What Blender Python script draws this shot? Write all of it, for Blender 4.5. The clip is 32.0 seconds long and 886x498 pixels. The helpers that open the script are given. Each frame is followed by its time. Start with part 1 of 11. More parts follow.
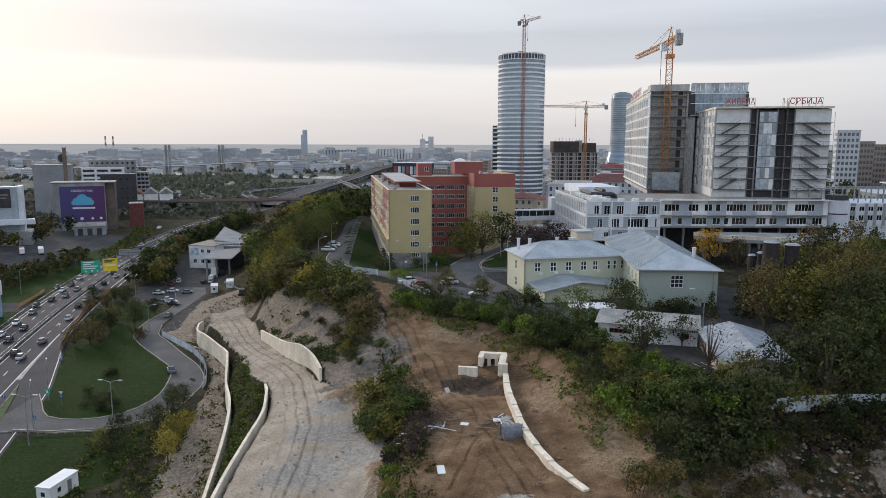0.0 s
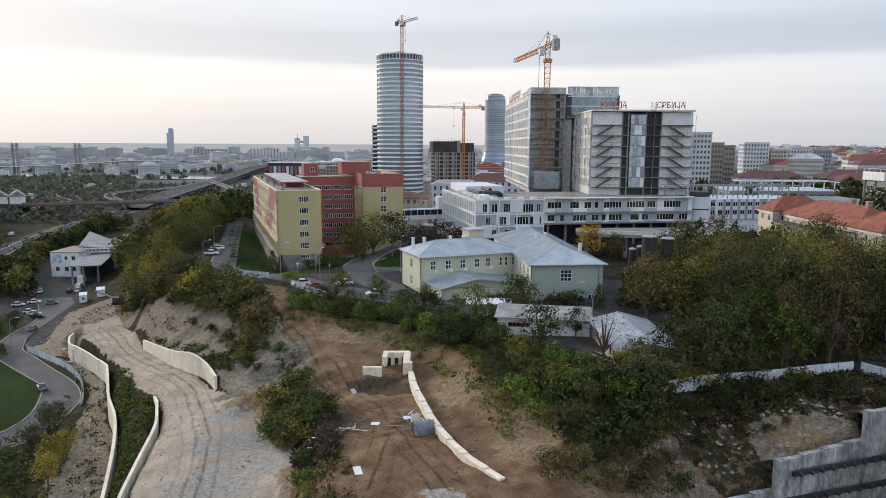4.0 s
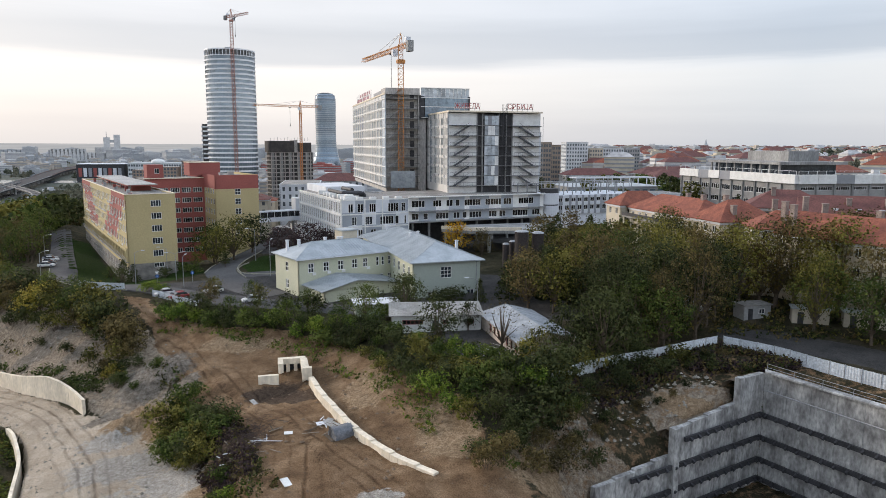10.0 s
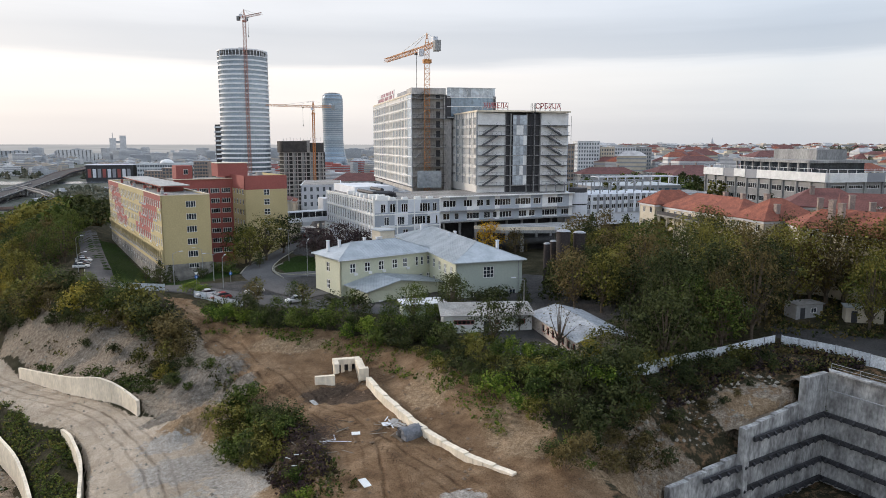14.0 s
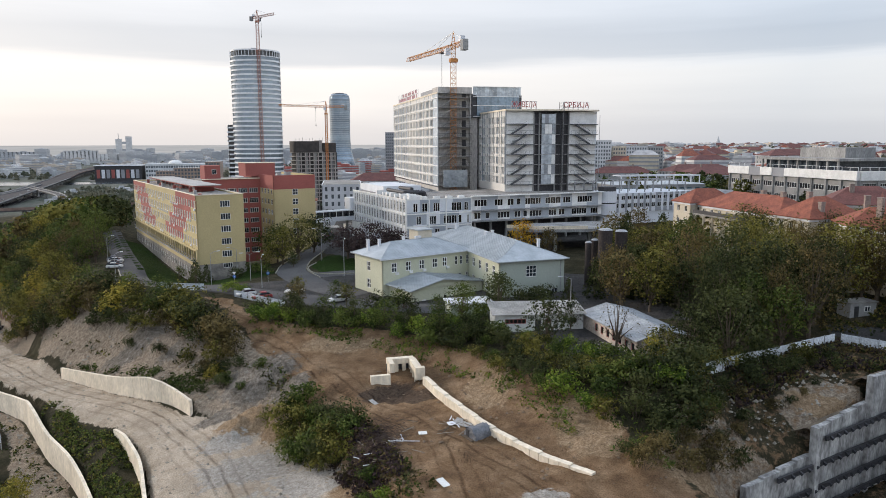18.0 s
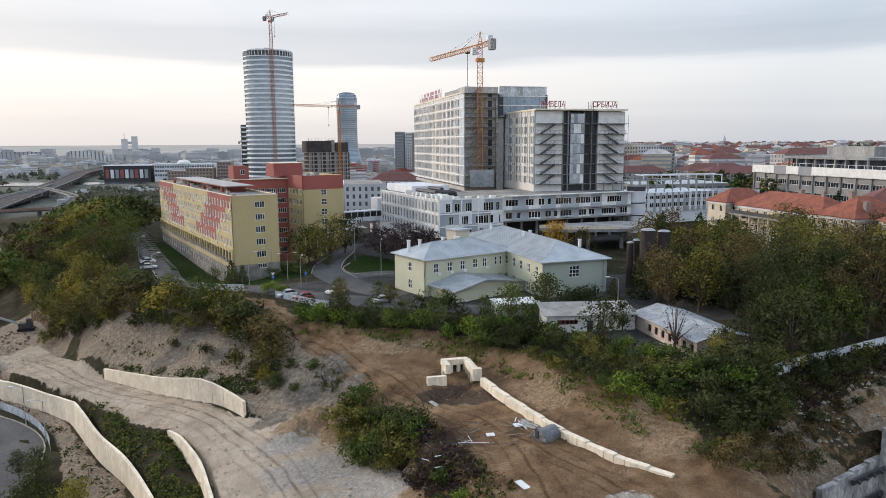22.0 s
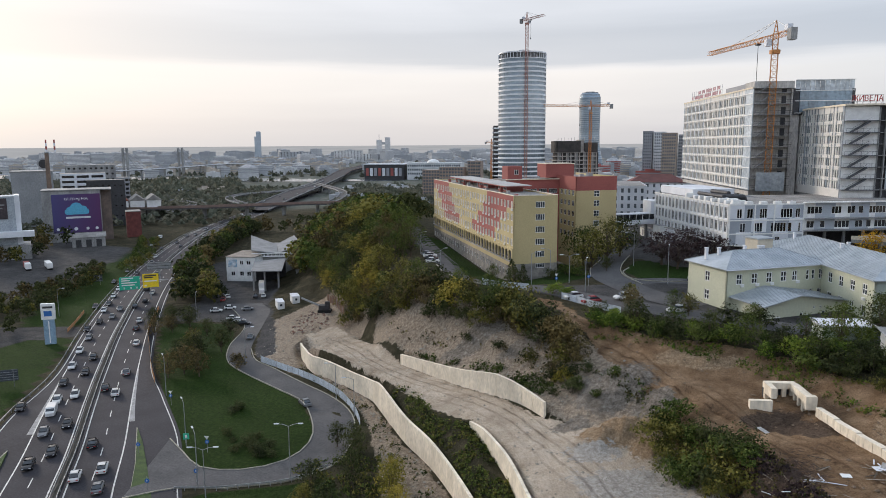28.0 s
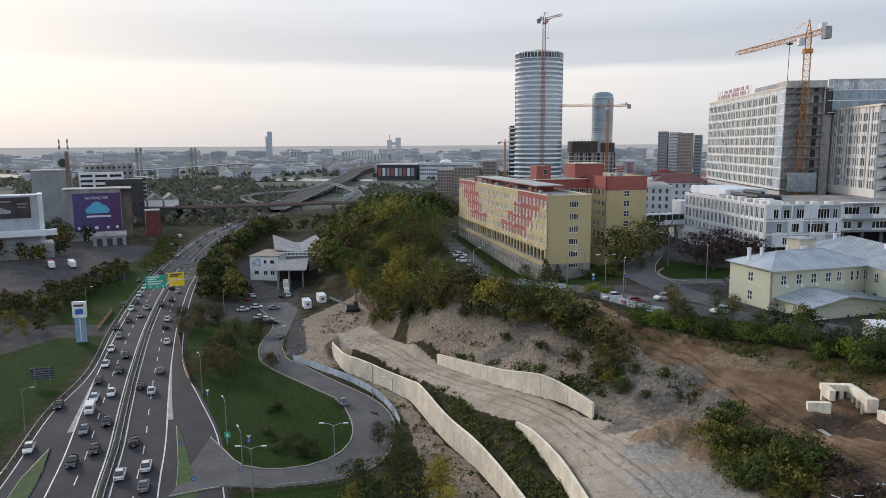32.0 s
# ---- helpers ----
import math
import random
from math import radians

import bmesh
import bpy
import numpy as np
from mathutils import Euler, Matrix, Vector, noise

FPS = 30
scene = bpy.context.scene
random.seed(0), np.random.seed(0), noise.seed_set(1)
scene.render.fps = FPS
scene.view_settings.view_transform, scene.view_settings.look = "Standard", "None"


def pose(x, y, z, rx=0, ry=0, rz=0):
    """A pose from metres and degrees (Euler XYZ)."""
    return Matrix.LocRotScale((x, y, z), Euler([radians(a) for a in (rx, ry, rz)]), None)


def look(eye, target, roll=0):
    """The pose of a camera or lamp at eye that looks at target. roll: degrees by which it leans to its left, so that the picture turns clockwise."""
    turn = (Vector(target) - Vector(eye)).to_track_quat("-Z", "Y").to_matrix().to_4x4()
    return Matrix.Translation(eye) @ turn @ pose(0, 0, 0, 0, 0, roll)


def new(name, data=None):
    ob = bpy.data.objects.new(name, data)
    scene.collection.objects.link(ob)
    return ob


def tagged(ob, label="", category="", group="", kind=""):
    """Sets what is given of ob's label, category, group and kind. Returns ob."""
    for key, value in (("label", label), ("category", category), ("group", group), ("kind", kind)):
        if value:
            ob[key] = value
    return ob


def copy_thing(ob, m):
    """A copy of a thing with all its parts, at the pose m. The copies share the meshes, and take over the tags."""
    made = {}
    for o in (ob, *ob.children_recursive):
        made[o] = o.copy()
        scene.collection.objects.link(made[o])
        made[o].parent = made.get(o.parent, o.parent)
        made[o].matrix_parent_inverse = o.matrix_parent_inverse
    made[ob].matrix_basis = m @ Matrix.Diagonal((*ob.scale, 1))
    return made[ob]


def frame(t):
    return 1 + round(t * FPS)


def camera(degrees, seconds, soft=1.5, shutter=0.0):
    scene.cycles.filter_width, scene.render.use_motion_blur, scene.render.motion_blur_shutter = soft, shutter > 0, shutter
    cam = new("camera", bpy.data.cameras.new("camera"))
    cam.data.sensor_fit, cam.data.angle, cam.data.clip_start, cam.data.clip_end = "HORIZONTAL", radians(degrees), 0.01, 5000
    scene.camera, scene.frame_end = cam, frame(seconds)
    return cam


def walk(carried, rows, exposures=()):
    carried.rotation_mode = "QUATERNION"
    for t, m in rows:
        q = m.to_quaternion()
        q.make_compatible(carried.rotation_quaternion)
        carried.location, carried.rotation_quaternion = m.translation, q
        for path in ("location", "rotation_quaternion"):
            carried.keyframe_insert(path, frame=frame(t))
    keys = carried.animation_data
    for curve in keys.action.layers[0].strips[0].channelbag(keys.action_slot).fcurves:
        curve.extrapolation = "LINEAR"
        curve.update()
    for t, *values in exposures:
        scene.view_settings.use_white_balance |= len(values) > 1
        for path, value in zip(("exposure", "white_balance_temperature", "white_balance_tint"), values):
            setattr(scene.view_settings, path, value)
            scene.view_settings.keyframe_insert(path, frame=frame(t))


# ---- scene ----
cam = camera(64.90, 32.0, soft=0.65)
PATH = [
    (0, (31.98, 3.01, 56.49), (-7.41, 93.73, 41.73), 0.12),
    (0.5, (31.79, 2.73, 56.54), (-6.74, 93.82, 41.76), 0.13),
    (1, (31.43, 2.56, 56.63), (-5.44, 94.33, 41.80), 0.15),
    (1.5, (31.09, 2.30, 56.69), (-4.06, 94.73, 41.84), 0.19),
    (2, (30.71, 2.08, 56.70), (-2.44, 95.25, 41.83), 0.22),
    (2.5, (30.26, 1.86, 56.66), (-0.36, 95.89, 41.82), 0.25),
    (3, (29.81, 1.66, 56.60), (1.78, 96.50, 41.82), 0.27),
    (3.5, (29.24, 1.39, 56.57), (3.89, 96.98, 41.81), 0.29),
    (5.5, (26.47, 0.52, 56.57), (9.99, 98.05, 41.85), 0.33),
    (6, (25.71, 0.30, 56.58), (11.20, 98.14, 41.86), 0.35),
    (6.5, (24.92, 0.12, 56.59), (12.36, 98.23, 41.89), 0.35),
    (7, (24.04, -0.05, 56.62), (13.56, 98.30, 41.85), 0.35),
    (7.5, (23.15, -0.16, 56.62), (14.67, 98.37, 41.84), 0.35),
    (8, (22.29, -0.30, 56.62), (15.76, 98.39, 41.86), 0.33),
    (8.5, (21.40, -0.48, 56.64), (16.73, 98.33, 41.92), 0.31),
    (9, (20.43, -0.58, 56.66), (17.97, 98.29, 41.93), 0.29),
    (9.5, (19.46, -0.63, 56.63), (18.90, 98.28, 41.92), 0.28),
    (10, (18.40, -0.67, 56.62), (19.53, 98.24, 41.92), 0.25),
    (10.5, (17.38, -0.72, 56.63), (18.50, 98.19, 41.93), 0.23),
    (11, (16.35, -0.74, 56.66), (17.40, 98.17, 41.94), 0.20),
    (11.5, (15.37, -0.74, 56.66), (16.31, 98.17, 41.94), 0.16),
    (12, (14.34, -0.73, 56.69), (15.22, 98.18, 41.95), 0.13),
    (12.5, (13.31, -0.71, 56.71), (14.12, 98.19, 41.96), 0.11),
    (13, (12.28, -0.65, 56.70), (12.99, 98.26, 41.98), 0.08),
    (13.5, (11.28, -0.61, 56.71), (11.92, 98.29, 41.96), 0.05),
    (14, (10.23, -0.57, 56.71), (10.85, 98.34, 41.93), 0.02),
    (14.5, (9.27, -0.52, 56.66), (9.81, 98.39, 41.90), -0.01),
    (16.5, (5.14, -0.28, 56.49), (5.45, 98.63, 41.73), -0.06),
    (17, (4.09, -0.19, 56.48), (4.31, 98.72, 41.71), -0.10),
    (17.5, (3.08, -0.15, 56.48), (3.26, 98.75, 41.70), -0.13),
    (18, (2.05, -0.11, 56.46), (2.19, 98.79, 41.68), -0.15),
    (18.5, (1.07, -0.05, 56.44), (1.13, 98.85, 41.67), -0.17),
    (19, (0.03, -0.01, 56.44), (0.03, 98.89, 41.65), -0.19),
    (19.5, (-0.97, -0.01, 56.46), (-1.05, 98.89, 41.64), -0.21),
    (20, (-2.02, 0.02, 56.47), (-2.16, 98.91, 41.67), -0.22),
    (20.5, (-3.05, 0.04, 56.51), (-3.23, 98.94, 41.70), -0.24),
    (21, (-4.09, 0.08, 56.60), (-4.35, 98.97, 41.75), -0.25),
    (21.5, (-5.12, 0.11, 56.68), (-5.42, 99.00, 41.79), -0.26),
    (22, (-6.20, 0.13, 56.72), (-6.53, 99.01, 41.83), -0.27),
    (22.5, (-7.27, 0.16, 56.76), (-8.48, 99.04, 41.86), -0.28),
    (23, (-8.37, 0.21, 56.84), (-11.75, 99.04, 41.92), -0.30),
    (23.5, (-9.45, 0.24, 56.92), (-15.42, 98.94, 42.00), -0.32),
    (24, (-10.53, 0.31, 56.94), (-20.29, 98.71, 42.03), -0.35),
    (24.5, (-11.55, 0.40, 56.90), (-24.50, 98.44, 42.07), -0.38),
    (25, (-12.64, 0.47, 56.93), (-29.09, 97.98, 42.10), -0.39),
    (25.5, (-13.72, 0.53, 56.96), (-33.25, 97.48, 42.15), -0.40),
    (26, (-14.79, 0.56, 56.98), (-37.90, 96.72, 42.21), -0.41),
    (26.5, (-15.87, 0.57, 57.02), (-42.04, 95.96, 42.27), -0.40),
    (28.5, (-20.07, 0.22, 56.98), (-53.08, 93.46, 42.27), -0.37),
    (29, (-21.03, -0.01, 56.96), (-54.07, 93.22, 42.25), -0.35),
    (29.5, (-22.04, -0.27, 56.93), (-55.07, 92.96, 42.23), -0.34),
    (30, (-23.00, -0.52, 56.88), (-56.07, 92.70, 42.19), -0.32),
    (30.5, (-23.96, -0.82, 56.84), (-57.04, 92.40, 42.16), -0.32),
    (31, (-24.78, -1.04, 56.81), (-57.94, 92.16, 42.14), -0.32),
    (31.5, (-25.22, -1.09, 56.76), (-58.57, 92.03, 42.08), -0.31),
    (32, (-25.35, -1.14, 56.74), (-58.93, 91.91, 42.08), -0.31),
]
walk(cam, [(t, look(eye, aim, roll)) for t, eye, aim, roll in PATH], [(0.0, -0.27, 6350, 13), (4.0, -0.10, 6420, 13), (9.0, 0.0, 6580, 13), (20.0, 0.0, 6580, 13), (26.0, -0.13, 6480, 13), (32.0, -0.24, 6380, 13)])

# ---- light: a low sun behind thin cloud in the west, a bright broken overcast ----
SUN_AZ = radians(-62)      # from north (+y) towards west (-x)
SUN_EL = radians(17)
sun_dir = Vector((math.sin(SUN_AZ) * math.cos(SUN_EL), math.cos(SUN_AZ) * math.cos(SUN_EL), math.sin(SUN_EL)))
sun_data = bpy.data.lights.new("sun", "SUN")
sun_data.energy, sun_data.angle, sun_data.color = 2.75, radians(12), (1.0, 0.90, 0.78)
sun = new("sun", sun_data)
sun.matrix_world = look(sun_dir * 500, (0, 0, 0))

world = bpy.data.worlds.new("overcast_sky")
scene.world = world
world.use_nodes = True
wn, wl = world.node_tree.nodes, world.node_tree.links
wn.clear()


def wnode(kind, **props):
    n = wn.new(kind)
    for k, v in props.items():
        if k == "operation":
            n.operation = v
        elif k == "blend_type":
            n.blend_type = v
        elif k == "data_type":
            n.data_type = v
    return n


def wmath(op, a, b=None, clamp=False, c=None):
    n = wnode("ShaderNodeMath", operation=op)
    n.use_clamp = clamp
    for i, v in enumerate((a, b, c)):
        if v is None:
            continue
        if isinstance(v, (int, float)):
            n.inputs[i].default_value = v
        else:
            wl.new(v, n.inputs[i])
    return n.outputs[0]


def wramp(src, stops):
    n = wn.new("ShaderNodeValToRGB")
    while len(n.color_ramp.elements) < len(stops):
        n.color_ramp.elements.new(0.5)
    for e, (p, c) in zip(n.color_ramp.elements, stops):
        e.position, e.color = p, (*c, 1)
    wl.new(src, n.inputs[0])
    return n.outputs[0]


def wmix(fac, a, b, kind="MIX"):
    n = wn.new("ShaderNodeMixRGB")
    n.blend_type = kind
    for i, v in enumerate((fac, a, b)):
        if isinstance(v, (int, float)):
            n.inputs[i].default_value = v
        elif isinstance(v, tuple):
            n.inputs[i].default_value = (*v, 1)
        else:
            wl.new(v, n.inputs[i])
    return n.outputs[0]


sky = wn.new("ShaderNodeTexSky")
sky.sky_type, sky.sun_disc, sky.sun_elevation, sky.sun_rotation = "NISHITA", False, SUN_EL, SUN_AZ
sky.air_density, sky.dust_density = 1.2, 3.0
tc = wn.new("ShaderNodeTexCoord")
sep = wn.new("ShaderNodeSeparateXYZ")
wl.new(tc.outputs["Generated"], sep.inputs[0])
up = sep.outputs[2]
# cloud sheets: flattened noise that crowds together towards the horizon
flat = wmath("ADD", wmath("MAXIMUM", up, 0.0), 0.10)
comb = wn.new("ShaderNodeCombineXYZ")
wl.new(wmath("DIVIDE", sep.outputs[0], flat), comb.inputs[0])
wl.new(wmath("DIVIDE", sep.outputs[1], flat), comb.inputs[1])
cloud = wn.new("ShaderNodeTexNoise")
cloud.inputs["Scale"].default_value = 0.55
cloud.inputs["Detail"].default_value = 6.0
cloud.inputs["Roughness"].default_value = 0.52
cloud.inputs["Distortion"].default_value = 0.6
wl.new(comb.outputs[0], cloud.inputs["Vector"])
cover = wramp(cloud.outputs["Fac"], [(0.36, (0, 0, 0)), (0.62, (1, 1, 1))])
# glow of the veiled sun
dot = wn.new("ShaderNodeVectorMath")
dot.operation = "DOT_PRODUCT"
dot.inputs[1].default_value = sun_dir
wl.new(tc.outputs["Generated"], dot.inputs[0])
near_sun = wmath("POWER", wmath("MAXIMUM", dot.outputs["Value"], 0.0), 9.0)
height = wramp(up, [(0.0, (1.0, 0.96, 0.93)), (0.06, (1.12, 1.07, 1.02)), (0.16, (1.02, 1.04, 1.08)), (0.45, (1.06, 1.2, 1.38))])
grey = wramp(up, [(0.0, (0.92, 0.90, 0.89)), (0.08, (0.86, 0.86, 0.88)), (0.2, (0.64, 0.69, 0.75)), (0.5, (0.95, 1.09, 1.28))])
veil = wmix(cover, height, grey)
# low cloud bank: a pale cream gap over the horizon under the straight edge of a blue-grey sheet
streak = wn.new("ShaderNodeTexNoise")
streak.inputs["Scale"].default_value, streak.inputs["Detail"].default_value, streak.inputs["Roughness"].default_value = 1.0, 6.0, 0.55
stretch_ = wn.new("ShaderNodeMapping")
stretch_.inputs["Scale"].default_value = (1.6, 1.6, 26.0)
wl.new(tc.outputs["Generated"], stretch_.inputs[0])
wl.new(stretch_.outputs[0], streak.inputs["Vector"])
level = wmath("ADD", up, wmath("MULTIPLY", wmath("SUBTRACT", streak.outputs["Fac"], 0.5), 0.055))
bank = wramp(level, [(0.0, (0.86, 0.84, 0.825)), (0.030, (0.93, 0.905, 0.88)), (0.060, (1.08, 1.05, 1.0)), (0.096, (1.20, 1.165, 1.10)), (0.104, (1.18, 1.16, 1.12)), (0.118, (0.82, 0.86, 0.895)), (0.150, (0.77, 0.82, 0.87)), (0.185, (0.97, 1.02, 1.065)), (0.23, (1.10, 1.15, 1.19))])
low_down = wramp(up, [(0.17, (1, 1, 1)), (0.26, (0, 0, 0))])
veil = wmix(wmath("MULTIPLY", low_down, 0.88), veil, bank)
veil = wmix(wmath("MULTIPLY", near_sun, 0.80), veil, (1.15, 1.12, 1.06))
far_side = wramp(wmath("MULTIPLY_ADD", dot.outputs["Value"], 0.5, False, 0.5), [(0.22, (1.10, 1.12, 1.14)), (0.44, (0.80, 0.86, 0.92)), (0.52, (0.76, 0.83, 0.90)), (0.80, (1, 1, 1))])
veil = wmix(1.0, veil, far_side, "MULTIPLY")
sky_dim = wmix(1.0, sky.outputs[0], (0.07, 0.07, 0.07), "MULTIPLY")
both = wmix(0.90, sky_dim, veil)
bg = wn.new("ShaderNodeBackground")
bg.inputs["Strength"].default_value = 1.0
wl.new(both, bg.inputs["Color"])
out = wn.new("ShaderNodeOutputWorld")
wl.new(bg.outputs[0], out.inputs[0])
scene.view_settings.exposure = 0.0

# ---- materials ----
MATS = {}


def material(name, a, b=None, rough=0.8, scale=0.5, fine=6.0, bump=0.15, metal=0.0, spec=0.4, vary=0.0, stretch=(1, 1, 1), detail=0.5, bump_dist=0.05):
    """A two-scale procedural surface: a broad stain pattern between colours a and b, a fine grain, and relief."""
    if name in MATS:
        return MATS[name]
    b = b or tuple(c * 0.8 for c in a)
    m = bpy.data.materials.new(name)
    m.use_nodes = True
    n, l = m.node_tree.nodes, m.node_tree.links
    p = n["Principled BSDF"]
    geo = n.new("ShaderNodeNewGeometry")
    mp = n.new("ShaderNodeMapping")
    mp.inputs["Scale"].default_value = stretch
    l.new(geo.outputs["Position"], mp.inputs[0])
    big = n.new("ShaderNodeTexNoise")
    big.inputs["Scale"].default_value, big.inputs["Detail"].default_value = scale, 4
    small = n.new("ShaderNodeTexNoise")
    small.inputs["Scale"].default_value, small.inputs["Detail"].default_value = fine, 3
    for t in (big, small):
        l.new(mp.outputs[0], t.inputs["Vector"])
    ramp = n.new("ShaderNodeMapRange")
    ramp.inputs[1].default_value, ramp.inputs[2].default_value = 0.35, 0.65
    l.new(big.outputs["Fac"], ramp.inputs[0])
    mix = n.new("ShaderNodeMixRGB")
    mix.inputs[1].default_value, mix.inputs[2].default_value = (*a, 1), (*b, 1)
    l.new(ramp.outputs[0], mix.inputs[0])
    grain = n.new("ShaderNodeMapRange")
    grain.inputs[1].default_value, grain.inputs[2].default_value = 0.3, 0.7
    grain.inputs[3].default_value, grain.inputs[4].default_value = 1 - detail * 0.5, 1 + detail * 0.5
    l.new(small.outputs["Fac"], grain.inputs[0])
    mul = n.new("ShaderNodeVectorMath")
    mul.operation = "SCALE"
    l.new(mix.outputs[0], mul.inputs[0])
    l.new(grain.outputs[0], mul.inputs["Scale"])
    col = mul.outputs[0]
    if vary:
        info = n.new("ShaderNodeObjectInfo")
        rnd = n.new("ShaderNodeMapRange")
        rnd.inputs[3].default_value, rnd.inputs[4].default_value = 1 - vary, 1 + vary
        l.new(info.outputs["Random"], rnd.inputs[0])
        mul2 = n.new("ShaderNodeVectorMath")
        mul2.operation = "SCALE"
        l.new(col, mul2.inputs[0])
        l.new(rnd.outputs[0], mul2.inputs["Scale"])
        col = mul2.outputs[0]
    l.new(col, p.inputs["Base Color"])
    p.inputs["Roughness"].default_value, p.inputs["Metallic"].default_value = rough, metal
    p.inputs["Specular IOR Level"].default_value = spec
    if bump:
        bp = n.new("ShaderNodeBump")
        bp.inputs["Strength"].default_value, bp.inputs["Distance"].default_value = bump, bump_dist
        l.new(small.outputs["Fac"], bp.inputs["Height"])
        l.new(bp.outputs[0], p.inputs["Normal"])
    MATS[name] = m
    return m


ASPHALT = material("asphalt", (0.044, 0.042, 0.048), (0.031, 0.030, 0.035), 0.9, 0.12, 3.0, 0.1, spec=0.2)
ASPHALT_OLD = material("worn_asphalt", (0.10, 0.097, 0.097), (0.07, 0.069, 0.071), 0.92, 0.15, 3.0, 0.1, spec=0.2)
PAINT = material("road_paint", (0.6, 0.6, 0.58), (0.4, 0.4, 0.38), 0.7, 0.8, 8, 0)
CONCRETE = material("concrete", (0.80, 0.705, 0.56), (0.62, 0.545, 0.43), 0.85, 0.35, 2.2, 0.1, stretch=(1, 1, 0.6), detail=0.25)
CONCRETE_GREY = material("grey_concrete", (0.33, 0.33, 0.32), (0.20, 0.20, 0.20), 0.9, 0.2, 3, 0.2, stretch=(1, 1, 0.3))
RAW = material("raw_frame_concrete", (0.46, 0.425, 0.39), (0.34, 0.315, 0.29), 0.9, 0.2, 2, 0.1)
YELLOW = material("yellow_render", (0.50, 0.41, 0.22), (0.44, 0.36, 0.19), 0.9, 0.1, 3, 0.1, detail=0.15)
REDR = material("red_render", (0.34, 0.105, 0.088), (0.28, 0.088, 0.076), 0.9, 0.1, 3, 0.1, detail=0.2)
STONE = material("stone_base", (0.27, 0.25, 0.22), (0.16, 0.15, 0.14), 0.9, 0.5, 2, 0.3)
GREENW = material("pale_green_render", (0.58, 0.575, 0.43), (0.50, 0.51, 0.385), 0.9, 0.12, 3, 0.1, detail=0.12)
TINROOF = material("sheet_metal_roof", (0.45, 0.485, 0.51), (0.33, 0.365, 0.39), 0.45, 0.35, 2, 0.05, metal=0.35, detail=0.15)
WHITEP = material("white_panel", (0.68, 0.70, 0.73), (0.58, 0.60, 0.64), 0.6, 0.2, 3, 0.05, detail=0.1)
GREYP = material("grey_panel", (0.30, 0.31, 0.33), (0.25, 0.26, 0.28), 0.6, 0.2, 3, 0.05, detail=0.1)
ROOFING = material("flat_roofing", (0.30, 0.29, 0.27), (0.18, 0.17, 0.16), 0.9, 0.2, 2, 0.1)
GLASS = material("window_glass", (0.035, 0.045, 0.055), (0.02, 0.025, 0.03), 0.08, 0.3, 2, 0.0, spec=0.8, vary=0.5)
GLASS_BLUE = material("blue_facade_glass", (0.16, 0.23, 0.29), (0.10, 0.16, 0.21), 0.12, 0.05, 1, 0.0, spec=0.9, vary=0.25)
WHITE = material("white_paint", (0.78, 0.78, 0.76), (0.66, 0.66, 0.64), 0.6, 0.6, 5, 0.05, detail=0.15)
REDTILE = material("red_roof_tile", (0.27, 0.088, 0.052), (0.18, 0.058, 0.038), 0.85, 0.5, 3, 0.3, detail=0.6)
STEEL = material("galvanised_steel", (0.38, 0.39, 0.40), (0.28, 0.29, 0.30), 0.5, 1, 5, 0.0, metal=0.6)
# near-black for dark fittings, and for shade painted into recesses and rooms
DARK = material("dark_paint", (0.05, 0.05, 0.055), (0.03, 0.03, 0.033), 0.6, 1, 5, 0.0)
CRANE_OR = material("crane_orange", (0.56, 0.22, 0.055), (0.46, 0.17, 0.045), 0.6, 1, 5, 0.0)
BARK = material("bark", (0.12, 0.09, 0.065), (0.07, 0.055, 0.04), 0.95, 1.5, 8, 0.3)

# ---- building helpers ----
def part(name, bm, mat, parent=None, label=""):
    """Links a bmesh (or mesh data) as one mesh object under a thing or part."""
    if isinstance(bm, bpy.types.Mesh):
        me = bm
    else:
        me = bpy.data.meshes.new(name)
        bm.to_mesh(me)
        bm.free()
    if mat is not None and not me.materials:
        for one in mat if isinstance(mat, (list, tuple)) else (mat,):
            me.materials.append(one)
    ob = new(name, me)
    ob.parent = parent
    if label:
        tagged(ob, label)
    return ob


def thing(name, m, label, category, group="", kind=""):
    ob = new(name)
    ob.matrix_world = m
    return tagged(ob, label, category, group, kind)


def box(bm, x0, x1, y0, y1, z0, z1, mi=0):
    v = [bm.verts.new(p) for p in ((x0, y0, z0), (x1, y0, z0), (x1, y1, z0), (x0, y1, z0), (x0, y0, z1), (x1, y0, z1), (x1, y1, z1), (x0, y1, z1))]
    for f in ((0, 3, 2, 1), (4, 5, 6, 7), (0, 1, 5, 4), (1, 2, 6, 5), (2, 3, 7, 6), (3, 0, 4, 7)):
        bm.faces.new([v[i] for i in f]).material_index = mi
    return bm


def boxed(*dims):
    return box(bmesh.new(), *dims)


def beam(bm, a, b, w, h=None, mi=0):
    """A square bar from a to b."""
    a, b = Vector(a), Vector(b)
    d = (b - a).normalized()
    side = d.cross(Vector((0, 0, 1)))
    if side.length < 1e-3:
        side = Vector((1, 0, 0))
    side.normalize()
    upv = side.cross(d)
    h = h or w
    ring = [[bm.verts.new(p + side * sx * w / 2 + upv * sy * h / 2) for sx, sy in ((-1, -1), (1, -1), (1, 1), (-1, 1))] for p in (a, b)]
    for i in range(4):
        j = (i + 1) % 4
        bm.faces.new((ring[0][i], ring[0][j], ring[1][j], ring[1][i])).material_index = mi
    bm.faces.new(ring[0][::-1]).material_index = mi
    bm.faces.new(ring[1]).material_index = mi
    return bm


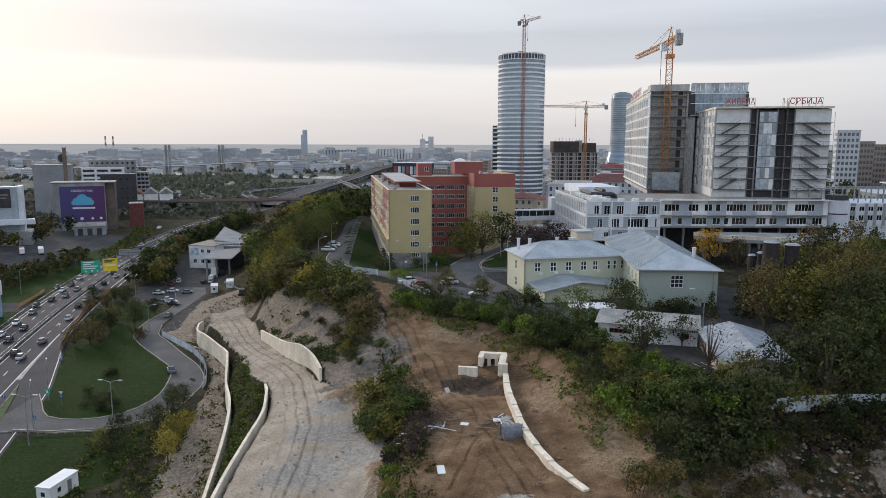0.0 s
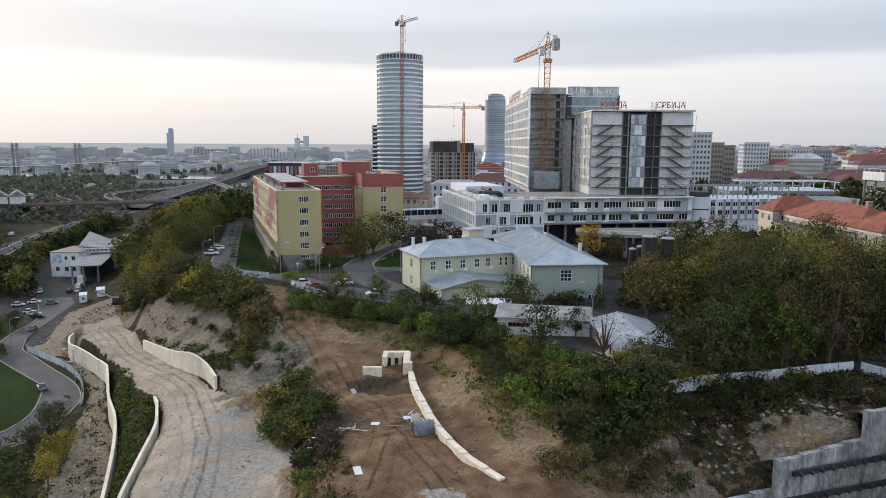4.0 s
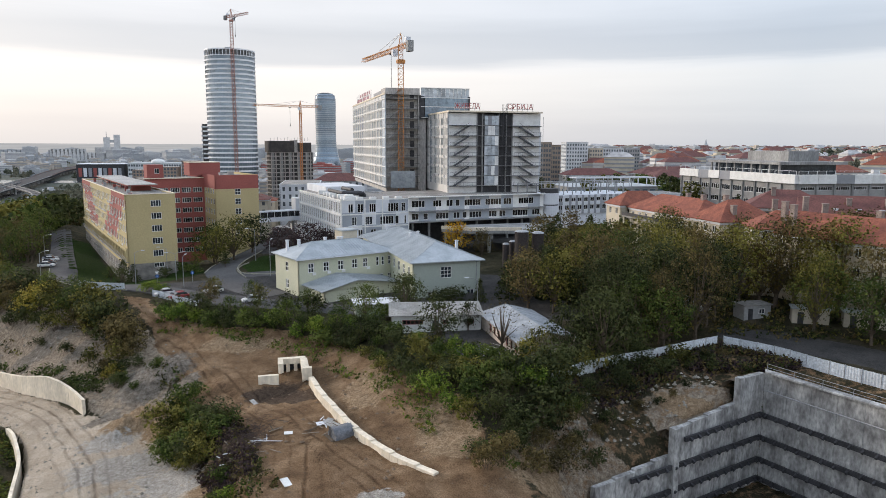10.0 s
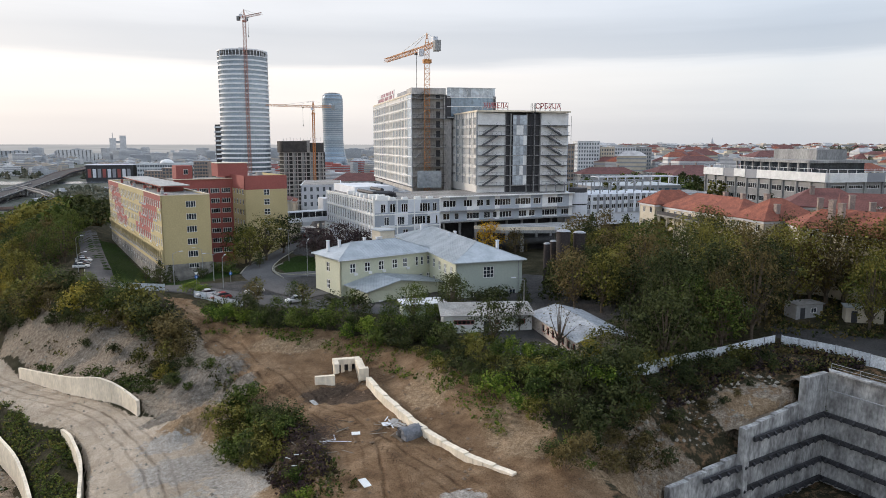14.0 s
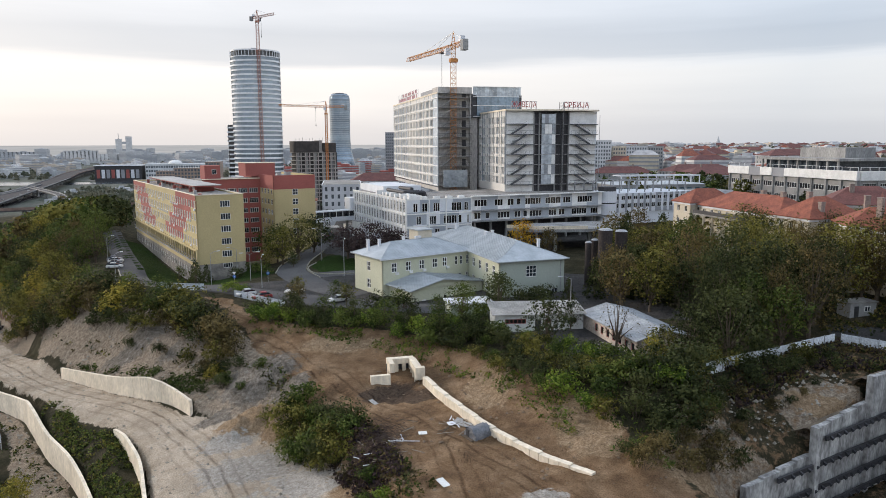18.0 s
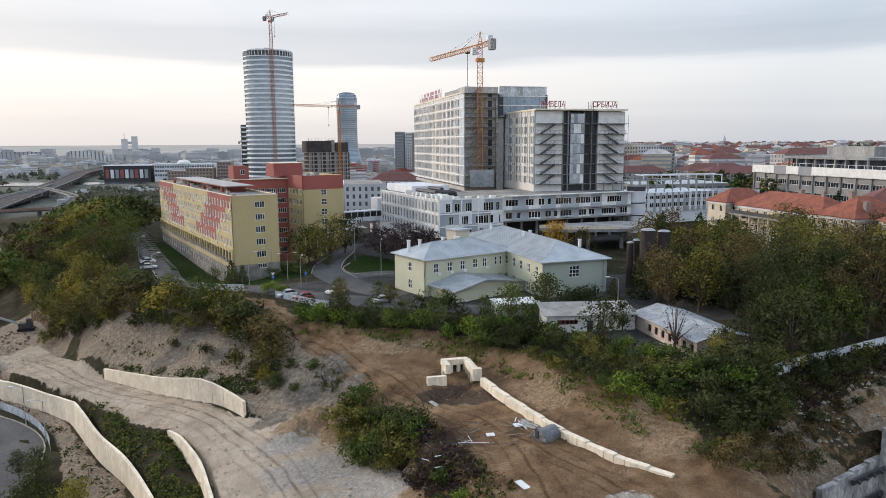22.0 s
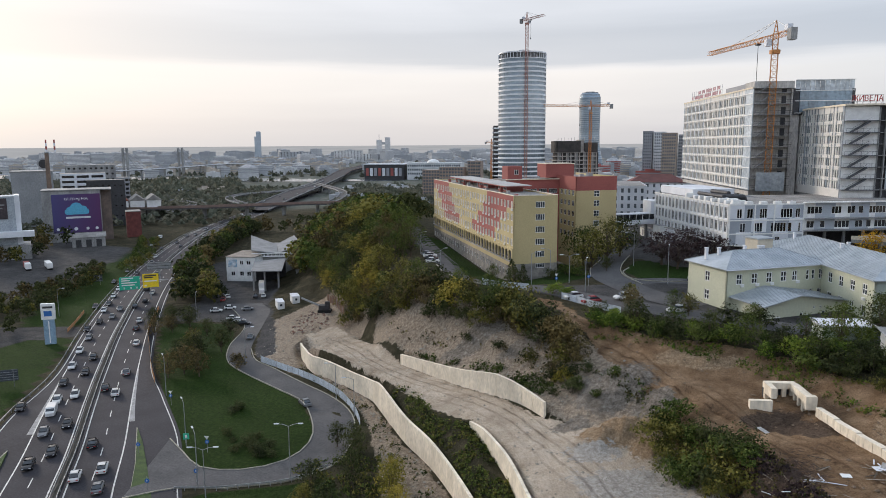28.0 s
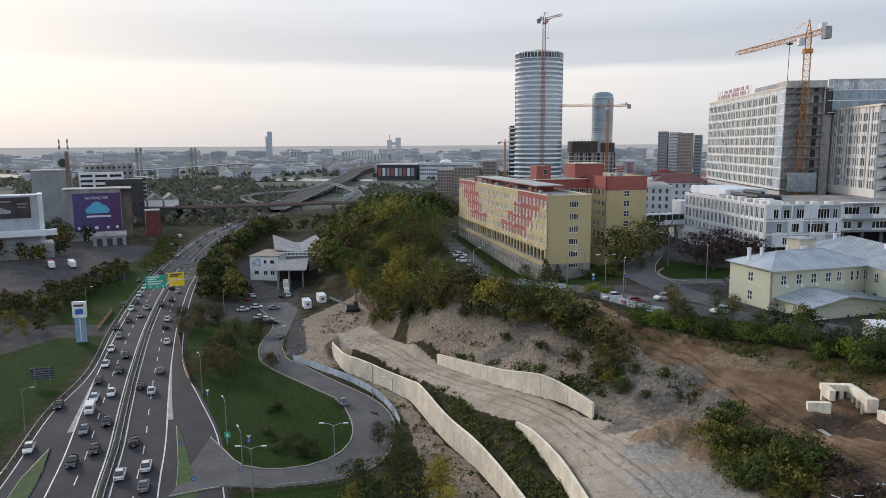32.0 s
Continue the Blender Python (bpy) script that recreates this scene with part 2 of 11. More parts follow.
def tube(bm, a, b, r0, r1=None, n=8, mi=0):
    """A tapered round bar from a to b."""
    a, b = Vector(a), Vector(b)
    r1 = r0 if r1 is None else r1
    d = (b - a).normalized()
    side = d.cross(Vector((0, 0, 1)))
    if side.length < 1e-3:
        side = Vector((1, 0, 0))
    side.normalize()
    upv = side.cross(d)
    ring = [[bm.verts.new(p + (side * math.cos(k * math.tau / n) + upv * math.sin(k * math.tau / n)) * r) for k in range(n)] for p, r in ((a, r0), (b, r1))]
    for i in range(n):
        j = (i + 1) % n
        bm.faces.new((ring[0][i], ring[0][j], ring[1][j], ring[1][i])).material_index = mi
    bm.faces.new(ring[0][::-1]).material_index = mi
    bm.faces.new(ring[1]).material_index = mi
    return bm


def prism(bm, pts, z0, z1, mi=0):
    """An upright prism over a plan outline, counter-clockwise."""
    lo = [bm.verts.new((x, y, z0)) for x, y in pts]
    hi = [bm.verts.new((x, y, z1)) for x, y in pts]
    n = len(pts)
    for i in range(n):
        j = (i + 1) % n
        bm.faces.new((lo[i], lo[j], hi[j], hi[i])).material_index = mi
    bm.faces.new(lo[::-1]).material_index = mi
    bm.faces.new(hi).material_index = mi
    return bm


def dense(line, step):
    """Points every step metres along a polyline, smoothed by a Catmull-Rom curve."""
    p = [Vector(q) for q in line]
    p = [p[0] * 2 - p[1]] + p + [p[-1] * 2 - p[-2]]
    out = []
    for a, b, c, d in zip(p, p[1:], p[2:], p[3:]):
        n = max(1, int((c - b).length / step))
        for k in range(n):
            t = k / n
            out.append(0.5 * (2 * b + (c - a) * t + (2 * a - 5 * b + 4 * c - d) * t * t + (3 * b - a - 3 * c + d) * t ** 3))
    return out + [p[-2]]

# ---- ground: one sheet, relaxed between lines of known height ----
LINES = [
    # motorway and its verges
    [(-40, -60, 0), (-78, 34, 0), (-126, 95, 0), (-162, 137, -0.5), (-235, 234, -1.5), (-336, 407, -2), (-451, 732, -2), (-620, 1200, -3)],
    [(-100, 60, 0), (-165, 100, -0.4), (-220, 170, -1.2), (-300, 290, -1.8), (-420, 480, -2)],
    [(-90, 92, 0), (-112, 108, 0), (-150, 147, -0.3), (-186, 190, -0.9), (-240, 258, -1.6), (-330, 420, -2)],
    # loop road and the grass inside it
    [(-96, 93, 0.2), (-84, 97, 0.3), (-79, 108, 0.4), (-82, 122, 0.5), (-94, 132, 0.6), (-110, 142, 0.6), (-124, 150, 0.5), (-140, 170, 0.3), (-155, 200, -0.4), (-176, 240, -0.9), (-190, 262, -1.2)],
    [(-92, 103, 0.5), (-98, 122, 0.8), (-125, 138, 0.8), (-150, 165, 0.4)],
    # foot of the outer retaining wall, and the strip below it
    [(-115.5, 164, 1.6), (-110, 155, 1.8), (-99, 146.4, 2.1), (-81.4, 132.4, 2.6), (-66.5, 113.4, 2.8), (-58, 104, 3.0), (-47.5, 90.5, 3.4), (-34, 70, 4.0), (-14, 40, 5)],
    [(-88, 128, 1.0), (-74, 112, 1.4), (-66, 98, 1.6), (-52, 78, 2)],
    # head of that wall
    [(-113.5, 163.6, 3.0), (-108.6, 156, 4.6), (-98, 147.6, 6.2), (-79.6, 133.6, 6.9), (-64.8, 114.6, 6.9), (-56.2, 105.4, 6.6), (-45.8, 91.8, 6.6), (-32, 71, 6.6), (-12, 41, 7)],
    # foot of the inner retaining wall
    [(-52.4, 108.6, 10.2), (-46.8, 102.4, 8.8), (-42.6, 95.0, 8.0), (-37.4, 83.0, 8.0), (-30.0, 68.5, 8.2), (-14, 40, 8.6)],
    # gravel road
    [(-126, 184, 3.4), (-112, 165, 4.4), (-103, 154.5, 5.4), (-92, 146, 6.3), (-74, 130, 8.4), (-58, 119, 10.2), (-46, 108, 11.4), (-36, 98, 12.2), (-28, 86, 12.7), (-20, 72, 13.0), (-10, 50, 13)],
    [(-51.2, 109.8, 9.9), (-45.2, 103, 10.6), (-39.8, 94.4, 10.8), (-34.4, 83.0, 11.2), (-27.2, 68.8, 11.6), (-11.4, 40, 12)],
    [(-92, 151, 6.6), (-86, 147, 6.9), (-78.2, 140.6, 7.7), (-67.8, 131.8, 9.0), (-58, 123.6, 10.4), (-49, 117.0, 11.7), (-39.6, 108.6, 12.2), (-30, 103, 12.9), (-20, 90, 13.3), (-13, 80, 13.6), (-8, 68, 13.8), (0, 45, 14)],
    # behind the curved upper wall
    [(-80, 145.6, 9.6), (-78.2, 143.6, 9.8), (-67.9, 134.9, 11.4), (-58, 126.6, 13.2), (-49, 120.0, 14.8), (-39, 111.4, 14.6)],
    # foot and head of the bare bank
    [(-74, 144, 13.0), (-66, 138, 14.0), (-52, 127, 15.5), (-41, 118, 16.0), (-33, 111, 15.5), (-24, 104, 15.0)],
    [(-91, 164, 14.5), (-80, 153, 18), (-68, 145, 19.5), (-54, 134, 19.6), (-44, 126, 19.0), (-36, 120, 18.6)],
    # edge of the scarp between gravel and upper dirt
    [(-20, 99, 14.6), (-13, 88, 14.6), (-9, 78, 14.9), (-4, 66, 15), (4, 45, 15.5)],
    [(-22, 108, 18.4), (-14.5, 97.5, 18.6), (-8.5, 87, 18.9), (-4.5, 77, 19.3), (1, 64, 19.8), (8, 45, 20)],
    # upper dirt and the track up to the plateau
    [(12, 45, 20.3), (8, 66, 20.2), (2, 78, 19.9), (-3, 90, 19.5), (-10, 100, 19.6), (-20, 112, 20.4), (-28, 122, 21.4), (-38, 136, 22.6), (-47, 149, 23.6)],
    [(20, 66, 20.6), (17, 73.5, 20.5), (10.0, 82.5, 20.3), (2, 95, 19.9), (-3.6, 104, 19.9), (-8, 106.8, 19.9), (-14, 110, 20.4)],
    [(-13, 118, 21.2), (-2, 111.2, 21.2), (4, 103, 21.2), (11, 90, 21.0), (19.5, 75, 20.8), (26, 60, 20.6)],
    # brow of the plateau
    [(-105, 190, 19.5), (-95, 181, 22.2), (-82, 168, 23.6), (-66, 155.5, 24), (-49, 144, 23.8), (-34, 130, 23.6), (-22, 124, 23.6), (-10, 121, 23.8), (0, 117, 24.0), (8, 109, 24.0), (16, 99, 24.0), (24, 91, 24.6), (31, 84, 25.6)],
    # bushy bank beside the pit
    [(10, 96, 22.6), (18, 86, 22.4), (26, 76, 21.0), (32, 66, 19)],
    [(28, 74, 19.2), (35.5, 77, 17.8), (40, 79.5, 17.6), (48.5, 84.0, 19.5), (52, 87, 21.4), (59.3, 91, 23.8), (64, 94.4, 25.4), (75, 80, 25.4), (92, 52, 25.4)],
    # inside the pit
    [(34, 60, 10), (38, 72, 10), (50, 80.5, 10), (61, 88.3, 10), (64.6, 89.6, 10), (70.5, 79.6, 10), (86, 54, 10)],
    [(50, 70, 9.5), (62, 76, 9.5), (66, 66, 9.5), (56, 50, 9.5)],
    # fence line above the pit
    [(33, 86.4, 26.2), (40, 91.2, 26.2), (47, 95, 26.2), (55, 99.4, 26.2), (62, 103.5, 26.2), (68, 97.2, 26.2), (75, 86.4, 26.2), (92, 58, 26.2)],
    # plateau: forecourt, roads, car park, buildings
    [(-90, 183, 23.5), (-74, 170, 23.6), (-62, 160, 23.8), (-45, 162, 24.0), (-37, 164, 24.2), (-23, 146, 24.4), (-10, 138, 24.6), (8, 131, 24.8), (22, 126, 25)],
    [(-135, 290, 23.5), (-110, 240, 23.4), (-92, 206, 23.4), (-80, 186, 23.5)],
    [(-50, 188, 23.6), (-40, 180, 24), (-37, 202, 24.6), (-34, 225, 25.5), (-38, 250, 26)],
    [(-17, 171, 24.6), (0, 175, 25), (20, 168, 25.3), (36, 150, 25.6)],
    [(12, 118, 24.8), (24, 117, 25), (33, 104, 25), (31, 94, 25.2), (20, 103, 24.8)],
    [(45, 115, 26.2), (66, 112, 26.6), (90, 95, 26.8), (120, 60, 27)],
    [(-20, 200, 25.5), (10, 215, 27), (50, 220, 28), (90, 205, 29), (100, 160, 29), (110, 120, 28.5)],
    [(-40, 280, 27), (20, 320, 29), (80, 320, 31), (160, 300, 33), (200, 220, 33), (180, 120, 31)],
    # wooded hill above the motorway
    [(-139, 184, 1.4), (-152, 206, 1.0), (-167, 236, 0.8), (-182, 262, 0.6), (-200, 300, 0.4), (-235, 370, 0.4), (-290, 480, 0.2)],
    [(-120, 213, 18.5), (-142, 250, 19.5), (-162, 295, 18.5), (-195, 365, 15), (-235, 450, 9)],
    [(-90, 154.5, 8.0), (-100, 165, 6), (-110, 176.5, 5), (-122, 193, 4.4), (-134, 207, 4), (-150, 228, 3)],
    [(-116, 162, 4.2), (-124, 176, 3.6), (-132, 190, 3.4)],
    # far country
    [(-40, 420, 22), (60, 450, 27), (200, 430, 34), (400, 350, 38)],
    [(-200, 620, -4), (-60, 640, 0), (120, 640, 14), (330, 560, 34)],
    [(300, 700, 30), (600, 500, 40), (900, 300, 40)],
    [(500, 1500, 42), (900, 1000, 44), (1500, 400, 40)],
    [(-200, 1000, -6), (-100, 1700, -6), (100, 2600, -4)],
    [(-500, 400, -1), (-900, 700, -4), (-1600, 1300, -6), (-3000, 3000, -6)],
    [(-260, 120, -0.5), (-500, 200, -1), (-1200, 500, -3)],
]


def axis(lo, hi, step, reach_lo, reach_hi, growth):
    mid = list(np.arange(lo, hi + step / 2, step))
    for sign, start, reach in ((1, hi, reach_hi), (-1, lo, reach_lo)):
        p, d = start, step
        while abs(p - start) < reach:
            d *= growth
            p += sign * d
            mid.append(p)
    return np.array(sorted(mid))


GX = axis(-118, 72, 0.6, 4000, 4000, 1.06)
GY = axis(58, 160, 0.6, 900, 4600, 1.06)


def relax_ground():
    nx, ny = len(GX), len(GY)
    tot, cnt = np.zeros((nx, ny)), np.zeros((nx, ny))
    for line in LINES:
        for p in dense(line, 0.3):
            i, j = int(np.abs(GX - p.x).argmin()), int(np.abs(GY - p.y).argmin())
            tot[i, j] += p.z
            cnt[i, j] += 1
    fixed = cnt > 0
    val = np.where(fixed, tot / np.maximum(cnt, 1), 0.0)
    # coarse start: nearest-line averages, then relaxation at three step widths
    h = np.full((nx, ny), 10.0)
    levels = [32, 16, 8, 4, 2, 1]
    prev = None
    for s in levels:
        ci, cj = np.arange(nx) // s, np.arange(ny) // s
        mx, my = ci[-1] + 1, cj[-1] + 1
        t2, c2 = np.zeros((mx, my)), np.zeros((mx, my))
        np.add.at(t2, (ci[:, None], cj[None, :]), np.where(fixed, val, 0))
        np.add.at(c2, (ci[:, None], cj[None, :]), fixed)
        f2 = c2 > 0
        v2 = np.where(f2, t2 / np.maximum(c2, 1), 0)
        if prev is None:
            g = np.full((mx, my), v2[f2].mean())
        else:
            g = np.repeat(np.repeat(prev, 2, 0), 2, 1)[:mx, :my]
        g = np.where(f2, v2, g)
        for _ in range(260 if s > 1 else 160):
            q = np.pad(g, 1, mode="edge")
            g = np.where(f2, v2, 0.25 * (q[:-2, 1:-1] + q[2:, 1:-1] + q[1:-1, :-2] + q[1:-1, 2:]))
        prev = g
    return prev


GZ = relax_ground()
OUTER = [(-116.5, 162.8, 0.8, 3.6), (-113.9, 158.8, 0.8, 4.8), (-109.4, 153.2, 0.9, 5.4), (-104.6, 148.2, 1.0, 5.9), (-93.9, 141.6, 1.6, 6.1), (-84.6, 135.2, 2.0, 6.9), (-80.4, 131.8, 2.2, 7.7), (-79.2, 130.4, 2.2, 7.8), (-73, 123, 2.0, 7.4), (-65.6, 114.0, 2.2, 7.3), (-57, 105, 2.4, 7.2), (-47, 91.6, 2.8, 7.2), (-33, 70.5, 3.4, 7.2), (-13, 40.5, 4.4, 7.6)]
INNER = [(-52.0, 109.6, 9.0, 10.2), (-48.8, 106.0, 8.4, 10.8), (-46, 102.0, 8.0, 11.1), (-43.2, 98, 7.6, 11.1), (-40.6, 93.4, 7.4, 11.2), (-35.4, 82.6, 7.4, 11.6), (-28.2, 68.2, 7.6, 11.9), (-12.4, 39.6, 8.0, 12.3)]
UPPER = [(-78.6, 141.8, 7.6, 10.1), (-68.6, 133.2, 9.0, 11.9), (-58.8, 124.9, 10.4, 13.8), (-49.9, 118.2, 11.8, 15.9), (-44.3, 114.3, 12.1, 15.4), (-39.5, 109.4, 12.2, 15.0)]


def cut_at_wall(line, back):
    """Keeps the ground low in front of a wall, so that its foot runs clean."""
    pts = [Vector(p) for p in dense([p[:3] for p in line], 2.4)]
    X, Y = np.meshgrid(GX, GY, indexing="ij")
    for a, b in zip(pts, pts[1:]):
        dx, dy = b[0] - a[0], b[1] - a[1]
        q = dx * dx + dy * dy
        u = ((X - a[0]) * dx + (Y - a[1]) * dy) / q
        s = -((X - a[0]) * dy - (Y - a[1]) * dx) / math.sqrt(q)
        z = a[2] + (b[2] - a[2]) * np.clip(u, 0, 1)
        near = (u > -0.3) & (u < 1.3) & (s > -1.8) & (s < back)
        GZ[near] = np.minimum(GZ[near], z[near] + 0.15)


cut_at_wall(OUTER, 0.4)
cut_at_wall(INNER, 0.4)
cut_at_wall(UPPER, 0.9)


def heap(x, y, rx, ry, turn, h):
    """Tips a rough spoil heap on the ground (or digs a hollow)."""
    X, Y = np.meshgrid(GX, GY, indexing="ij")
    ca, sa = math.cos(radians(turn)), math.sin(radians(turn))
    u, v = ((X - x) * ca + (Y - y) * sa) / rx, ((Y - y) * ca - (X - x) * sa) / ry
    lump = 1 + 0.28 * np.sin(X * 1.7 + Y * 0.9) * np.sin(Y * 1.3 - X * 0.6) + 0.15 * np.sin(X * 3.1 + 1.0) * np.sin(Y * 2.7)
    GZ[:] += h * lump * np.exp(-np.clip(u * u + v * v, 0, 30) ** 1.3)


HEAPS = [(-28.6, 112.4, 5.6, 4.2, 20, 1.5), (-27.4, 101.8, 5.4, 3.2, 15, 2.1), (-22.4, 97.2, 3.0, 2.4, 0, 1.2), (-33.0, 104.6, 2.6, 2.0, 30, 0.9), (-20.6, 107.6, 3.0, 2.2, 40, 0.9), (-16.0, 102.6, 2.4, 1.8, 0, 0.6),
         (-5.8, 100.6, 4.0, 3.6, 10, -1.2), (-21, 119.4, 3.2, 1.6, -25, 0.7), (-15, 117.4, 2.8, 1.4, -20, 0.6), (-9, 115.6, 3.4, 1.6, -25, 0.8), (-3.6, 112.6, 2.6, 1.6, -40, 0.7), (26, 72.5, 3.0, 2.4, 20, 1.0), (31.5, 75.5, 2.6, 2.0, 40, 1.1), (-42, 139, 3, 1.6, -50, 0.6)]
for one in HEAPS:
    heap(*one)


def ground_z(x, y):
    i = min(max(int(np.searchsorted(GX, x)) - 1, 0), len(GX) - 2)
    j = min(max(int(np.searchsorted(GY, y)) - 1, 0), len(GY) - 2)
    u, v = (x - GX[i]) / (GX[i + 1] - GX[i]), (y - GY[j]) / (GY[j + 1] - GY[j])
    u, v = min(max(u, 0), 1), min(max(v, 0), 1)
    return float((GZ[i, j] * (1 - u) + GZ[i + 1, j] * u) * (1 - v) + (GZ[i, j + 1] * (1 - u) + GZ[i + 1, j + 1] * u) * v)

# ---- ground mesh and its kinds of cover ----
GRAVEL_AREA = [(-120, 170), (-108.2, 156), (-97.5, 147.6), (-79.5, 133.4), (-62, 117), (-51.4, 109.6), (-45.4, 102.4), (-40.2, 93.6), (-35, 82.8), (-27.8, 68.4), (-12, 40), (2, 45), (-7, 68), (-11, 80), (-18, 90), (-29, 104), (-39.6, 109.3), (-49.8, 118.1), (-58.8, 124.8), (-68.5, 133.1), (-78.5, 141.7), (-90, 153.5), (-104, 167), (-114, 178)]
DIRT_AREA = [(-22, 107), (-8, 86), (2, 63), (10, 40), (30, 40), (31, 62), (26, 78), (16, 96), (7.5, 108.5), (-2, 117.5), (-14, 122.5), (-24, 125), (-33, 131), (-44, 148), (-50, 149), (-40, 134), (-30, 120)]
YARD_AREA = [(-144, 188), (-128, 158), (-116, 149), (-108, 150), (-100, 160), (-98, 170), (-110, 184), (-122, 202), (-138, 214)]
STRIP_AREA = [(-116, 149), (-98, 141), (-84, 130), (-74, 116), (-64, 98), (-50, 76), (-36, 72), (-46, 90), (-58, 105), (-67, 114), (-82, 132), (-99, 146)]
BANK_AREA = [(-92, 156), (-78.5, 143.4), (-68.5, 134.8), (-58.5, 126.6), (-49, 120), (-38, 111.5), (-24, 105), (-26, 118), (-36, 127), (-50, 140), (-66, 150), (-84, 162), (-97, 173)]
SCARP_AREA = [(-24, 108), (-19, 98), (-12, 86), (-8, 76), (-3, 64), (4, 45), (9, 45), (2, 64), (-4, 78), (-9, 88), (-15, 98)]
PIT_AREA = [(24, 72), (36, 60), (90, 50), (96, 62), (76, 90), (62, 105), (46, 95), (33, 86)]
LOOP_GRASS = [(-157, 153), (-120, 113), (-106, 101), (-99, 97), (-91, 98), (-86, 102), (-84.5, 107), (-85.5, 114), (-90, 121), (-98, 130.5), (-106, 135), (-117, 141), (-124, 144.5), (-132.5, 151), (-145, 170), (-150, 179), (-158, 185.5), (-170, 187), (-179, 180)]
VERGE_LEFT = [(-110, 40), (-150, 92), (-160, 110), (-176, 134), (-210, 181), (-264, 255), (-310, 318), (-325, 316), (-285, 250), (-235, 180), (-200, 120), (-175, 80), (-140, 40)]
VERGE_RIGHT = [(-100, 78), (-92, 90), (-80, 96), (-74, 100), (-60, 80), (-70, 60)]
LAWN_A = [(-75, 170), (-60, 160), (-46, 166), (-40, 178), (-50, 187), (-62, 179), (-66, 184), (-108, 252), (-116, 248)]
LAWN_B = [(-33, 182), (-27, 169), (-18, 172), (-14, 186), (-22, 200), (-31, 196)]
PARK_AREA = [(10, 119), (16, 110), (22, 100), (30, 93), (40, 98), (36, 112), (30, 124), (14, 124)]
FORECOURT = [(-60, 158), (-46, 152), (-30, 141), (-12, 134), (8, 127), (30, 124), (46, 118), (44, 140), (38, 160), (20, 170), (-12, 176), (-24, 168), (-37, 165)]
HOSPITAL_YARD = [(-48, 205), (-36, 205), (-22, 190), (-6, 186), (60, 200), (62, 240), (40, 300), (-40, 320), (-70, 280)]
LOT_LOW = [(-182, 186), (-150, 190), (-140, 178), (-132, 163), (-126, 155), (-122, 158), (-140, 186), (-160, 215), (-180, 250), (-230, 300), (-250, 290), (-215, 250), (-195, 225)]
WOOD_PATH = [(63.5, 107), (66, 113), (74, 110), (84, 100), (96, 84), (106, 66), (98, 62), (86, 82), (74, 97), (68, 103)]
WEST_YARD = [(-300, 185), (-262, 192), (-290, 268), (-330, 330), (-400, 340), (-420, 280), (-330, 200)]


PLAIN_AREA = [(-4100, 5000), (-4100, -200), (-560, 300), (-540, 560), (-300, 600), (-100, 680), (170, 640), (190, 330), (260, 200), (4100, 200), (4100, 5000)]


MOUND_AREA = [(-46, 118), (-32, 103), (-21, 89), (-14, 78), (-9, 66), (-1, 45), (6, 45), (0, 64), (-7, 80), (-14, 92), (-22, 104), (-34, 119)]
CROSS_ROAD = [(-260, 158), (-240, 160.6), (-220.8, 165.5), (-203, 173), (-196, 162), (-206.6, 153), (-206, 130), (-250, 120)]
PIT_SAND = [(46, 88), (54, 93), (60, 90.5), (55, 85.5), (48, 83)]
PIT_SAND_LOW = [(29, 83), (36, 84.5), (43.5, 80), (42, 74.5), (32, 72), (27, 76)]


def inside(poly, X, Y):
    hit = np.zeros(X.shape, bool)
    for (x0, y0), (x1, y1) in zip(poly, poly[1:] + poly[:1]):
        if y0 == y1:
            continue
        hit ^= ((y0 > Y) != (y1 > Y)) & (X < (x1 - x0) * (Y - y0) / (y1 - y0) + x0)
    return hit


def soften(m, times=2):
    m = m.astype(float)
    for _ in range(times):
        q = np.pad(m, 1, mode="edge")
        m = (q[:-2, 1:-1] + q[2:, 1:-1] + q[1:-1, :-2] + q[1:-1, 2:] + q[1:-1, 1:-1]) / 5
    return m


TRACKS = [[(-52, 150), (-46.2, 139.5), (-34.2, 126.5), (-26.7, 118.6), (-18, 106), (-10.5, 97.5), (-2.5, 91.6), (1.6, 84), (3.0, 76), (4.4, 68), (6, 50)], [(-16, 108), (-8, 96), (0.5, 86.5), (7.5, 77), (14, 67), (20, 55)],
          [(-108, 164), (-95, 152), (-80, 138), (-69.6, 129.4), (-48.3, 113.9), (-33.7, 96.8), (-25.6, 83.9), (-14, 60), (-4, 40)]]


PIT_FLOOR = [(30, 40), (36.6, 76.2), (48.4, 83.2), (59.2, 90.2), (64.4, 93.0), (89.2, 51.4), (96, 38)]
# the dark brown patches also paint the dug hollow's darkness into the soil
SPOIL = {"grey": [(-28.6, 112.4, 6.2, 5.0), (-22, 106, 3.2, 3), (-45, 128, 7, 2.6), (-58, 135, 8, 2.4), (-34.5, 105.5, 3, 2.4)], "chalk": [(-24, 89, 7.5, 4.2), (-16, 84, 5, 4), (-30, 97.5, 4, 2.5), (-20, 76, 6, 5), (13, 68, 2.2, 1.6)],
         "dark_soil_shade": [(-5.8, 100.4, 4.6, 3.6), (-1.5, 98.5, 2.2, 3), (-7, 84, 2.6, 4)], "tan": [(-27.4, 101.6, 5.6, 3.4), (-22.4, 97.2, 3, 2.6), (-9.5, 81, 2.2, 5), (-16, 117.5, 7, 2), (9, 97, 3.5, 6), (20, 82, 4, 6), (29, 73.5, 4.5, 3), (52, 88.5, 4, 1.8)]}


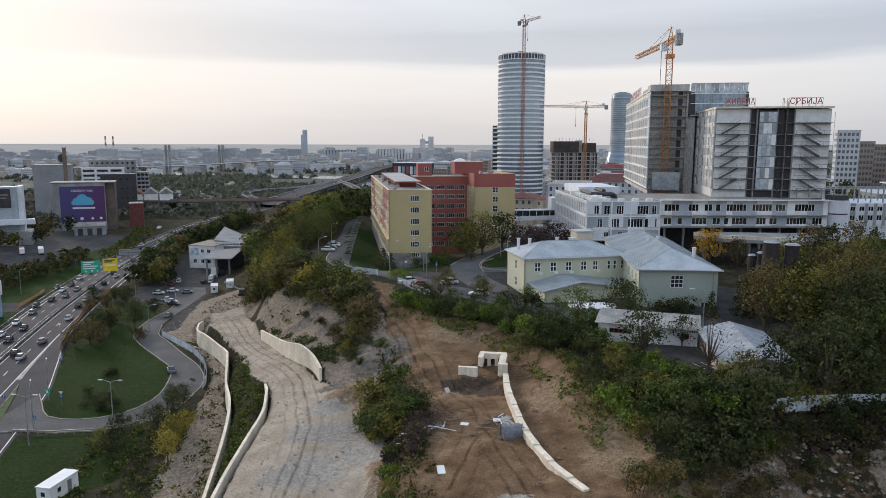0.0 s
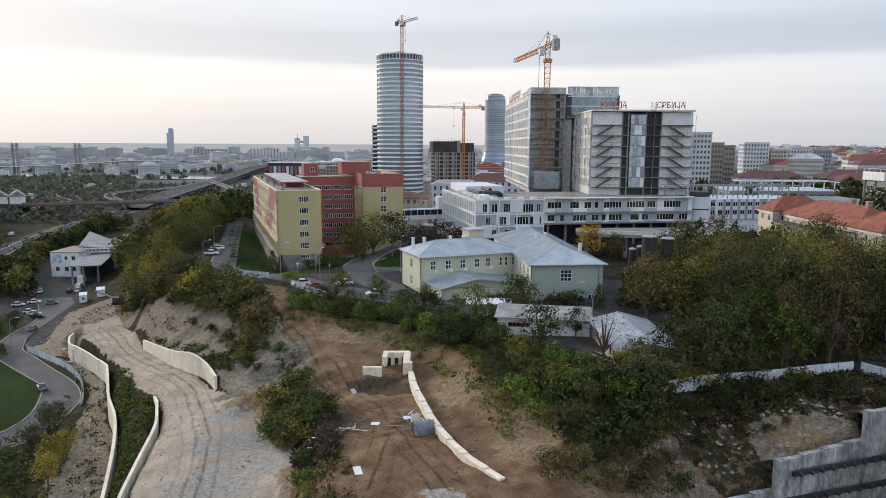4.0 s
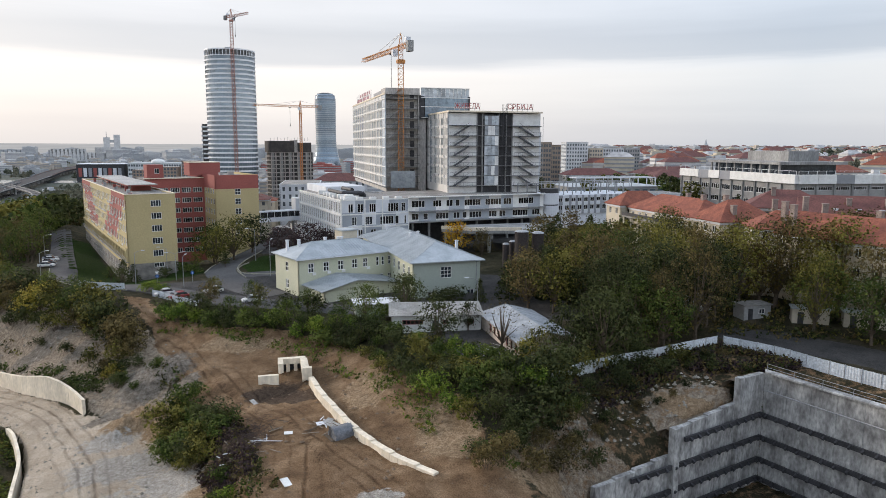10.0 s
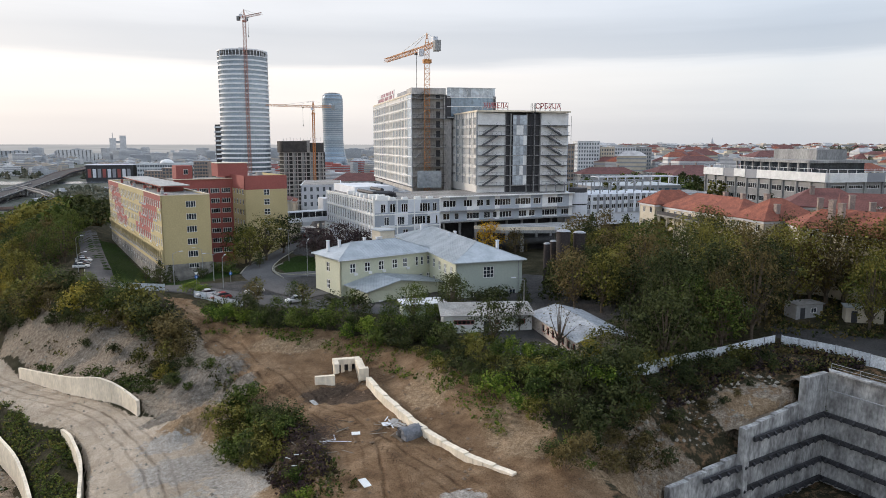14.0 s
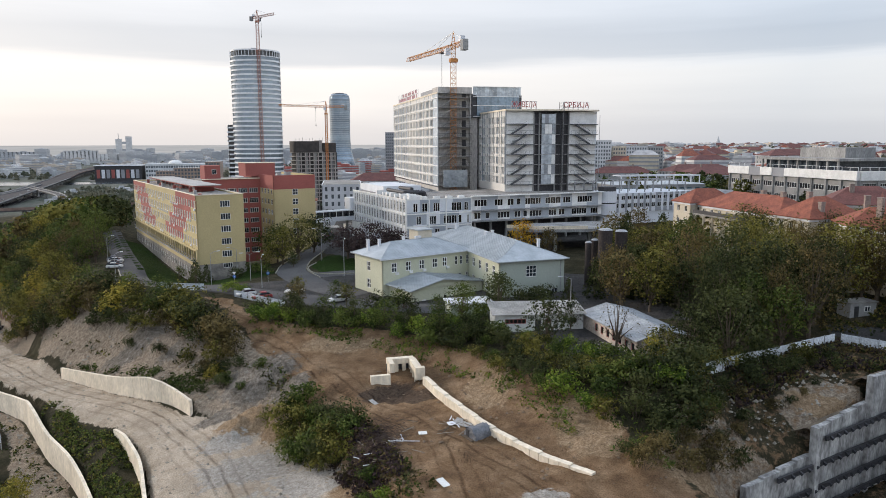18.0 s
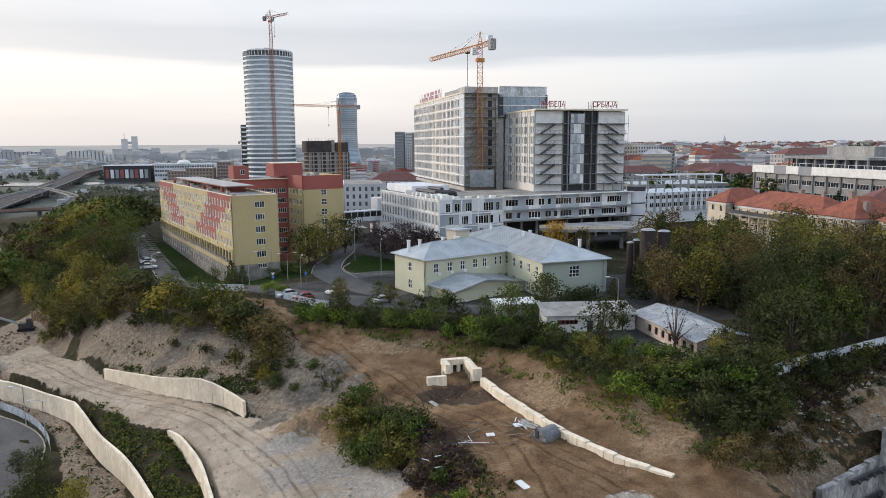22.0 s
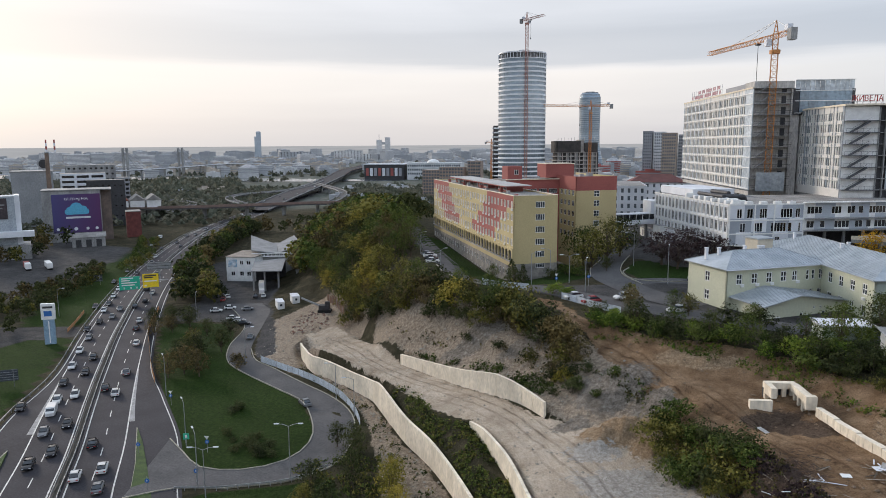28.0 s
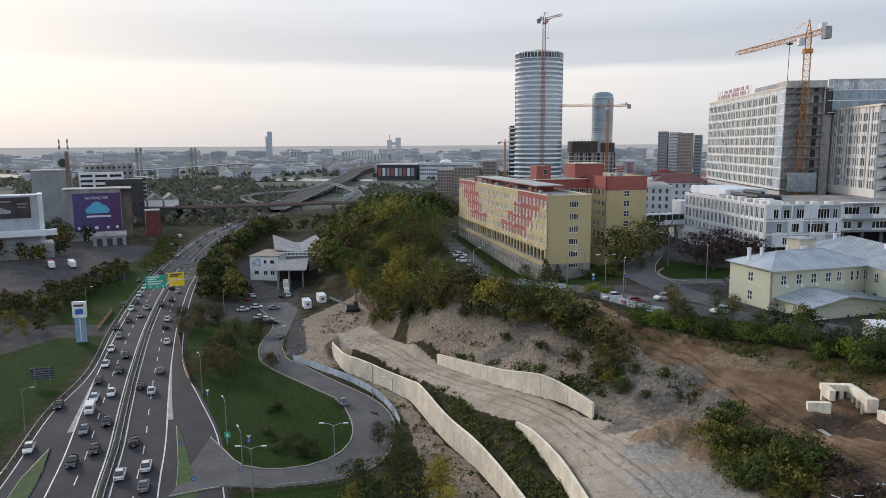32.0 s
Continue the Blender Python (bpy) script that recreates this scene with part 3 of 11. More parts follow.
def spoil_mask(kind, X, Y):
    m = np.zeros(X.shape)
    for x, y, rx, ry in SPOIL[kind]:
        m = np.maximum(m, np.clip(1.35 - 0.85 * np.hypot((X - x) / rx, (Y - y) / ry), 0, 1))
    return m


def track_distance(X, Y):
    """Signed distance to the nearest worn way over the site."""
    best = np.full(X.shape, 1e6)
    for line in TRACKS:
        pts = dense([(x, y, 0) for x, y in line], 4)
        for a, b in zip(pts, pts[1:]):
            dx, dy = b.x - a.x, b.y - a.y
            u = np.clip(((X - a.x) * dx + (Y - a.y) * dy) / (dx * dx + dy * dy), 0, 1)
            ex, ey = X - a.x - u * dx, Y - a.y - u * dy
            d = np.hypot(ex, ey) * np.where(ex * dy - ey * dx > 0, 1, -1)
            best = np.where(np.abs(d) < np.abs(best), d, best)
    return np.clip(best, -30, 30)


def build_ground():
    nx, ny = len(GX), len(GY)
    X, Y = np.meshgrid(GX, GY, indexing="ij")
    jit = np.array([[noise.noise(Vector((x * 0.35, y * 0.35, 3.0))) for y in GY] for x in GX])
    jit2 = np.array([[noise.noise(Vector((x * 0.12, y * 0.12, 9.0))) for y in GY] for x in GX])
    XW, YW = X + jit * 1.2, Y + jit2 * 2.0
    gravel = soften(inside(GRAVEL_AREA, X, Y), 1)
    pale = soften(inside(BANK_AREA, XW, YW) | inside(MOUND_AREA, XW, YW) | inside(PIT_SAND, XW, YW) | inside(PIT_SAND_LOW, XW, YW) | inside(YARD_AREA, XW, YW) | inside(STRIP_AREA, XW, YW))
    dirt = soften(inside(DIRT_AREA, XW, YW) | inside(SCARP_AREA, XW, YW))
    dirt = np.maximum(dirt, 0.44 * soften(inside(PIT_AREA, XW, YW)))
    grass = soften(~inside(CROSS_ROAD, X, Y) & (inside(LOOP_GRASS, X, Y) | inside(VERGE_LEFT, X, Y) | inside(VERGE_RIGHT, X, Y) | inside(LAWN_A, X, Y) | inside(LAWN_B, X, Y)), 1)
    asph = soften(inside(PARK_AREA, X, Y) | inside(FORECOURT, X, Y) | inside(HOSPITAL_YARD, X, Y) | inside(LOT_LOW, X, Y) | inside(CROSS_ROAD, X, Y) | inside(WEST_YARD, X, Y) | inside(WOOD_PATH, X, Y), 1)
    jit3 = np.array([[noise.noise(Vector((x * 1.1, y * 1.1, 5.0))) for y in GY] for x in GX])
    spoil = [spoil_mask(k, X + jit * 1.6, Y + jit2 * 2.2) for k in ("grey", "chalk", "dark_soil_shade", "tan")]
    rough_ = np.clip(dirt + pale * 1.2 + 0.15 * gravel + 0.5 * soften(inside(PIT_AREA, X, Y)), 0, 1.2)
    Z = GZ + rough_ * (jit * 0.30 + jit2 * 0.35) + np.clip(pale + spoil[0] + spoil[3] + 0.4 * dirt, 0, 1.2) * jit3 * 0.24
    hole = inside(PIT_FLOOR, X, Y)
    Z = np.where(hole, 9.6 + jit * 0.5 + jit3 * 0.35, Z)
    me = bpy.data.meshes.new("ground")
    idx = np.arange(nx * ny).reshape(nx, ny)
    quads = np.stack([idx[:-1, :-1], idx[1:, :-1], idx[1:, 1:], idx[:-1, 1:]], -1).reshape(-1, 4)
    me.from_pydata(np.stack([X, Y, Z], -1).reshape(-1, 3).tolist(), [], quads.tolist())
    for p in me.polygons:
        p.use_smooth = True
    a = me.attributes.new("cover", "FLOAT_COLOR", "POINT")
    a.data.foreach_set("color", np.stack([gravel, grass, dirt, asph], -1).reshape(-1).astype(np.float32))
    b = me.attributes.new("pale", "FLOAT", "POINT")
    b.data.foreach_set("value", pale.reshape(-1).astype(np.float32))
    g = me.attributes.new("spoil", "FLOAT_COLOR", "POINT")
    g.data.foreach_set("color", np.stack(spoil, -1).reshape(-1).astype(np.float32))
    c = me.attributes.new("plain", "FLOAT", "POINT")
    c.data.foreach_set("value", soften(inside(PLAIN_AREA, X, Y), 1).reshape(-1).astype(np.float32))
    e = me.attributes.new("track", "FLOAT", "POINT")
    e.data.foreach_set("value", track_distance(X, Y).reshape(-1).astype(np.float32))
    ob = tagged(new("ground", me), "bare earth, gravel and grass of a building site and its slopes", "ground", kind="structure")
    return ob


def ground_material():
    m = bpy.data.materials.new("ground_cover")
    m.use_nodes = True
    n, l = m.node_tree.nodes, m.node_tree.links
    p = n["Principled BSDF"]
    p.inputs["Roughness"].default_value, p.inputs["Specular IOR Level"].default_value = 0.97, 0.06
    geo = n.new("ShaderNodeNewGeometry")

    def tex(scale, detail=5, rough=0.6):
        t = n.new("ShaderNodeTexNoise")
        t.inputs["Scale"].default_value, t.inputs["Detail"].default_value, t.inputs["Roughness"].default_value = scale, detail, rough
        l.new(geo.outputs["Position"], t.inputs["Vector"])
        return t.outputs["Fac"]

    def ramp(src, stops):
        r = n.new("ShaderNodeValToRGB")
        while len(r.color_ramp.elements) < len(stops):
            r.color_ramp.elements.new(0.5)
        for e, (q, c) in zip(r.color_ramp.elements, stops):
            e.position, e.color = q, (*c, 1)
        l.new(src, r.inputs[0])
        return r.outputs[0]

    def mix(f, a, b, kind="MIX"):
        x = n.new("ShaderNodeMixRGB")
        x.blend_type = kind
        for i, v in enumerate((f, a, b)):
            if isinstance(v, float):
                x.inputs[i].default_value = v
            else:
                l.new(v, x.inputs[i])
        return x.outputs[0]

    at = n.new("ShaderNodeAttribute")
    at.attribute_name = "cover"
    sp = n.new("ShaderNodeSeparateColor")
    l.new(at.outputs["Color"], sp.inputs[0])
    pl = n.new("ShaderNodeAttribute")
    pl.attribute_name = "pale"
    big, mid, fine, grit = tex(0.05, 8, 0.65), tex(0.28, 9, 0.68), tex(1.6, 8, 0.72), tex(6.0, 5, 0.75)
    earth = ramp(mid, [(0.3, (0.028, 0.030, 0.017)), (0.5, (0.055, 0.050, 0.030)), (0.7, (0.105, 0.086, 0.056))])
    gravel = ramp(mid, [(0.3, (0.38, 0.305, 0.23)), (0.5, (0.52, 0.435, 0.34)), (0.68, (0.64, 0.56, 0.46))])
    dirt = ramp(mid, [(0.3, (0.135, 0.084, 0.049)), (0.5, (0.245, 0.157, 0.092)), (0.7, (0.39, 0.27, 0.17))])
    pale = ramp(fine, [(0.3, (0.15, 0.115, 0.085)), (0.5, (0.33, 0.265, 0.20)), (0.7, (0.54, 0.46, 0.36))])
    grass = ramp(fine, [(0.3, (0.013, 0.027, 0.006)), (0.5, (0.025, 0.049, 0.010)), (0.75, (0.052, 0.080, 0.019))])
    tar = ramp(mid, [(0.3, (0.055, 0.054, 0.056)), (0.7, (0.115, 0.11, 0.105))])
    ragged = tex(0.9, 8, 0.7)

    def edge(mask, wild):
        """A torn border: the soft cover mask cut by noise."""
        a = n.new("ShaderNodeMath")
        a.operation = "MULTIPLY_ADD"
        a.inputs[1].default_value = wild
        l.new(ragged, a.inputs[0])
        l.new(mask, a.inputs[2])
        r = n.new("ShaderNodeMapRange")
        r.inputs[1].default_value, r.inputs[2].default_value = 0.42 + wild * 0.5, 0.58 + wild * 0.5
        l.new(a.outputs[0], r.inputs[0])
        return r.outputs[0]
    c = mix(edge(pl.outputs["Fac"], 1.3), earth, pale)
    c = mix(edge(sp.outputs[2], 1.3), c, dirt)
    c = mix(edge(sp.outputs[0], 1.1), c, gravel)
    sa = n.new("ShaderNodeAttribute")
    sa.attribute_name = "spoil"
    ss = n.new("ShaderNodeSeparateColor")
    l.new(sa.outputs["Color"], ss.inputs[0])
    c = mix(edge(sa.outputs["Alpha"], 1.2), c, ramp(fine, [(0.3, (0.20, 0.135, 0.080)), (0.5, (0.34, 0.24, 0.150)), (0.7, (0.50, 0.375, 0.255))]))
    c = mix(edge(ss.outputs[0], 1.2), c, ramp(fine, [(0.3, (0.105, 0.088, 0.07)), (0.5, (0.225, 0.195, 0.162)), (0.7, (0.38, 0.34, 0.29))]))
    c = mix(edge(ss.outputs[1], 2.2), c, ramp(fine, [(0.3, (0.29, 0.255, 0.215)), (0.5, (0.45, 0.415, 0.37)), (0.7, (0.60, 0.57, 0.52))]))
    c = mix(edge(ss.outputs[2], 1.0), c, ramp(fine, [(0.3, (0.065, 0.046, 0.034)), (0.5, (0.115, 0.082, 0.060)), (0.7, (0.18, 0.135, 0.10))]))
    c = mix(edge(sp.outputs[1], 0.5), c, grass)
    c = mix(edge(at.outputs["Alpha"], 0.3), c, tar)
    pn = n.new("ShaderNodeAttribute")
    pn.attribute_name = "plain"
    # far plain cover, made paler to stand in for haze
    hazed_fields = ramp(tex(0.02, 9, 0.78), [(0.3, (0.075, 0.088, 0.070)), (0.45, (0.17, 0.172, 0.152)), (0.56, (0.105, 0.118, 0.094)), (0.68, (0.27, 0.262, 0.24))])
    c = mix(pn.outputs["Fac"], c, hazed_fields)
    tk = n.new("ShaderNodeAttribute")
    tk.attribute_name = "track"

    def calc(op, a, b):
        x = n.new("ShaderNodeMath")
        x.operation = op
        for i, v in enumerate((a, b)):
            if isinstance(v, float):
                x.inputs[i].default_value = v
            else:
                l.new(v, x.inputs[i])
        return x.outputs[0]
    wob = calc("ADD", calc("MULTIPLY", tk.outputs["Fac"], 3.4), calc("MULTIPLY", tex(0.12, 3, 0.5), 5.0))
    groove = calc("POWER", calc("MAXIMUM", calc("SINE", wob, 0.0), 0.0), 3.0)
    close = calc("MAXIMUM", calc("SUBTRACT", 1.0, calc("DIVIDE", calc("ABSOLUTE", tk.outputs["Fac"], 0.0), 5.5)), 0.0)
    rut = calc("MULTIPLY", calc("MULTIPLY", groove, close), ramp(tex(0.4, 4, 0.6), [(0.35, (0.2, 0.2, 0.2)), (0.6, (1, 1, 1))]))
    c = mix(rut, c, mix(1.0, c, ramp(big, [(0.0, (0.40, 0.37, 0.35)), (1.0, (0.50, 0.47, 0.45))]), "MULTIPLY"))
    shade = ramp(grit, [(0.34, (0.50, 0.50, 0.50)), (0.5, (0.96, 0.96, 0.96)), (0.68, (1.32, 1.32, 1.32))])
    c = mix(1.0, c, shade, "MULTIPLY")
    broad = ramp(big, [(0.3, (0.82, 0.82, 0.82)), (0.7, (1.15, 1.15, 1.15))])
    c = mix(1.0, c, broad, "MULTIPLY")
    l.new(c, p.inputs["Base Color"])
    bp = n.new("ShaderNodeBump")
    bp.inputs["Strength"].default_value, bp.inputs["Distance"].default_value = 0.9, 0.45
    add = n.new("ShaderNodeMath")
    add.operation = "ADD"
    l.new(fine, add.inputs[0])
    l.new(grit, add.inputs[1])
    l.new(calc("SUBTRACT", add.outputs[0], calc("MULTIPLY", rut, 0.6)), bp.inputs["Height"])
    l.new(bp.outputs[0], p.inputs["Normal"])
    return m


ground = build_ground()
ground.data.materials.append(ground_material())


# ---- roads ----
def resample(line, n):
    pts = dense([(x, y, 0) for x, y in line], 1.0)
    d = [0.0]
    for a, b in zip(pts, pts[1:]):
        d.append(d[-1] + (b - a).length)
    out, k = [], 0
    for i in range(n):
        t = d[-1] * i / (n - 1)
        while k < len(d) - 2 and d[k + 1] < t:
            k += 1
        f = (t - d[k]) / max(d[k + 1] - d[k], 1e-6)
        out.append(pts[k].lerp(pts[k + 1], min(max(f, 0), 1)))
    return out


def band(bm, left, right, lift, n, cross=4, thick=0.0):
    """A paved strip between two edge lines, laid on the ground."""
    L, R = resample(left, n), resample(right, n)
    rows = []
    for a, b in zip(L, R):
        row = []
        for k in range(cross + 1):
            p = a.lerp(b, k / cross)
            row.append(bm.verts.new((p.x, p.y, ground_z(p.x, p.y) + lift)))
        rows.append(row)
    for r0, r1 in zip(rows, rows[1:]):
        for k in range(cross):
            f = bm.faces.new((r0[k], r0[k + 1], r1[k + 1], r1[k]))
            f.smooth = True
    return bm


def offset(line, d):
    out = []
    for i, (x, y) in enumerate(line):
        ax, ay = line[max(i - 1, 0)]
        bx, by = line[min(i + 1, len(line) - 1)]
        tx, ty = bx - ax, by - ay
        s = math.hypot(tx, ty)
        e = d[i] if isinstance(d, (list, tuple)) else d
        out.append((x + ty / s * e, y - tx / s * e))
    return out


MEDIAN = [(-62, 10), (-78, 34), (-100, 62.5), (-115, 80.9), (-126.5, 95.6), (-142.5, 114.6), (-161.6, 137.7), (-193, 177.3), (-235, 234.6), (-279, 303), (-320, 376), (-345, 430), (-373, 503), (-410, 610), (-451, 733), (-520, 930)]
W_R = [22, 21, 20, 19.6, 19, 16, 12.4, 11.8, 11.6, 11.4, 11.2, 11, 11, 11, 11, 11]
W_L = [-18, -18, -18, -17.6, -17, -15.5, -11, -11, -11, -11, -11, -11, -11, -11, -11, -11]
MED_R, MED_L = offset(MEDIAN, 0.6), offset(MEDIAN, -0.6)
road = tagged(part("motorway", band(bmesh.new(), offset(MEDIAN, W_L), offset(MEDIAN, W_R), 0.06, 160, 6), ASPHALT), "grey asphalt motorway with painted lanes", "road", kind="structure")
LOOP_OUT = [(-166, 218), (-154, 205), (-143.6, 184.3), (-132.5, 162), (-125.3, 153.6), (-117.2, 148.8), (-102.9, 140.3), (-92.4, 134.1), (-84.8, 127.9), (-80.5, 122), (-77.2, 114), (-76, 104.6), (-80.7, 97.4), (-90.4, 92.2), (-98, 89.5), (-104, 84)]
LOOP_IN = [(-178, 213), (-164, 200), (-150, 184), (-141, 164), (-132.4, 151), (-123.5, 144.3), (-106.1, 135.1), (-97.6, 130.5), (-90, 121.3), (-85.9, 114), (-85, 107), (-87, 102), (-91.7, 98.4), (-99.4, 97.6), (-106, 101.5), (-113, 106)]
loop = tagged(part("slip_road", band(bmesh.new(), LOOP_IN, LOOP_OUT, 0.12, 90, 4), ASPHALT_OLD), "curving grey asphalt slip road round a lawn", "road", kind="structure")

# ---- retaining walls ----
def wall_strip(bm, line, thick, side=1.0):
    """An upright wall along (x, y, base, top) points; side: which way the thickness goes."""
    pts = line
    rows = []
    flat = [(p[0], p[1]) for p in pts]
    off = offset(flat, thick * side)
    for (x, y, b, t), (ox, oy) in zip(pts, off):
        rows.append([bm.verts.new(q) for q in ((x, y, b), (x, y, t), (ox, oy, t), (ox, oy, b))])
    for r0, r1 in zip(rows, rows[1:]):
        for k in range(4):
            bm.faces.new((r0[k], r0[(k + 1) % 4], r1[(k + 1) % 4], r1[k]))
    bm.faces.new(rows[0])
    bm.faces.new(rows[-1][::-1])
    bmesh.ops.recalc_face_normals(bm, faces=bm.faces)
    return bm


def smooth4(line, step):
    a = dense([(x, y, b) for x, y, b, t in line], step)
    c = dense([(x, y, t) for x, y, b, t in line], step)
    n = min(len(a), len(c))
    return [(a[i].x, a[i].y, a[i].z, c[min(i, len(c) - 1)].z) for i in range(n)]


def panelled_wall(name, line, thick, label, step=2.4):
    """A cast wall of separate panels with open joints."""
    w = thing(name, pose(0, 0, 0), label, "wall", kind="structure")
    pts = smooth4(line, step)
    for a, b in zip(pts, pts[1:]):
        g = 0.012
        a2 = [a[i] + (b[i] - a[i]) * g for i in range(4)]
        a2[2] -= 1.0
        b2 = [b[i] + (a[i] - b[i]) * g for i in range(4)]
        b2[2] -= 1.0
        part("wall_panel", wall_strip(bmesh.new(), [a2, b2], thick), CONCRETE, w)
    return w


panelled_wall("retaining_wall_outer", OUTER, 0.5, "long pale concrete retaining wall below the gravel road")
panelled_wall("retaining_wall_inner", INNER, 0.45, "pale concrete retaining wall between grass slope and gravel road")
panelled_wall("retaining_wall_upper", UPPER, -0.5, "curved pale concrete retaining wall at the foot of a bank")
# ---- facades with real openings ----
WINDOW_MESH = {}


def window_meshes(w, h, nx, nz, fr=0.07, frame_mat=None, glass=None):
    key = (round(w, 2), round(h, 2), nx, nz, fr, frame_mat.name, glass.name)
    if key not in WINDOW_MESH:
        bm = bmesh.new()
        mids = [min(max(-w / 2 + k * w / nx, -w / 2 + fr / 2), w / 2 - fr / 2) for k in range(nx + 1)]
        bars = [min(max(-h / 2 + k * h / nz, -h / 2 + fr / 2), h / 2 - fr / 2) for k in range(nz + 1)]
        ex = [q for a in mids for q in (a - fr / 2, a + fr / 2)]
        ez = [q for a in bars for q in (a - fr / 2, a + fr / 2)]
        vs = {(i, k, s): bm.verts.new((x, s * 0.05, z)) for i, x in enumerate(ex) for k, z in enumerate(ez) for s in (-1, 1)}
        solid_at = lambda i, k: 0 <= i < len(ex) - 1 and 0 <= k < len(ez) - 1 and (i % 2 == 0 or k % 2 == 0)
        for i in range(len(ex) - 1):
            for k in range(len(ez) - 1):
                if solid_at(i, k):
                    bm.faces.new([vs[q] for q in ((i, k, -1), (i + 1, k, -1), (i + 1, k + 1, -1), (i, k + 1, -1))])
                    bm.faces.new([vs[q] for q in ((i, k, 1), (i, k + 1, 1), (i + 1, k + 1, 1), (i + 1, k, 1))])
                    for di, dk, p, q in ((-1, 0, (i, k + 1), (i, k)), (1, 0, (i + 1, k), (i + 1, k + 1)), (0, -1, (i, k), (i + 1, k)), (0, 1, (i + 1, k + 1), (i, k + 1))):
                        if not solid_at(i + di, k + dk):
                            bm.faces.new([vs[(*p, -1)], vs[(*p, 1)], vs[(*q, 1)], vs[(*q, -1)]])
        me = bpy.data.meshes.new("window")
        bm.to_mesh(me)
        bm.free()
        me.materials.append(frame_mat)
        pm = bpy.data.meshes.new("pane")
        pb = boxed(-w / 2 + fr, w / 2 - fr, -0.012, 0.012, -h / 2 + fr, h / 2 - fr)
        pb.to_mesh(pm)
        pb.free()
        pm.materials.append(glass)
        WINDOW_MESH[key] = (me, pm)
    return WINDOW_MESH[key]


def put_window(parent, m, w, h, nx=2, nz=1, fr=0.07, frame_mat=None, glass=None, inset=0.12, pane=True):
    me, pm = window_meshes(w, h, nx, nz, fr, frame_mat or WHITE, glass or GLASS)
    a = new("window", me)
    a.parent = parent
    a.matrix_basis = m @ pose(0, inset, 0)
    if pane:
        b = new("pane", pm)
        b.parent = a
    return a


def facade(parent, m, length, z0, z1, rows, mats, thick=0.3, pick=None, fr=0.11, frame_mat=None, glass=None, inset=0.12, name="wall", sheet=False):
    """A wall in the plane y=0 of m (outside is -y) with openings. rows: (zc, h, [(xc, w, nx, nz), ...]) from the bottom up."""
    bm = bmesh.new()
    pick = pick or (lambda x, z: 0)
    edges = sorted({round(q, 3) for _, _, wins in rows for xc, w, _, _ in wins for q in (xc - w / 2, xc + w / 2)} | {0.0, round(length, 3)} | {c for c in (pick.cuts if hasattr(pick, "cuts") else ()) if 0 < c < length})
    levels = [z0] + [q for zc, h, _ in rows for q in (zc - h / 2, zc + h / 2)] + [z1]
    lo = {}

    def vert(i, k, s):
        if (i, k, s) not in lo:
            lo[(i, k, s)] = bm.verts.new((edges[i], s * thick, levels[k]))
        return lo[(i, k, s)]

    def filled(i, k):
        if not (0 <= i < len(edges) - 1 and 0 <= k < len(levels) - 1):
            return False
        if k % 2 == 0:
            return True
        x = (edges[i] + edges[i + 1]) / 2
        return not any(abs(x - xc) < w / 2 for xc, w, _, _ in rows[k // 2][2])

    for i in range(len(edges) - 1):
        for k in range(len(levels) - 1):
            if not filled(i, k):
                continue
            mi = pick((edges[i] + edges[i + 1]) / 2, (levels[k] + levels[k + 1]) / 2)
            quads = [((i, k, 0), (i + 1, k, 0), (i + 1, k + 1, 0), (i, k + 1, 0)), ((i, k, 1), (i, k + 1, 1), (i + 1, k + 1, 1), (i + 1, k, 1))]
            for di, dk, p, q in ((-1, 0, (i, k + 1), (i, k)), (1, 0, (i + 1, k), (i + 1, k + 1)), (0, -1, (i, k), (i + 1, k)), (0, 1, (i + 1, k + 1), (i, k + 1))):
                if not filled(i + di, k + dk):
                    quads.append(((*p, 0), (*p, 1), (*q, 1), (*q, 0)))
            for f in quads:
                bm.faces.new([vert(*q) for q in f]).material_index = mi
    for zc, h, wins in rows:
        for xc, w, nx, nz in wins:
            put_window(parent, m @ pose(xc, 0, zc), w, h, nx, nz, fr, frame_mat, glass, inset, not sheet)
    if sheet:
        g = part("glazing", boxed(0.1, length - 0.1, thick + 0.01, thick + 0.05, rows[0][0] - rows[0][1], rows[-1][0] + rows[-1][1]), glass or GLASS, parent, "glass behind the window frames")
        g.matrix_basis = m
    ob = part(name, bm, mats, parent)
    ob.matrix_basis = m
    return ob


def on_west(y):
    """The frame of a face that looks to -x, starting at the far end y."""
    return Matrix(((0, 1, 0, 0), (-1, 0, 0, y), (0, 0, 1, 0), (0, 0, 0, 1)))


def on_east(x, y):
    return Matrix(((0, -1, 0, x), (1, 0, 0, y), (0, 0, 1, 0), (0, 0, 0, 1)))


def even(n, a, b, w, nx=2, nz=1):
    return [(a + (b - a) * (k + 0.5) / n, w, nx, nz) for k in range(n)]


AC_ME = None


def aircon(parent, m):
    """A small wall-hung cooling unit."""
    global AC_ME
    if AC_ME is None:
        bm = boxed(-0.4, 0.4, -0.32, 0, -0.28, 0.28)
        bmesh.ops.bevel(bm, geom=bm.edges[:], offset=0.03, segments=1, affect="EDGES")
        tube(bm, (-0.08, -0.34, 0), (-0.08, -0.31, 0), 0.22, n=10)
        AC_ME = bpy.data.meshes.new("air_conditioner")
        bm.to_mesh(AC_ME)
        bm.free()
        AC_ME.materials.append(WHITE)
    ob = new("air_conditioner", AC_ME)
    ob.parent = parent
    ob.matrix_basis = m
    return ob


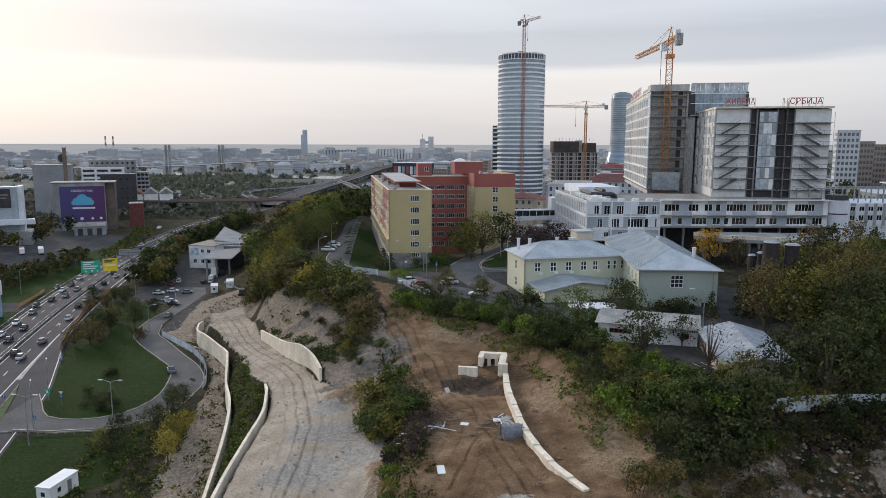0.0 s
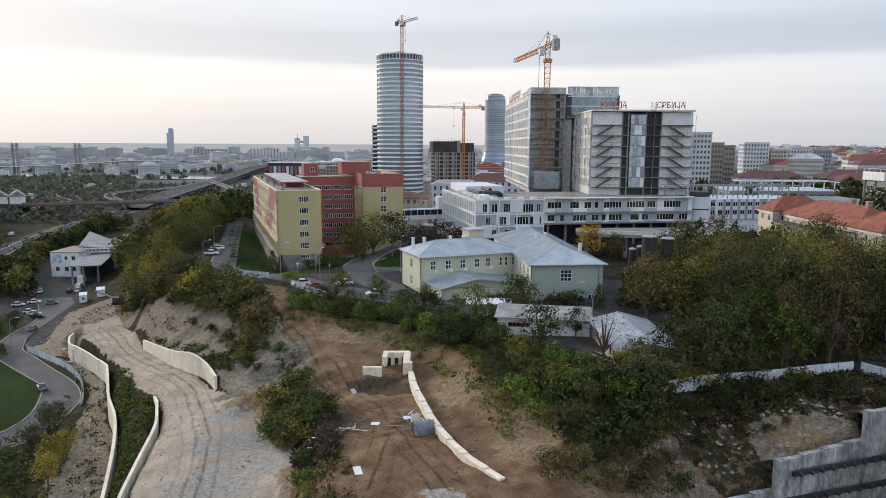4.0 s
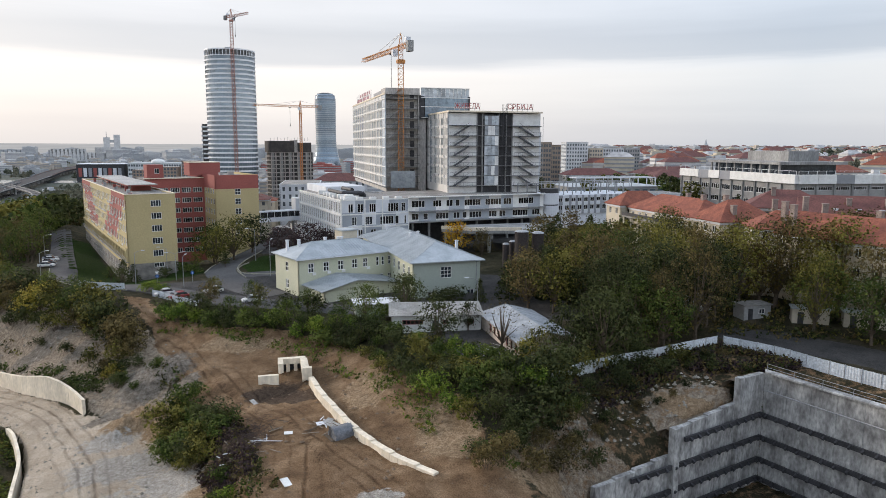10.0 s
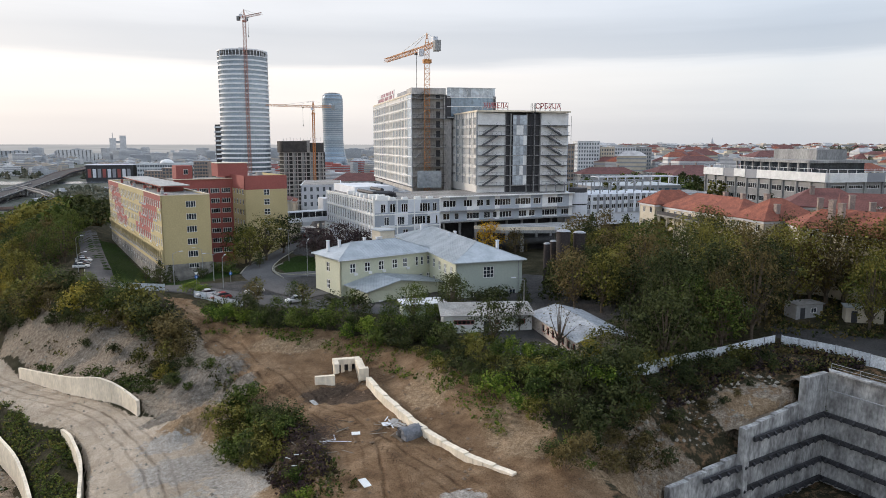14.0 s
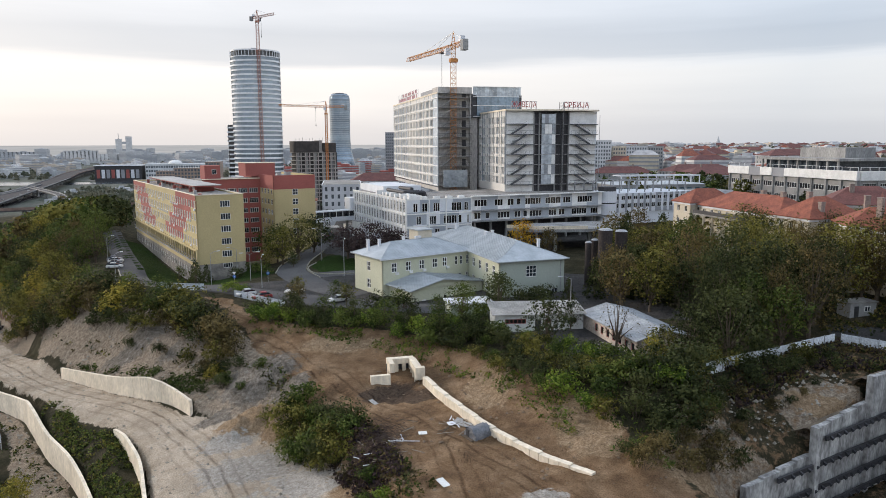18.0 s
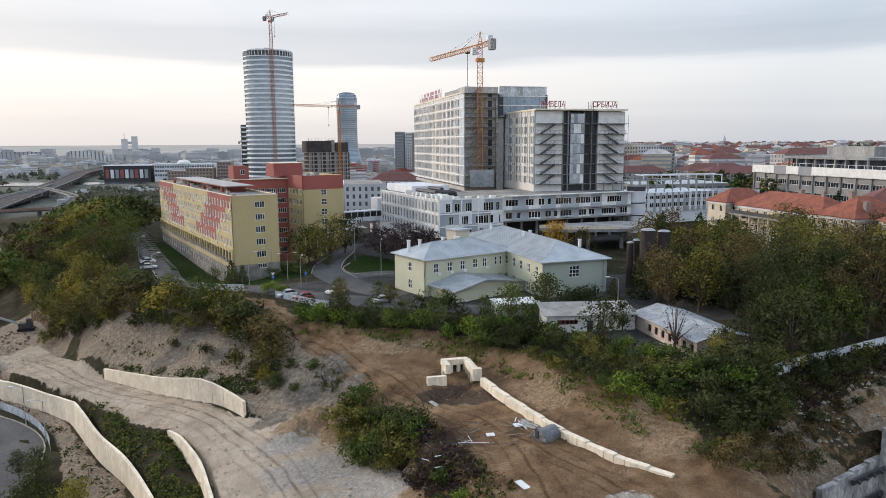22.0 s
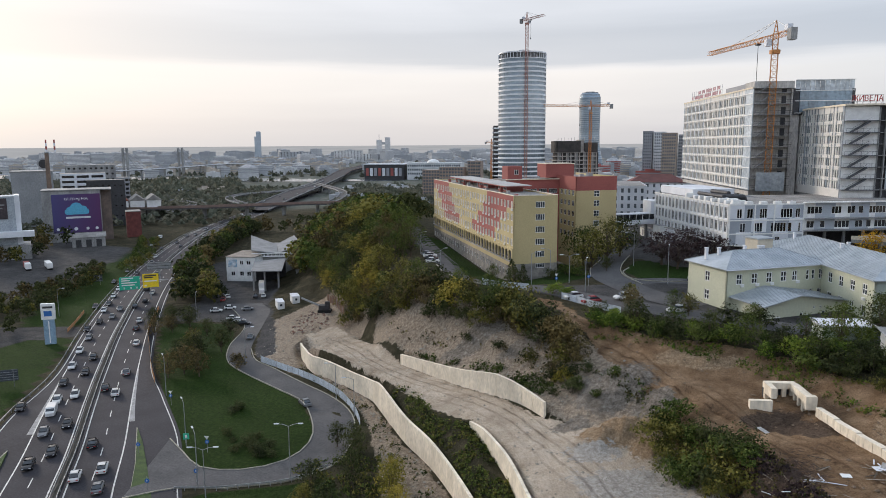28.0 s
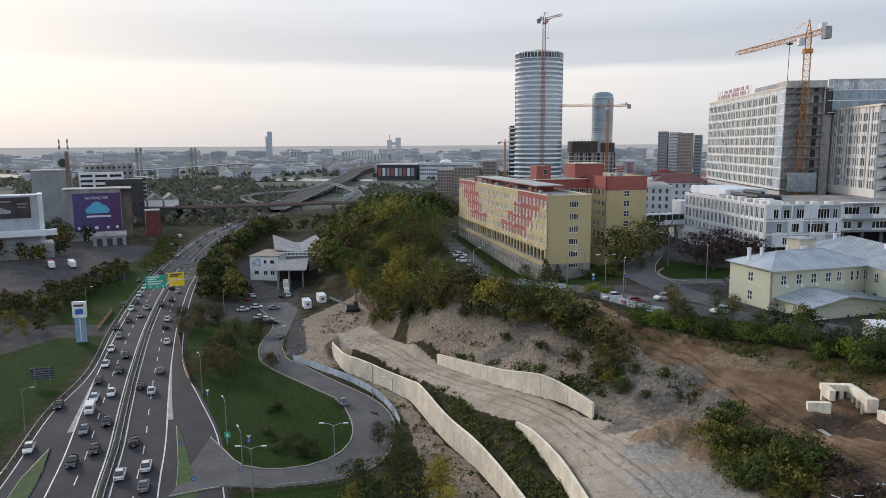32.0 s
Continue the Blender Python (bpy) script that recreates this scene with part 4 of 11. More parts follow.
# ---- ward building: yellow and red render over a stone base ----
ward = thing("ward_building", pose(-61.3, 178.8, 0, 0, 0, 32.2), "long yellow and red rendered hospital ward on a stone base", "building")
WL, WW = 97.0, 12.4
# solid filler box; its dark colour imitates unlit rooms
part("core", boxed(0.5, WW - 0.5, 0.5, WL - 0.5, 18, 43.0), DARK, ward, "solid dark core painted as unlit rooms behind the windows")
part("stone_base", boxed(-0.12, WW + 0.12, -0.12, 0.3, 18, 24.0), STONE, ward, "grey stone base course")


def end_mat(x, z):
    return 1 if z < 26.4 else 0


FLOORS = [28.1, 31.4, 34.7, 38.0, 41.3]
facade(ward, pose(0, 0, 0), WW, 24.0, 43.7, [(24.95, 1.3, [(7.6, 2.5, 4, 1)])] + [(z, 1.7, [(7.5, 2.6, 4, 1)]) for z in FLOORS], [YELLOW, STONE], pick=end_mat)
STEP = [(72, 97, 0, 24), (67.6, 90, 5.8, 28.3), (63.9, 83.5, 11.7, 33.9), (56.8, 79.3, 16.4, 40.7)]


def west_pick(x, z):
    v = WL - x
    if z < 26.6:
        return 2
    row = min(max(int((43.7 - z) / 3.3), 0), 4)
    if row > 3:
        return 0
    a, b, c, d = STEP[row]
    return 1 if a < v < b or c < v < d else 0


west_pick.cuts = sorted(WL - v for r in STEP for v in r if 0 < v < WL)
# bright sky reflection and blinds are both put into this pane colour
PALE_PANE = material("curtained_pane", (0.60, 0.56, 0.48), (0.40, 0.37, 0.32), 0.2, 0.4, 2, 0.0, spec=0.6, vary=0.35)
facade(ward, on_west(WL), WL, 24.6, 43.7, [(z, 1.9, even(33, 0, WL, 1.75, 2, 1)) for z in FLOORS[1:]] , [YELLOW, REDR, STONE], pick=west_pick, glass=PALE_PANE)
# recessed gallery with arches below, and the stone storeys
base_w = on_west(WL)
facade(ward, base_w, WL, 17.5, 24.6, [(19.2, 1.5, even(30, 0, WL, 1.2, 2, 1)), (22.6, 1.7, even(30, 0, WL, 1.2, 2, 1))], [STONE], name="stone_wall")
part("gallery_slab", boxed(-0.55, 0.3, 0, WL, 26.0, 26.35), CONCRETE_GREY, ward, "grey concrete gallery floor")
# near-black here replaces the shade inside the gallery
part("gallery_back", boxed(-0.02, 0.3, 0.3, WL - 0.3, 26.36, 29.3), DARK, ward, "gallery back wall with the recess shade painted dark")
arch_me = None
for k in range(33):
    bm = bmesh.new()
    y0 = WL * k / 33
    w = WL / 33
    # pier and arch in one piece
    inner = [(-0.0, 26.35)] + [(w / 2 + math.cos(a) * (w / 2 - 0.22), 28.35 + math.sin(a) * 0.9) for a in np.linspace(math.pi, 0, 9)]
    outer = [(-0.22, 26.35), (-0.22, 29.42)] + [(w * i / 8, 29.42) for i in range(1, 9)]
    inner[0] = (0.22, 26.35)
    ins = [[bm.verts.new((x, y, z)) for x in (-1.45, -1.05)] for y, z in inner]
    outs = [[bm.verts.new((x, y, z)) for x in (-1.45, -1.05)] for y, z in outer]
    for i in range(len(ins) - 1):
        for q in (0, 1):
            bm.faces.new((ins[i][q], outs[i][q], outs[i + 1][q], ins[i + 1][q]))
        bm.faces.new((ins[i][0], ins[i + 1][0], ins[i + 1][1], ins[i][1]))
        bm.faces.new((outs[i][0], outs[i + 1][0], outs[i + 1][1], outs[i][1]))
    bmesh.ops.recalc_face_normals(bm, faces=bm.faces)
    if arch_me is None:
        arch_me = bpy.data.meshes.new("arch")
        bm.to_mesh(arch_me)
        arch_me.materials.append(YELLOW)
    bm.free()
    ob = new("arch", arch_me)
    ob.parent = ward
    ob.location = (0.98, y0, 0)
part("gallery_rail", box(boxed(-0.54, -0.48, 0, WL, 27.2, 27.28), -0.54, -0.48, 0, WL, 26.8, 26.84), STEEL, ward)
part("gallery_head", boxed(-0.5, 0.0, 0, WL, 29.4, 29.7), YELLOW, ward)
part("east_wall", boxed(WW - 0.3, WW, 0.31, WL, 18, 43.7), YELLOW, ward)
part("north_wall", boxed(0.3, WW - 0.31, WL - 0.3, WL, 18, 43.7), YELLOW, ward)
part("roof", boxed(0.31, WW - 0.31, 0.31, WL - 0.31, 43.0, 43.35), ROOFING, ward, "grey felt flat roof")
cop = bmesh.new()
for d in ((-0.1, 0.35, -0.1, WL + 0.1), (WW - 0.35, WW + 0.1, -0.1, WL + 0.1), (0.36, WW - 0.36, -0.1, 0.35), (0.36, WW - 0.36, WL - 0.35, WL + 0.1)):
    box(cop, *d, 43.7, 43.86)
part("coping", cop, CONCRETE, ward, "pale coping round the roof")
# set-back roof storey under a thin white slab
for a, b in ((22, 30), (40, 52), (70, 82)):
    part("roof_storey", boxed(5.2, 10.5, a, b, 43.35, 44.95), REDR, ward, "red set-back roof storey")
    for k in range(int((b - a) / 2.5)):
        put_window(ward, Matrix(((0, 1, 0, 5.18), (-1, 0, 0, a + 1.5 + k * 2.5), (0, 0, 1, 44.25), (0, 0, 0, 1))), 1.7, 1.0, 2, 1, inset=0.0)
slab = boxed(3.4, 11.4, 17, 84, 45.2, 45.42)
bmesh.ops.bevel(slab, geom=slab.edges[:], offset=0.05, segments=1, affect="EDGES")
part("roof_canopy", slab, material("canopy_sheet", (0.44, 0.43, 0.41), (0.34, 0.33, 0.32), 0.85, 0.3, 3, 0.1, spec=0.2), ward, "thin white canopy slab over the roof storey")
part("canopy_fascia", box(box(boxed(3.45, 3.6, 17.1, 83.9, 44.95, 45.19), 11.2, 11.35, 17.1, 83.9, 44.95, 45.19), 3.61, 11.19, 17.1, 17.25, 44.95, 45.19), REDR, ward, "red fascia under the canopy")
for k in range(14):
    part("canopy_post", tube(bmesh.new(), (3.8, 17.6 + k * 5.0, 43.35), (3.8, 17.6 + k * 5.0, 44.96), 0.07), STEEL, ward)
for k in range(9):
    part("roof_vent", boxed(1.6 + (k * 37 % 5) * 0.5, 2.4 + (k * 37 % 5) * 0.5, 3 + k * 9.7, 3.9 + k * 9.7, 43.35, 44.0 + (k % 3) * 0.3), STEEL if k % 2 else REDR, ward)
rail = bmesh.new()
for k in range(13):
    tube(rail, (0.7 + k * 0.92, 0.7, 43.35), (0.7 + k * 0.92, 0.7, 44.5), 0.03, n=5)
tube(rail, (0.7, 0.7, 44.5), (11.8, 0.7, 44.5), 0.035, n=5)
tube(rail, (0.7, 0.7, 44.0), (11.8, 0.7, 44.0), 0.025, n=5)
part("roof_railing", rail, STEEL, ward, "thin steel roof railing")
rng = random.Random(5)
for k in range(33):
    for z in FLOORS[1:]:
        if rng.random() < 0.42:
            aircon(ward, on_west(WL) @ pose(WL * (k + 0.5) / 33 + 0.5, 0, z - 1.25))

wing = thing("ward_wing", ward.matrix_world.copy(), "yellow and dark red ward wing with a red parapet", "building")
# dark filler box in place of unlit rooms
part("core", boxed(31.6, 44.4, 31.2, 62, 18, 46), DARK, wing, "solid dark core painted as unlit rooms behind the windows")
facade(wing, pose(31, 30.6, 0), 14.0, 18, 47, [(z, 1.9, [(7.2, 1.9, 2, 2)]) for z in (28.9, 32.1, 35.3, 38.5, 41.6)], [YELLOW, REDR], pick=lambda x, z: 1 if z > 43.8 else 0)
wp = lambda x, z: 1 if z > 43.8 else 0
facade(wing, on_west(62) @ pose(0, 31, 0), 31.4, 18, 47, [(z, 1.7, even(8, 6, 31, 1.6, 2, 1)) for z in (28.6, 31.9, 35.2, 38.5, 41.8)], [YELLOW, REDR], pick=wp)
part("east_wall", boxed(44.7, 45, 30.91, 62, 18, 47), YELLOW, wing)
part("roof", boxed(31.31, 44.69, 30.91, 62, 46.0, 46.3), ROOFING, wing)
part("vent", boxed(36, 37.8, 33, 34.4, 46.3, 48.0), CONCRETE_GREY, wing, "square roof vent")
part("roof_tank", boxed(33, 34.2, 32, 33.2, 46.3, 47.8), STEEL, wing)

link = thing("ward_link", ward.matrix_world.copy(), "dark red rendered middle block with ribbon windows", "building")
part("core", boxed(12.9, 30.6, 44.6, 58, 18, 45), DARK, link, "solid dark core painted as unlit rooms behind the windows")
facade(link, pose(12.41, 44, 0), 18.6, 18, 45.6, [(z, 1.6, even(5, 0.4, 18.2, 2.9, 4, 1)) for z in (22, 25.3, 28.6, 31.9, 35.2, 38.5, 41.8)], [REDR])
part("roof", boxed(12.41, 31, 44.31, 58, 45.2, 45.6), ROOFING, link)
part("cornice", boxed(12.41, 31, 43.6, 44.4, 45.61, 45.85), CONCRETE, link)
part("stair_head", boxed(14, 19, 47, 53, 45.6, 50.0), REDR, link, "red stair head on the roof")
part("lift_head", boxed(27, 37, 46, 54, 46.31, 50.6), REDR, link, "red lift housing on the roof")
part("lift_coping", boxed(26.85, 37.15, 45.85, 54.15, 50.61, 50.8), CONCRETE, link)
put_window(link, pose(17, 47, 48), 1.4, 1.6, 2, 1, inset=-0.02)

# ---- new clinic: white and grey panel blocks and two towers under construction ----
DGLASS = material("dark_window_glass", (0.02, 0.022, 0.026), (0.012, 0.013, 0.015), 0.1, 0.3, 2, 0.0, spec=0.7)
PALEG = material("pale_glass_panel", (0.42, 0.46, 0.49), (0.30, 0.34, 0.37), 0.25, 0.2, 1, 0.0, spec=0.7, vary=0.3)
clinic = thing("clinic_block", pose(-7.9, 193.9, 0, 0, 0, 24.4), "three-storey white and grey panelled clinic on dark pillars", "building")
# filler box, painted dark like an unlit interior
part("core", boxed(0.4, 20.2, 0.4, 49, 30.9, 41.0), DARK, clinic, "solid dark core painted as unlit rooms behind the windows")


def checker(x, z):
    k = int(x / 2.05) + int((z - 30) / 3.6) * 3
    return 1 if (k * 7) % 5 in (0, 1, 3) else 0


checker.cuts = [2.05 * k for k in range(1, 24)]
GREYGLASS = material("grey_reflecting_glass", (0.13, 0.14, 0.155), (0.08, 0.09, 0.10), 0.1, 0.2, 1, 0.0, spec=0.9, vary=0.4)
CLINIC_GREY = material("clinic_blue_grey_panel", (0.34, 0.37, 0.41), (0.29, 0.32, 0.36), 0.55, 0.2, 3, 0.05, detail=0.1)
TOPW = [(2.8, 1.4, 2, 1), (5.65, 1.7, 2, 1), (9.3, 2.0, 3, 1), (15.6, 3.2, 4, 1), (18.7, 1.3, 2, 1)]
MIDW = [(3.8, 1.5, 2, 1), (8.0, 2.4, 3, 1), (13.6, 4.2, 5, 1), (16.7, 1.1, 1, 1), (19.3, 0.6, 1, 1)]
facade(clinic, pose(0, 0, 0), 20.4, 30.8, 41.3, [(31.9, 1.9, [(5.6, 1.4, 2, 1), (9.5, 1.6, 2, 1), (13.4, 1.4, 2, 1)]), (35.3, 2.4, MIDW), (38.95, 2.5, TOPW)], [WHITEP, CLINIC_GREY], pick=checker, glass=DGLASS)
cw = on_west(49.2)
cols = even(19, 0.6, 48.6, 1.5, 2, 1)
facade(clinic, cw, 49.2, 30.8, 41.3, [(31.95, 2.3, cols[:-1]), (35.4, 2.8, cols), (39.1, 3.0, cols)], [WHITEP, CLINIC_GREY], pick=lambda x, z: 1 if int(x * 2.4) % 3 == 0 else 0, glass=GREYGLASS)
for k in range(20):
    part("fin", boxed(-0.16, 0.0, 0.55 + k * 2.526 - 0.14, 0.55 + k * 2.526 + 0.14, 30.8, 41.3), WHITE, clinic)
for z in (30.65, 33.65, 37.2, 41.3):
    part("floor_band", box(boxed(-0.12, 20.5, -0.12, 0.0, z - 0.17, z + 0.17), -0.12, 0.0, 0.0, 49.2, z - 0.17, z + 0.17), WHITE, clinic, "white floor band")
for x in (0.0, 6.9, 12.2, 20.25):
    part("fin", boxed(x - 0.12, x + 0.2, -0.14, 0.0, 30.8, 41.3), WHITE, clinic)
part("roof", boxed(0.31, 20.4, 0.31, 49.2, 41.0, 41.15), ROOFING, clinic)
part("east_wall", boxed(20.1, 20.4, 4.0, 49.2, 30.8, 41.3), GREYP, clinic)
part("soffit", boxed(0, 20.4, 0, 49.2, 30.3, 30.6), CONCRETE_GREY, clinic)
for k in range(10):
    for x in (0.8, 7, 13, 19.4):
        part("pillar", boxed(x - 0.25, x + 0.25, 0.6 + k * 5.3, 1.1 + k * 5.3, 22, 30.3), CONCRETE_GREY, clinic)
# shade under the raised block is painted on this wall
part("parking_wall", boxed(8, 8.4, 2, 49, 22, 30.3), DARK, clinic, "back wall painted dark as shade of the open ground floor")
part("upper_storey", boxed(4, 17, 30, 54, 41.15, 43.4), WHITEP, clinic, "low white set-back roof storey")
part("rear_step", boxed(-1.2, 3, 49.2, 56, 33, 38.5), WHITEP, clinic)
rng = random.Random(11)
for k in range(20):
    x, y = 2.2 + (k % 2) * 2.4 + rng.random(), 2 + k * 1.9
    if y > 30:
        continue
    w = 0.7 + rng.random() * 0.7
    bm = boxed(x - w, x + w, y - 0.6, y + 0.6, 41.15, 42.0 + rng.random() * 0.5)
    bmesh.ops.bevel(bm, geom=bm.edges[:], offset=0.06, segments=1, affect="EDGES")
    part("roof_unit", bm, WHITE if rng.random() < 0.7 else STEEL, clinic, "pale roof ventilation unit")
for k in range(5):
    bm = boxed(1.2 + k * 3.9, 3.0 + k * 3.9, 0.9, 2.2, 41.15, 41.95)
    bmesh.ops.bevel(bm, geom=bm.edges[:], offset=0.08, segments=2, affect="EDGES")
    part("roof_unit", bm, WHITE, clinic)
for y in (13, 15, 17):
    duct = tube(bmesh.new(), (4, y, 42.3), (11, y, 42.3), 0.5, n=12)
    tube(duct, (11, y, 42.3), (11.4, y, 41.1), 0.5, n=12)
    part("duct", duct, DARK, clinic, "dark wrapped ventilation duct")
part("duct", tube(bmesh.new(), (4, 11, 42.6), (4, 26, 42.6), 0.55, n=12), DARK, clinic, "dark wrapped ventilation duct")
part("duct", tube(bmesh.new(), (9, 18, 43.0), (9, 28, 43.0), 0.6, n=12), DARK, clinic, "dark wrapped ventilation duct")

BLUEGREY = material("blue_grey_panel", (0.40, 0.43, 0.47), (0.35, 0.38, 0.42), 0.6, 0.2, 3, 0.05, detail=0.1)
annex = thing("clinic_annex", pose(-7.9, 193.9, 0, 0, 0, 24.4), "grey and white clinic range with ribbon windows over an undercroft", "building")
part("core", boxed(20.8, 67, 1.2, 22, 34.6, 41), DARK, annex, "solid dark core painted as unlit rooms behind the windows")
rng = random.Random(3)


def ribbon(seed):
    r, x, out = random.Random(seed), 1.2, []
    while x < 44.5:
        w = r.choice((1.4, 2.2, 2.8, 4.2, 5.6))
        if x + w > 46:
            break
        out.append((x + w / 2, w, max(1, round(w / 0.95)), 1))
        x += w + r.choice((0.9, 1.6, 2.6))
    return out


facade(annex, pose(20.5, 0.8, 0), 46.9, 34.4, 41.5, [(35.75, 1.9, ribbon(4)), (39.5, 2.0, ribbon(9))], [WHITE, BLUEGREY], pick=lambda x, z: 0 if (int(x / 1.3) * 5) % 7 in (0, 3, 5) or z > 41 else 1, glass=DGLASS)
for z in (34.2, 37.4, 41.6):
    part("ledge", boxed(20.5, 67.4, -0.5, 0.8, z - 0.13, z + 0.13), STEEL if z < 41 else WHITE, annex, "thin grey ledge along the floor line")
part("roof", boxed(20.5, 67.4, 1.1, 30, 41.2, 41.4), ROOFING, annex)
part("soffit", boxed(20.5, 67.4, 0.8, 30, 33.8, 34.1), CONCRETE_GREY, annex)
# undercroft shade put into the wall colour
part("undercroft", boxed(20.5, 67.4, 9, 9.4, 25, 33.8), DARK, annex, "rear wall painted dark as undercroft shade")
for k in range(9):
    part("pillar", boxed(22 + k * 5.4, 22.6 + k * 5.4, 1.6, 2.2, 25, 33.8), CONCRETE_GREY, annex)
for k in range(4):
    part("stair_drum", tube(bmesh.new(), (70.5, 2.2, 26 + k * 4.0), (70.5, 2.2, 29.6 + k * 4.0), 3.1, n=24), WHITEP, annex, "white panelled round stair drum")
part("stair_drum_core", tube(bmesh.new(), (70.5, 2.2, 25), (70.5, 2.2, 43.0), 2.9, n=24), DARK, annex)
part("east_range", boxed(73, 110, 6, 24, 30, 40.3), WHITEP, annex, "pale blue-white rear range")
facade(annex, pose(73, 5.6, 0), 37, 34, 40.3, [(36.2, 1.6, even(14, 0.5, 36.5, 1.6, 2, 1)), (38.8, 1.4, even(14, 0.5, 36.5, 1.6, 2, 1))], [WHITEP, GREYP], pick=lambda x, z: int(x / 1.4) % 2, glass=DGLASS)
frame_bm = bmesh.new()
for k in range(14):
    for y in (8, 16):
        box(frame_bm, 62 + k * 3.6, 62.3 + k * 3.6, y, y + 0.3, 40.3, 44.2)
for y in (8, 16):
    box(frame_bm, 62, 110, y, y + 0.3, 44.2, 44.5)
part("roof_frame", frame_bm, STEEL, annex, "open steel frame on the roof")

foot = thing("footbridge", pose(-41.5, 228.6, 0, 0, 0, 37), "covered pale footbridge between the ward and the clinic", "bridge")
part("deck", boxed(0, 17.5, 0, 3.2, 31.0, 31.4), CONCRETE_GREY, foot)
part("parapet", boxed(0, 17.5, -0.12, 0.0, 31.0, 32.5), WHITEP, foot, "pale panelled parapet")
part("roof", boxed(-0.2, 17.7, -0.3, 3.5, 34.3, 34.6), WHITEP, foot)
part("glazing", boxed(0, 17.5, 0.02, 0.08, 32.51, 34.29), DGLASS, foot, "dark glazed strip")
for k in range(8):
    part("mullion", boxed(k * 2.45, k * 2.45 + 0.14, -0.1, 0.0, 32.51, 34.29), WHITE, foot)
for x in (2.5, 14.5):
    part("pillar", boxed(x, x + 0.6, 1.2, 2.0, 22, 31.0), CONCRETE_GREY, foot)
rng = random.Random(19)
for k in range(11):
    x, y = -31 + 1.15 * k + rng.uniform(-0.8, 0.8), 243 - 2.5 * k + rng.uniform(-1, 1)
    cb = thing("site_cabin", pose(x, y, ground_z(x, y), 0, 0, 24 + rng.uniform(-4, 4)), "pale flat-roofed site cabin in the hospital yard", "cabin", "yard cabins")
    h = rng.choice((2.5, 2.6, 2.6, 5.1))
    bm = boxed(-1.2, 1.2, -2.6, 2.6, -0.5, h)
    bmesh.ops.bevel(bm, geom=bm.edges[:], offset=0.05, segments=1, affect="EDGES")
    part("body", bm, rng.choice((WHITEP, WHITE, GREYP)), cb)
    part("roof", boxed(-1.3, 1.3, -2.7, 2.7, h + 0.004, h + 0.14), rng.choice((WHITEP, ROOFING, STEEL)), cb)
    part("door", boxed(-1.25, -1.2, -0.5, 0.4, 0.1, 2.1), STEEL, cb)
part("slab", boxed(-41, -33, 255, 262, 24, 26.4), CONCRETE_GREY, tagged(new("loading_ramp"), "low grey concrete loading ramp in the hospital yard", "ramp"))

deck = thing("concrete_deck", pose(22, 188, 0, 0, 0, 18), "curved unfinished concrete ramp deck on columns", "ramp")
pts = [(0, 6), (6, 0), (20, -4), (36, -2), (40, 8), (30, 14), (8, 14)]
part("slab", prism(bmesh.new(), pts, 32.6, 33.4), CONCRETE_GREY, deck, "stained pale concrete slab")
part("parapet", prism(bmesh.new(), [(0, 6), (6, 0), (20, -4), (20, -3.6), (6.2, 0.4), (0.3, 6.2)], 33.4, 34.3), CONCRETE, deck)
for x, y in ((3, 6), (12, 0), (22, -1), (34, 2), (30, 10), (14, 10)):
    part("column", boxed(x - 0.4, x + 0.4, y - 0.4, y + 0.4, 24, 32.6), CONCRETE_GREY, deck)

STAIRST = material("dark_stair_steel", (0.10, 0.105, 0.115), (0.07, 0.073, 0.08), 0.6, 0.6, 4, 0)
BARECON = material("bare_grey_concrete", (0.50, 0.475, 0.445), (0.38, 0.365, 0.345), 0.9, 0.2, 2, 0.15, stretch=(1, 1, 0.4))
# white cladding darkened and warmed: west-face shade put into the colour
TOWERW = material("off_white_cladding", (0.62, 0.60, 0.565), (0.54, 0.525, 0.495), 0.6, 0.2, 3, 0.05, detail=0.1)
# base colour lightened to paint in the sky's pale reflection
HGLASS = material("pale_tower_glass", (0.15, 0.16, 0.175), (0.09, 0.10, 0.11), 0.12, 0.15, 1, 0.0, spec=0.8)
FLZ = [63.1, 59.85, 56.6, 53.4, 50.15, 46.9, 43.7]
tower_b = thing("hospital_tower", pose(22.5, 225.9, 0, 0, 0, 13.5), "white hospital tower under construction with bare fire stairs", "building")
part("core", boxed(0.4, 31, 0.8, 40, 40, 66.6), CONCRETE_GREY, tower_b, "bare concrete core")


def three(n, a, b):
    """Groups of tall narrow windows, three to a bay."""
    out = []
    for k in range(n):
        c = a + (b - a) * (k + 0.5) / n
        s = (b - a) / n
        out += [(c - s * 0.30, s * 0.2, 1, 1), (c, s * 0.2, 1, 1), (c + s * 0.28, s * 0.16, 1, 1)]
    return out


rows_b = [(42.4, 1.1, [(4, 0.9, 1, 1), (7.4, 0.9, 1, 1), (10.5, 0.7, 1, 1)])] + [(z + 1.25, 2.4, three(8, 0.4, 40.2)) for z in FLZ[::-1]]
facade(tower_b, on_west(40.5), 40.5, 41.2, 67.2, rows_b, [TOWERW, PALEG], pick=lambda x, z: 1 if int(x * 1.9) % 4 == 0 and z > 44 else 0, glass=HGLASS, fr=0.08, sheet=True)
part("front_wall_panel", boxed(0.3, 9.6, 0, 0.4, 41.4, 67.0), WHITE, tower_b, "bare white front panel wall")
part("front_wall_panel", boxed(21.9, 31.2, 0, 0.4, 41.4, 67.0), WHITE, tower_b, "bare white front panel wall")
part("east_wall", boxed(31.2, 31.5, 0, 40, 41.2, 67.0), WHITEP, tower_b)
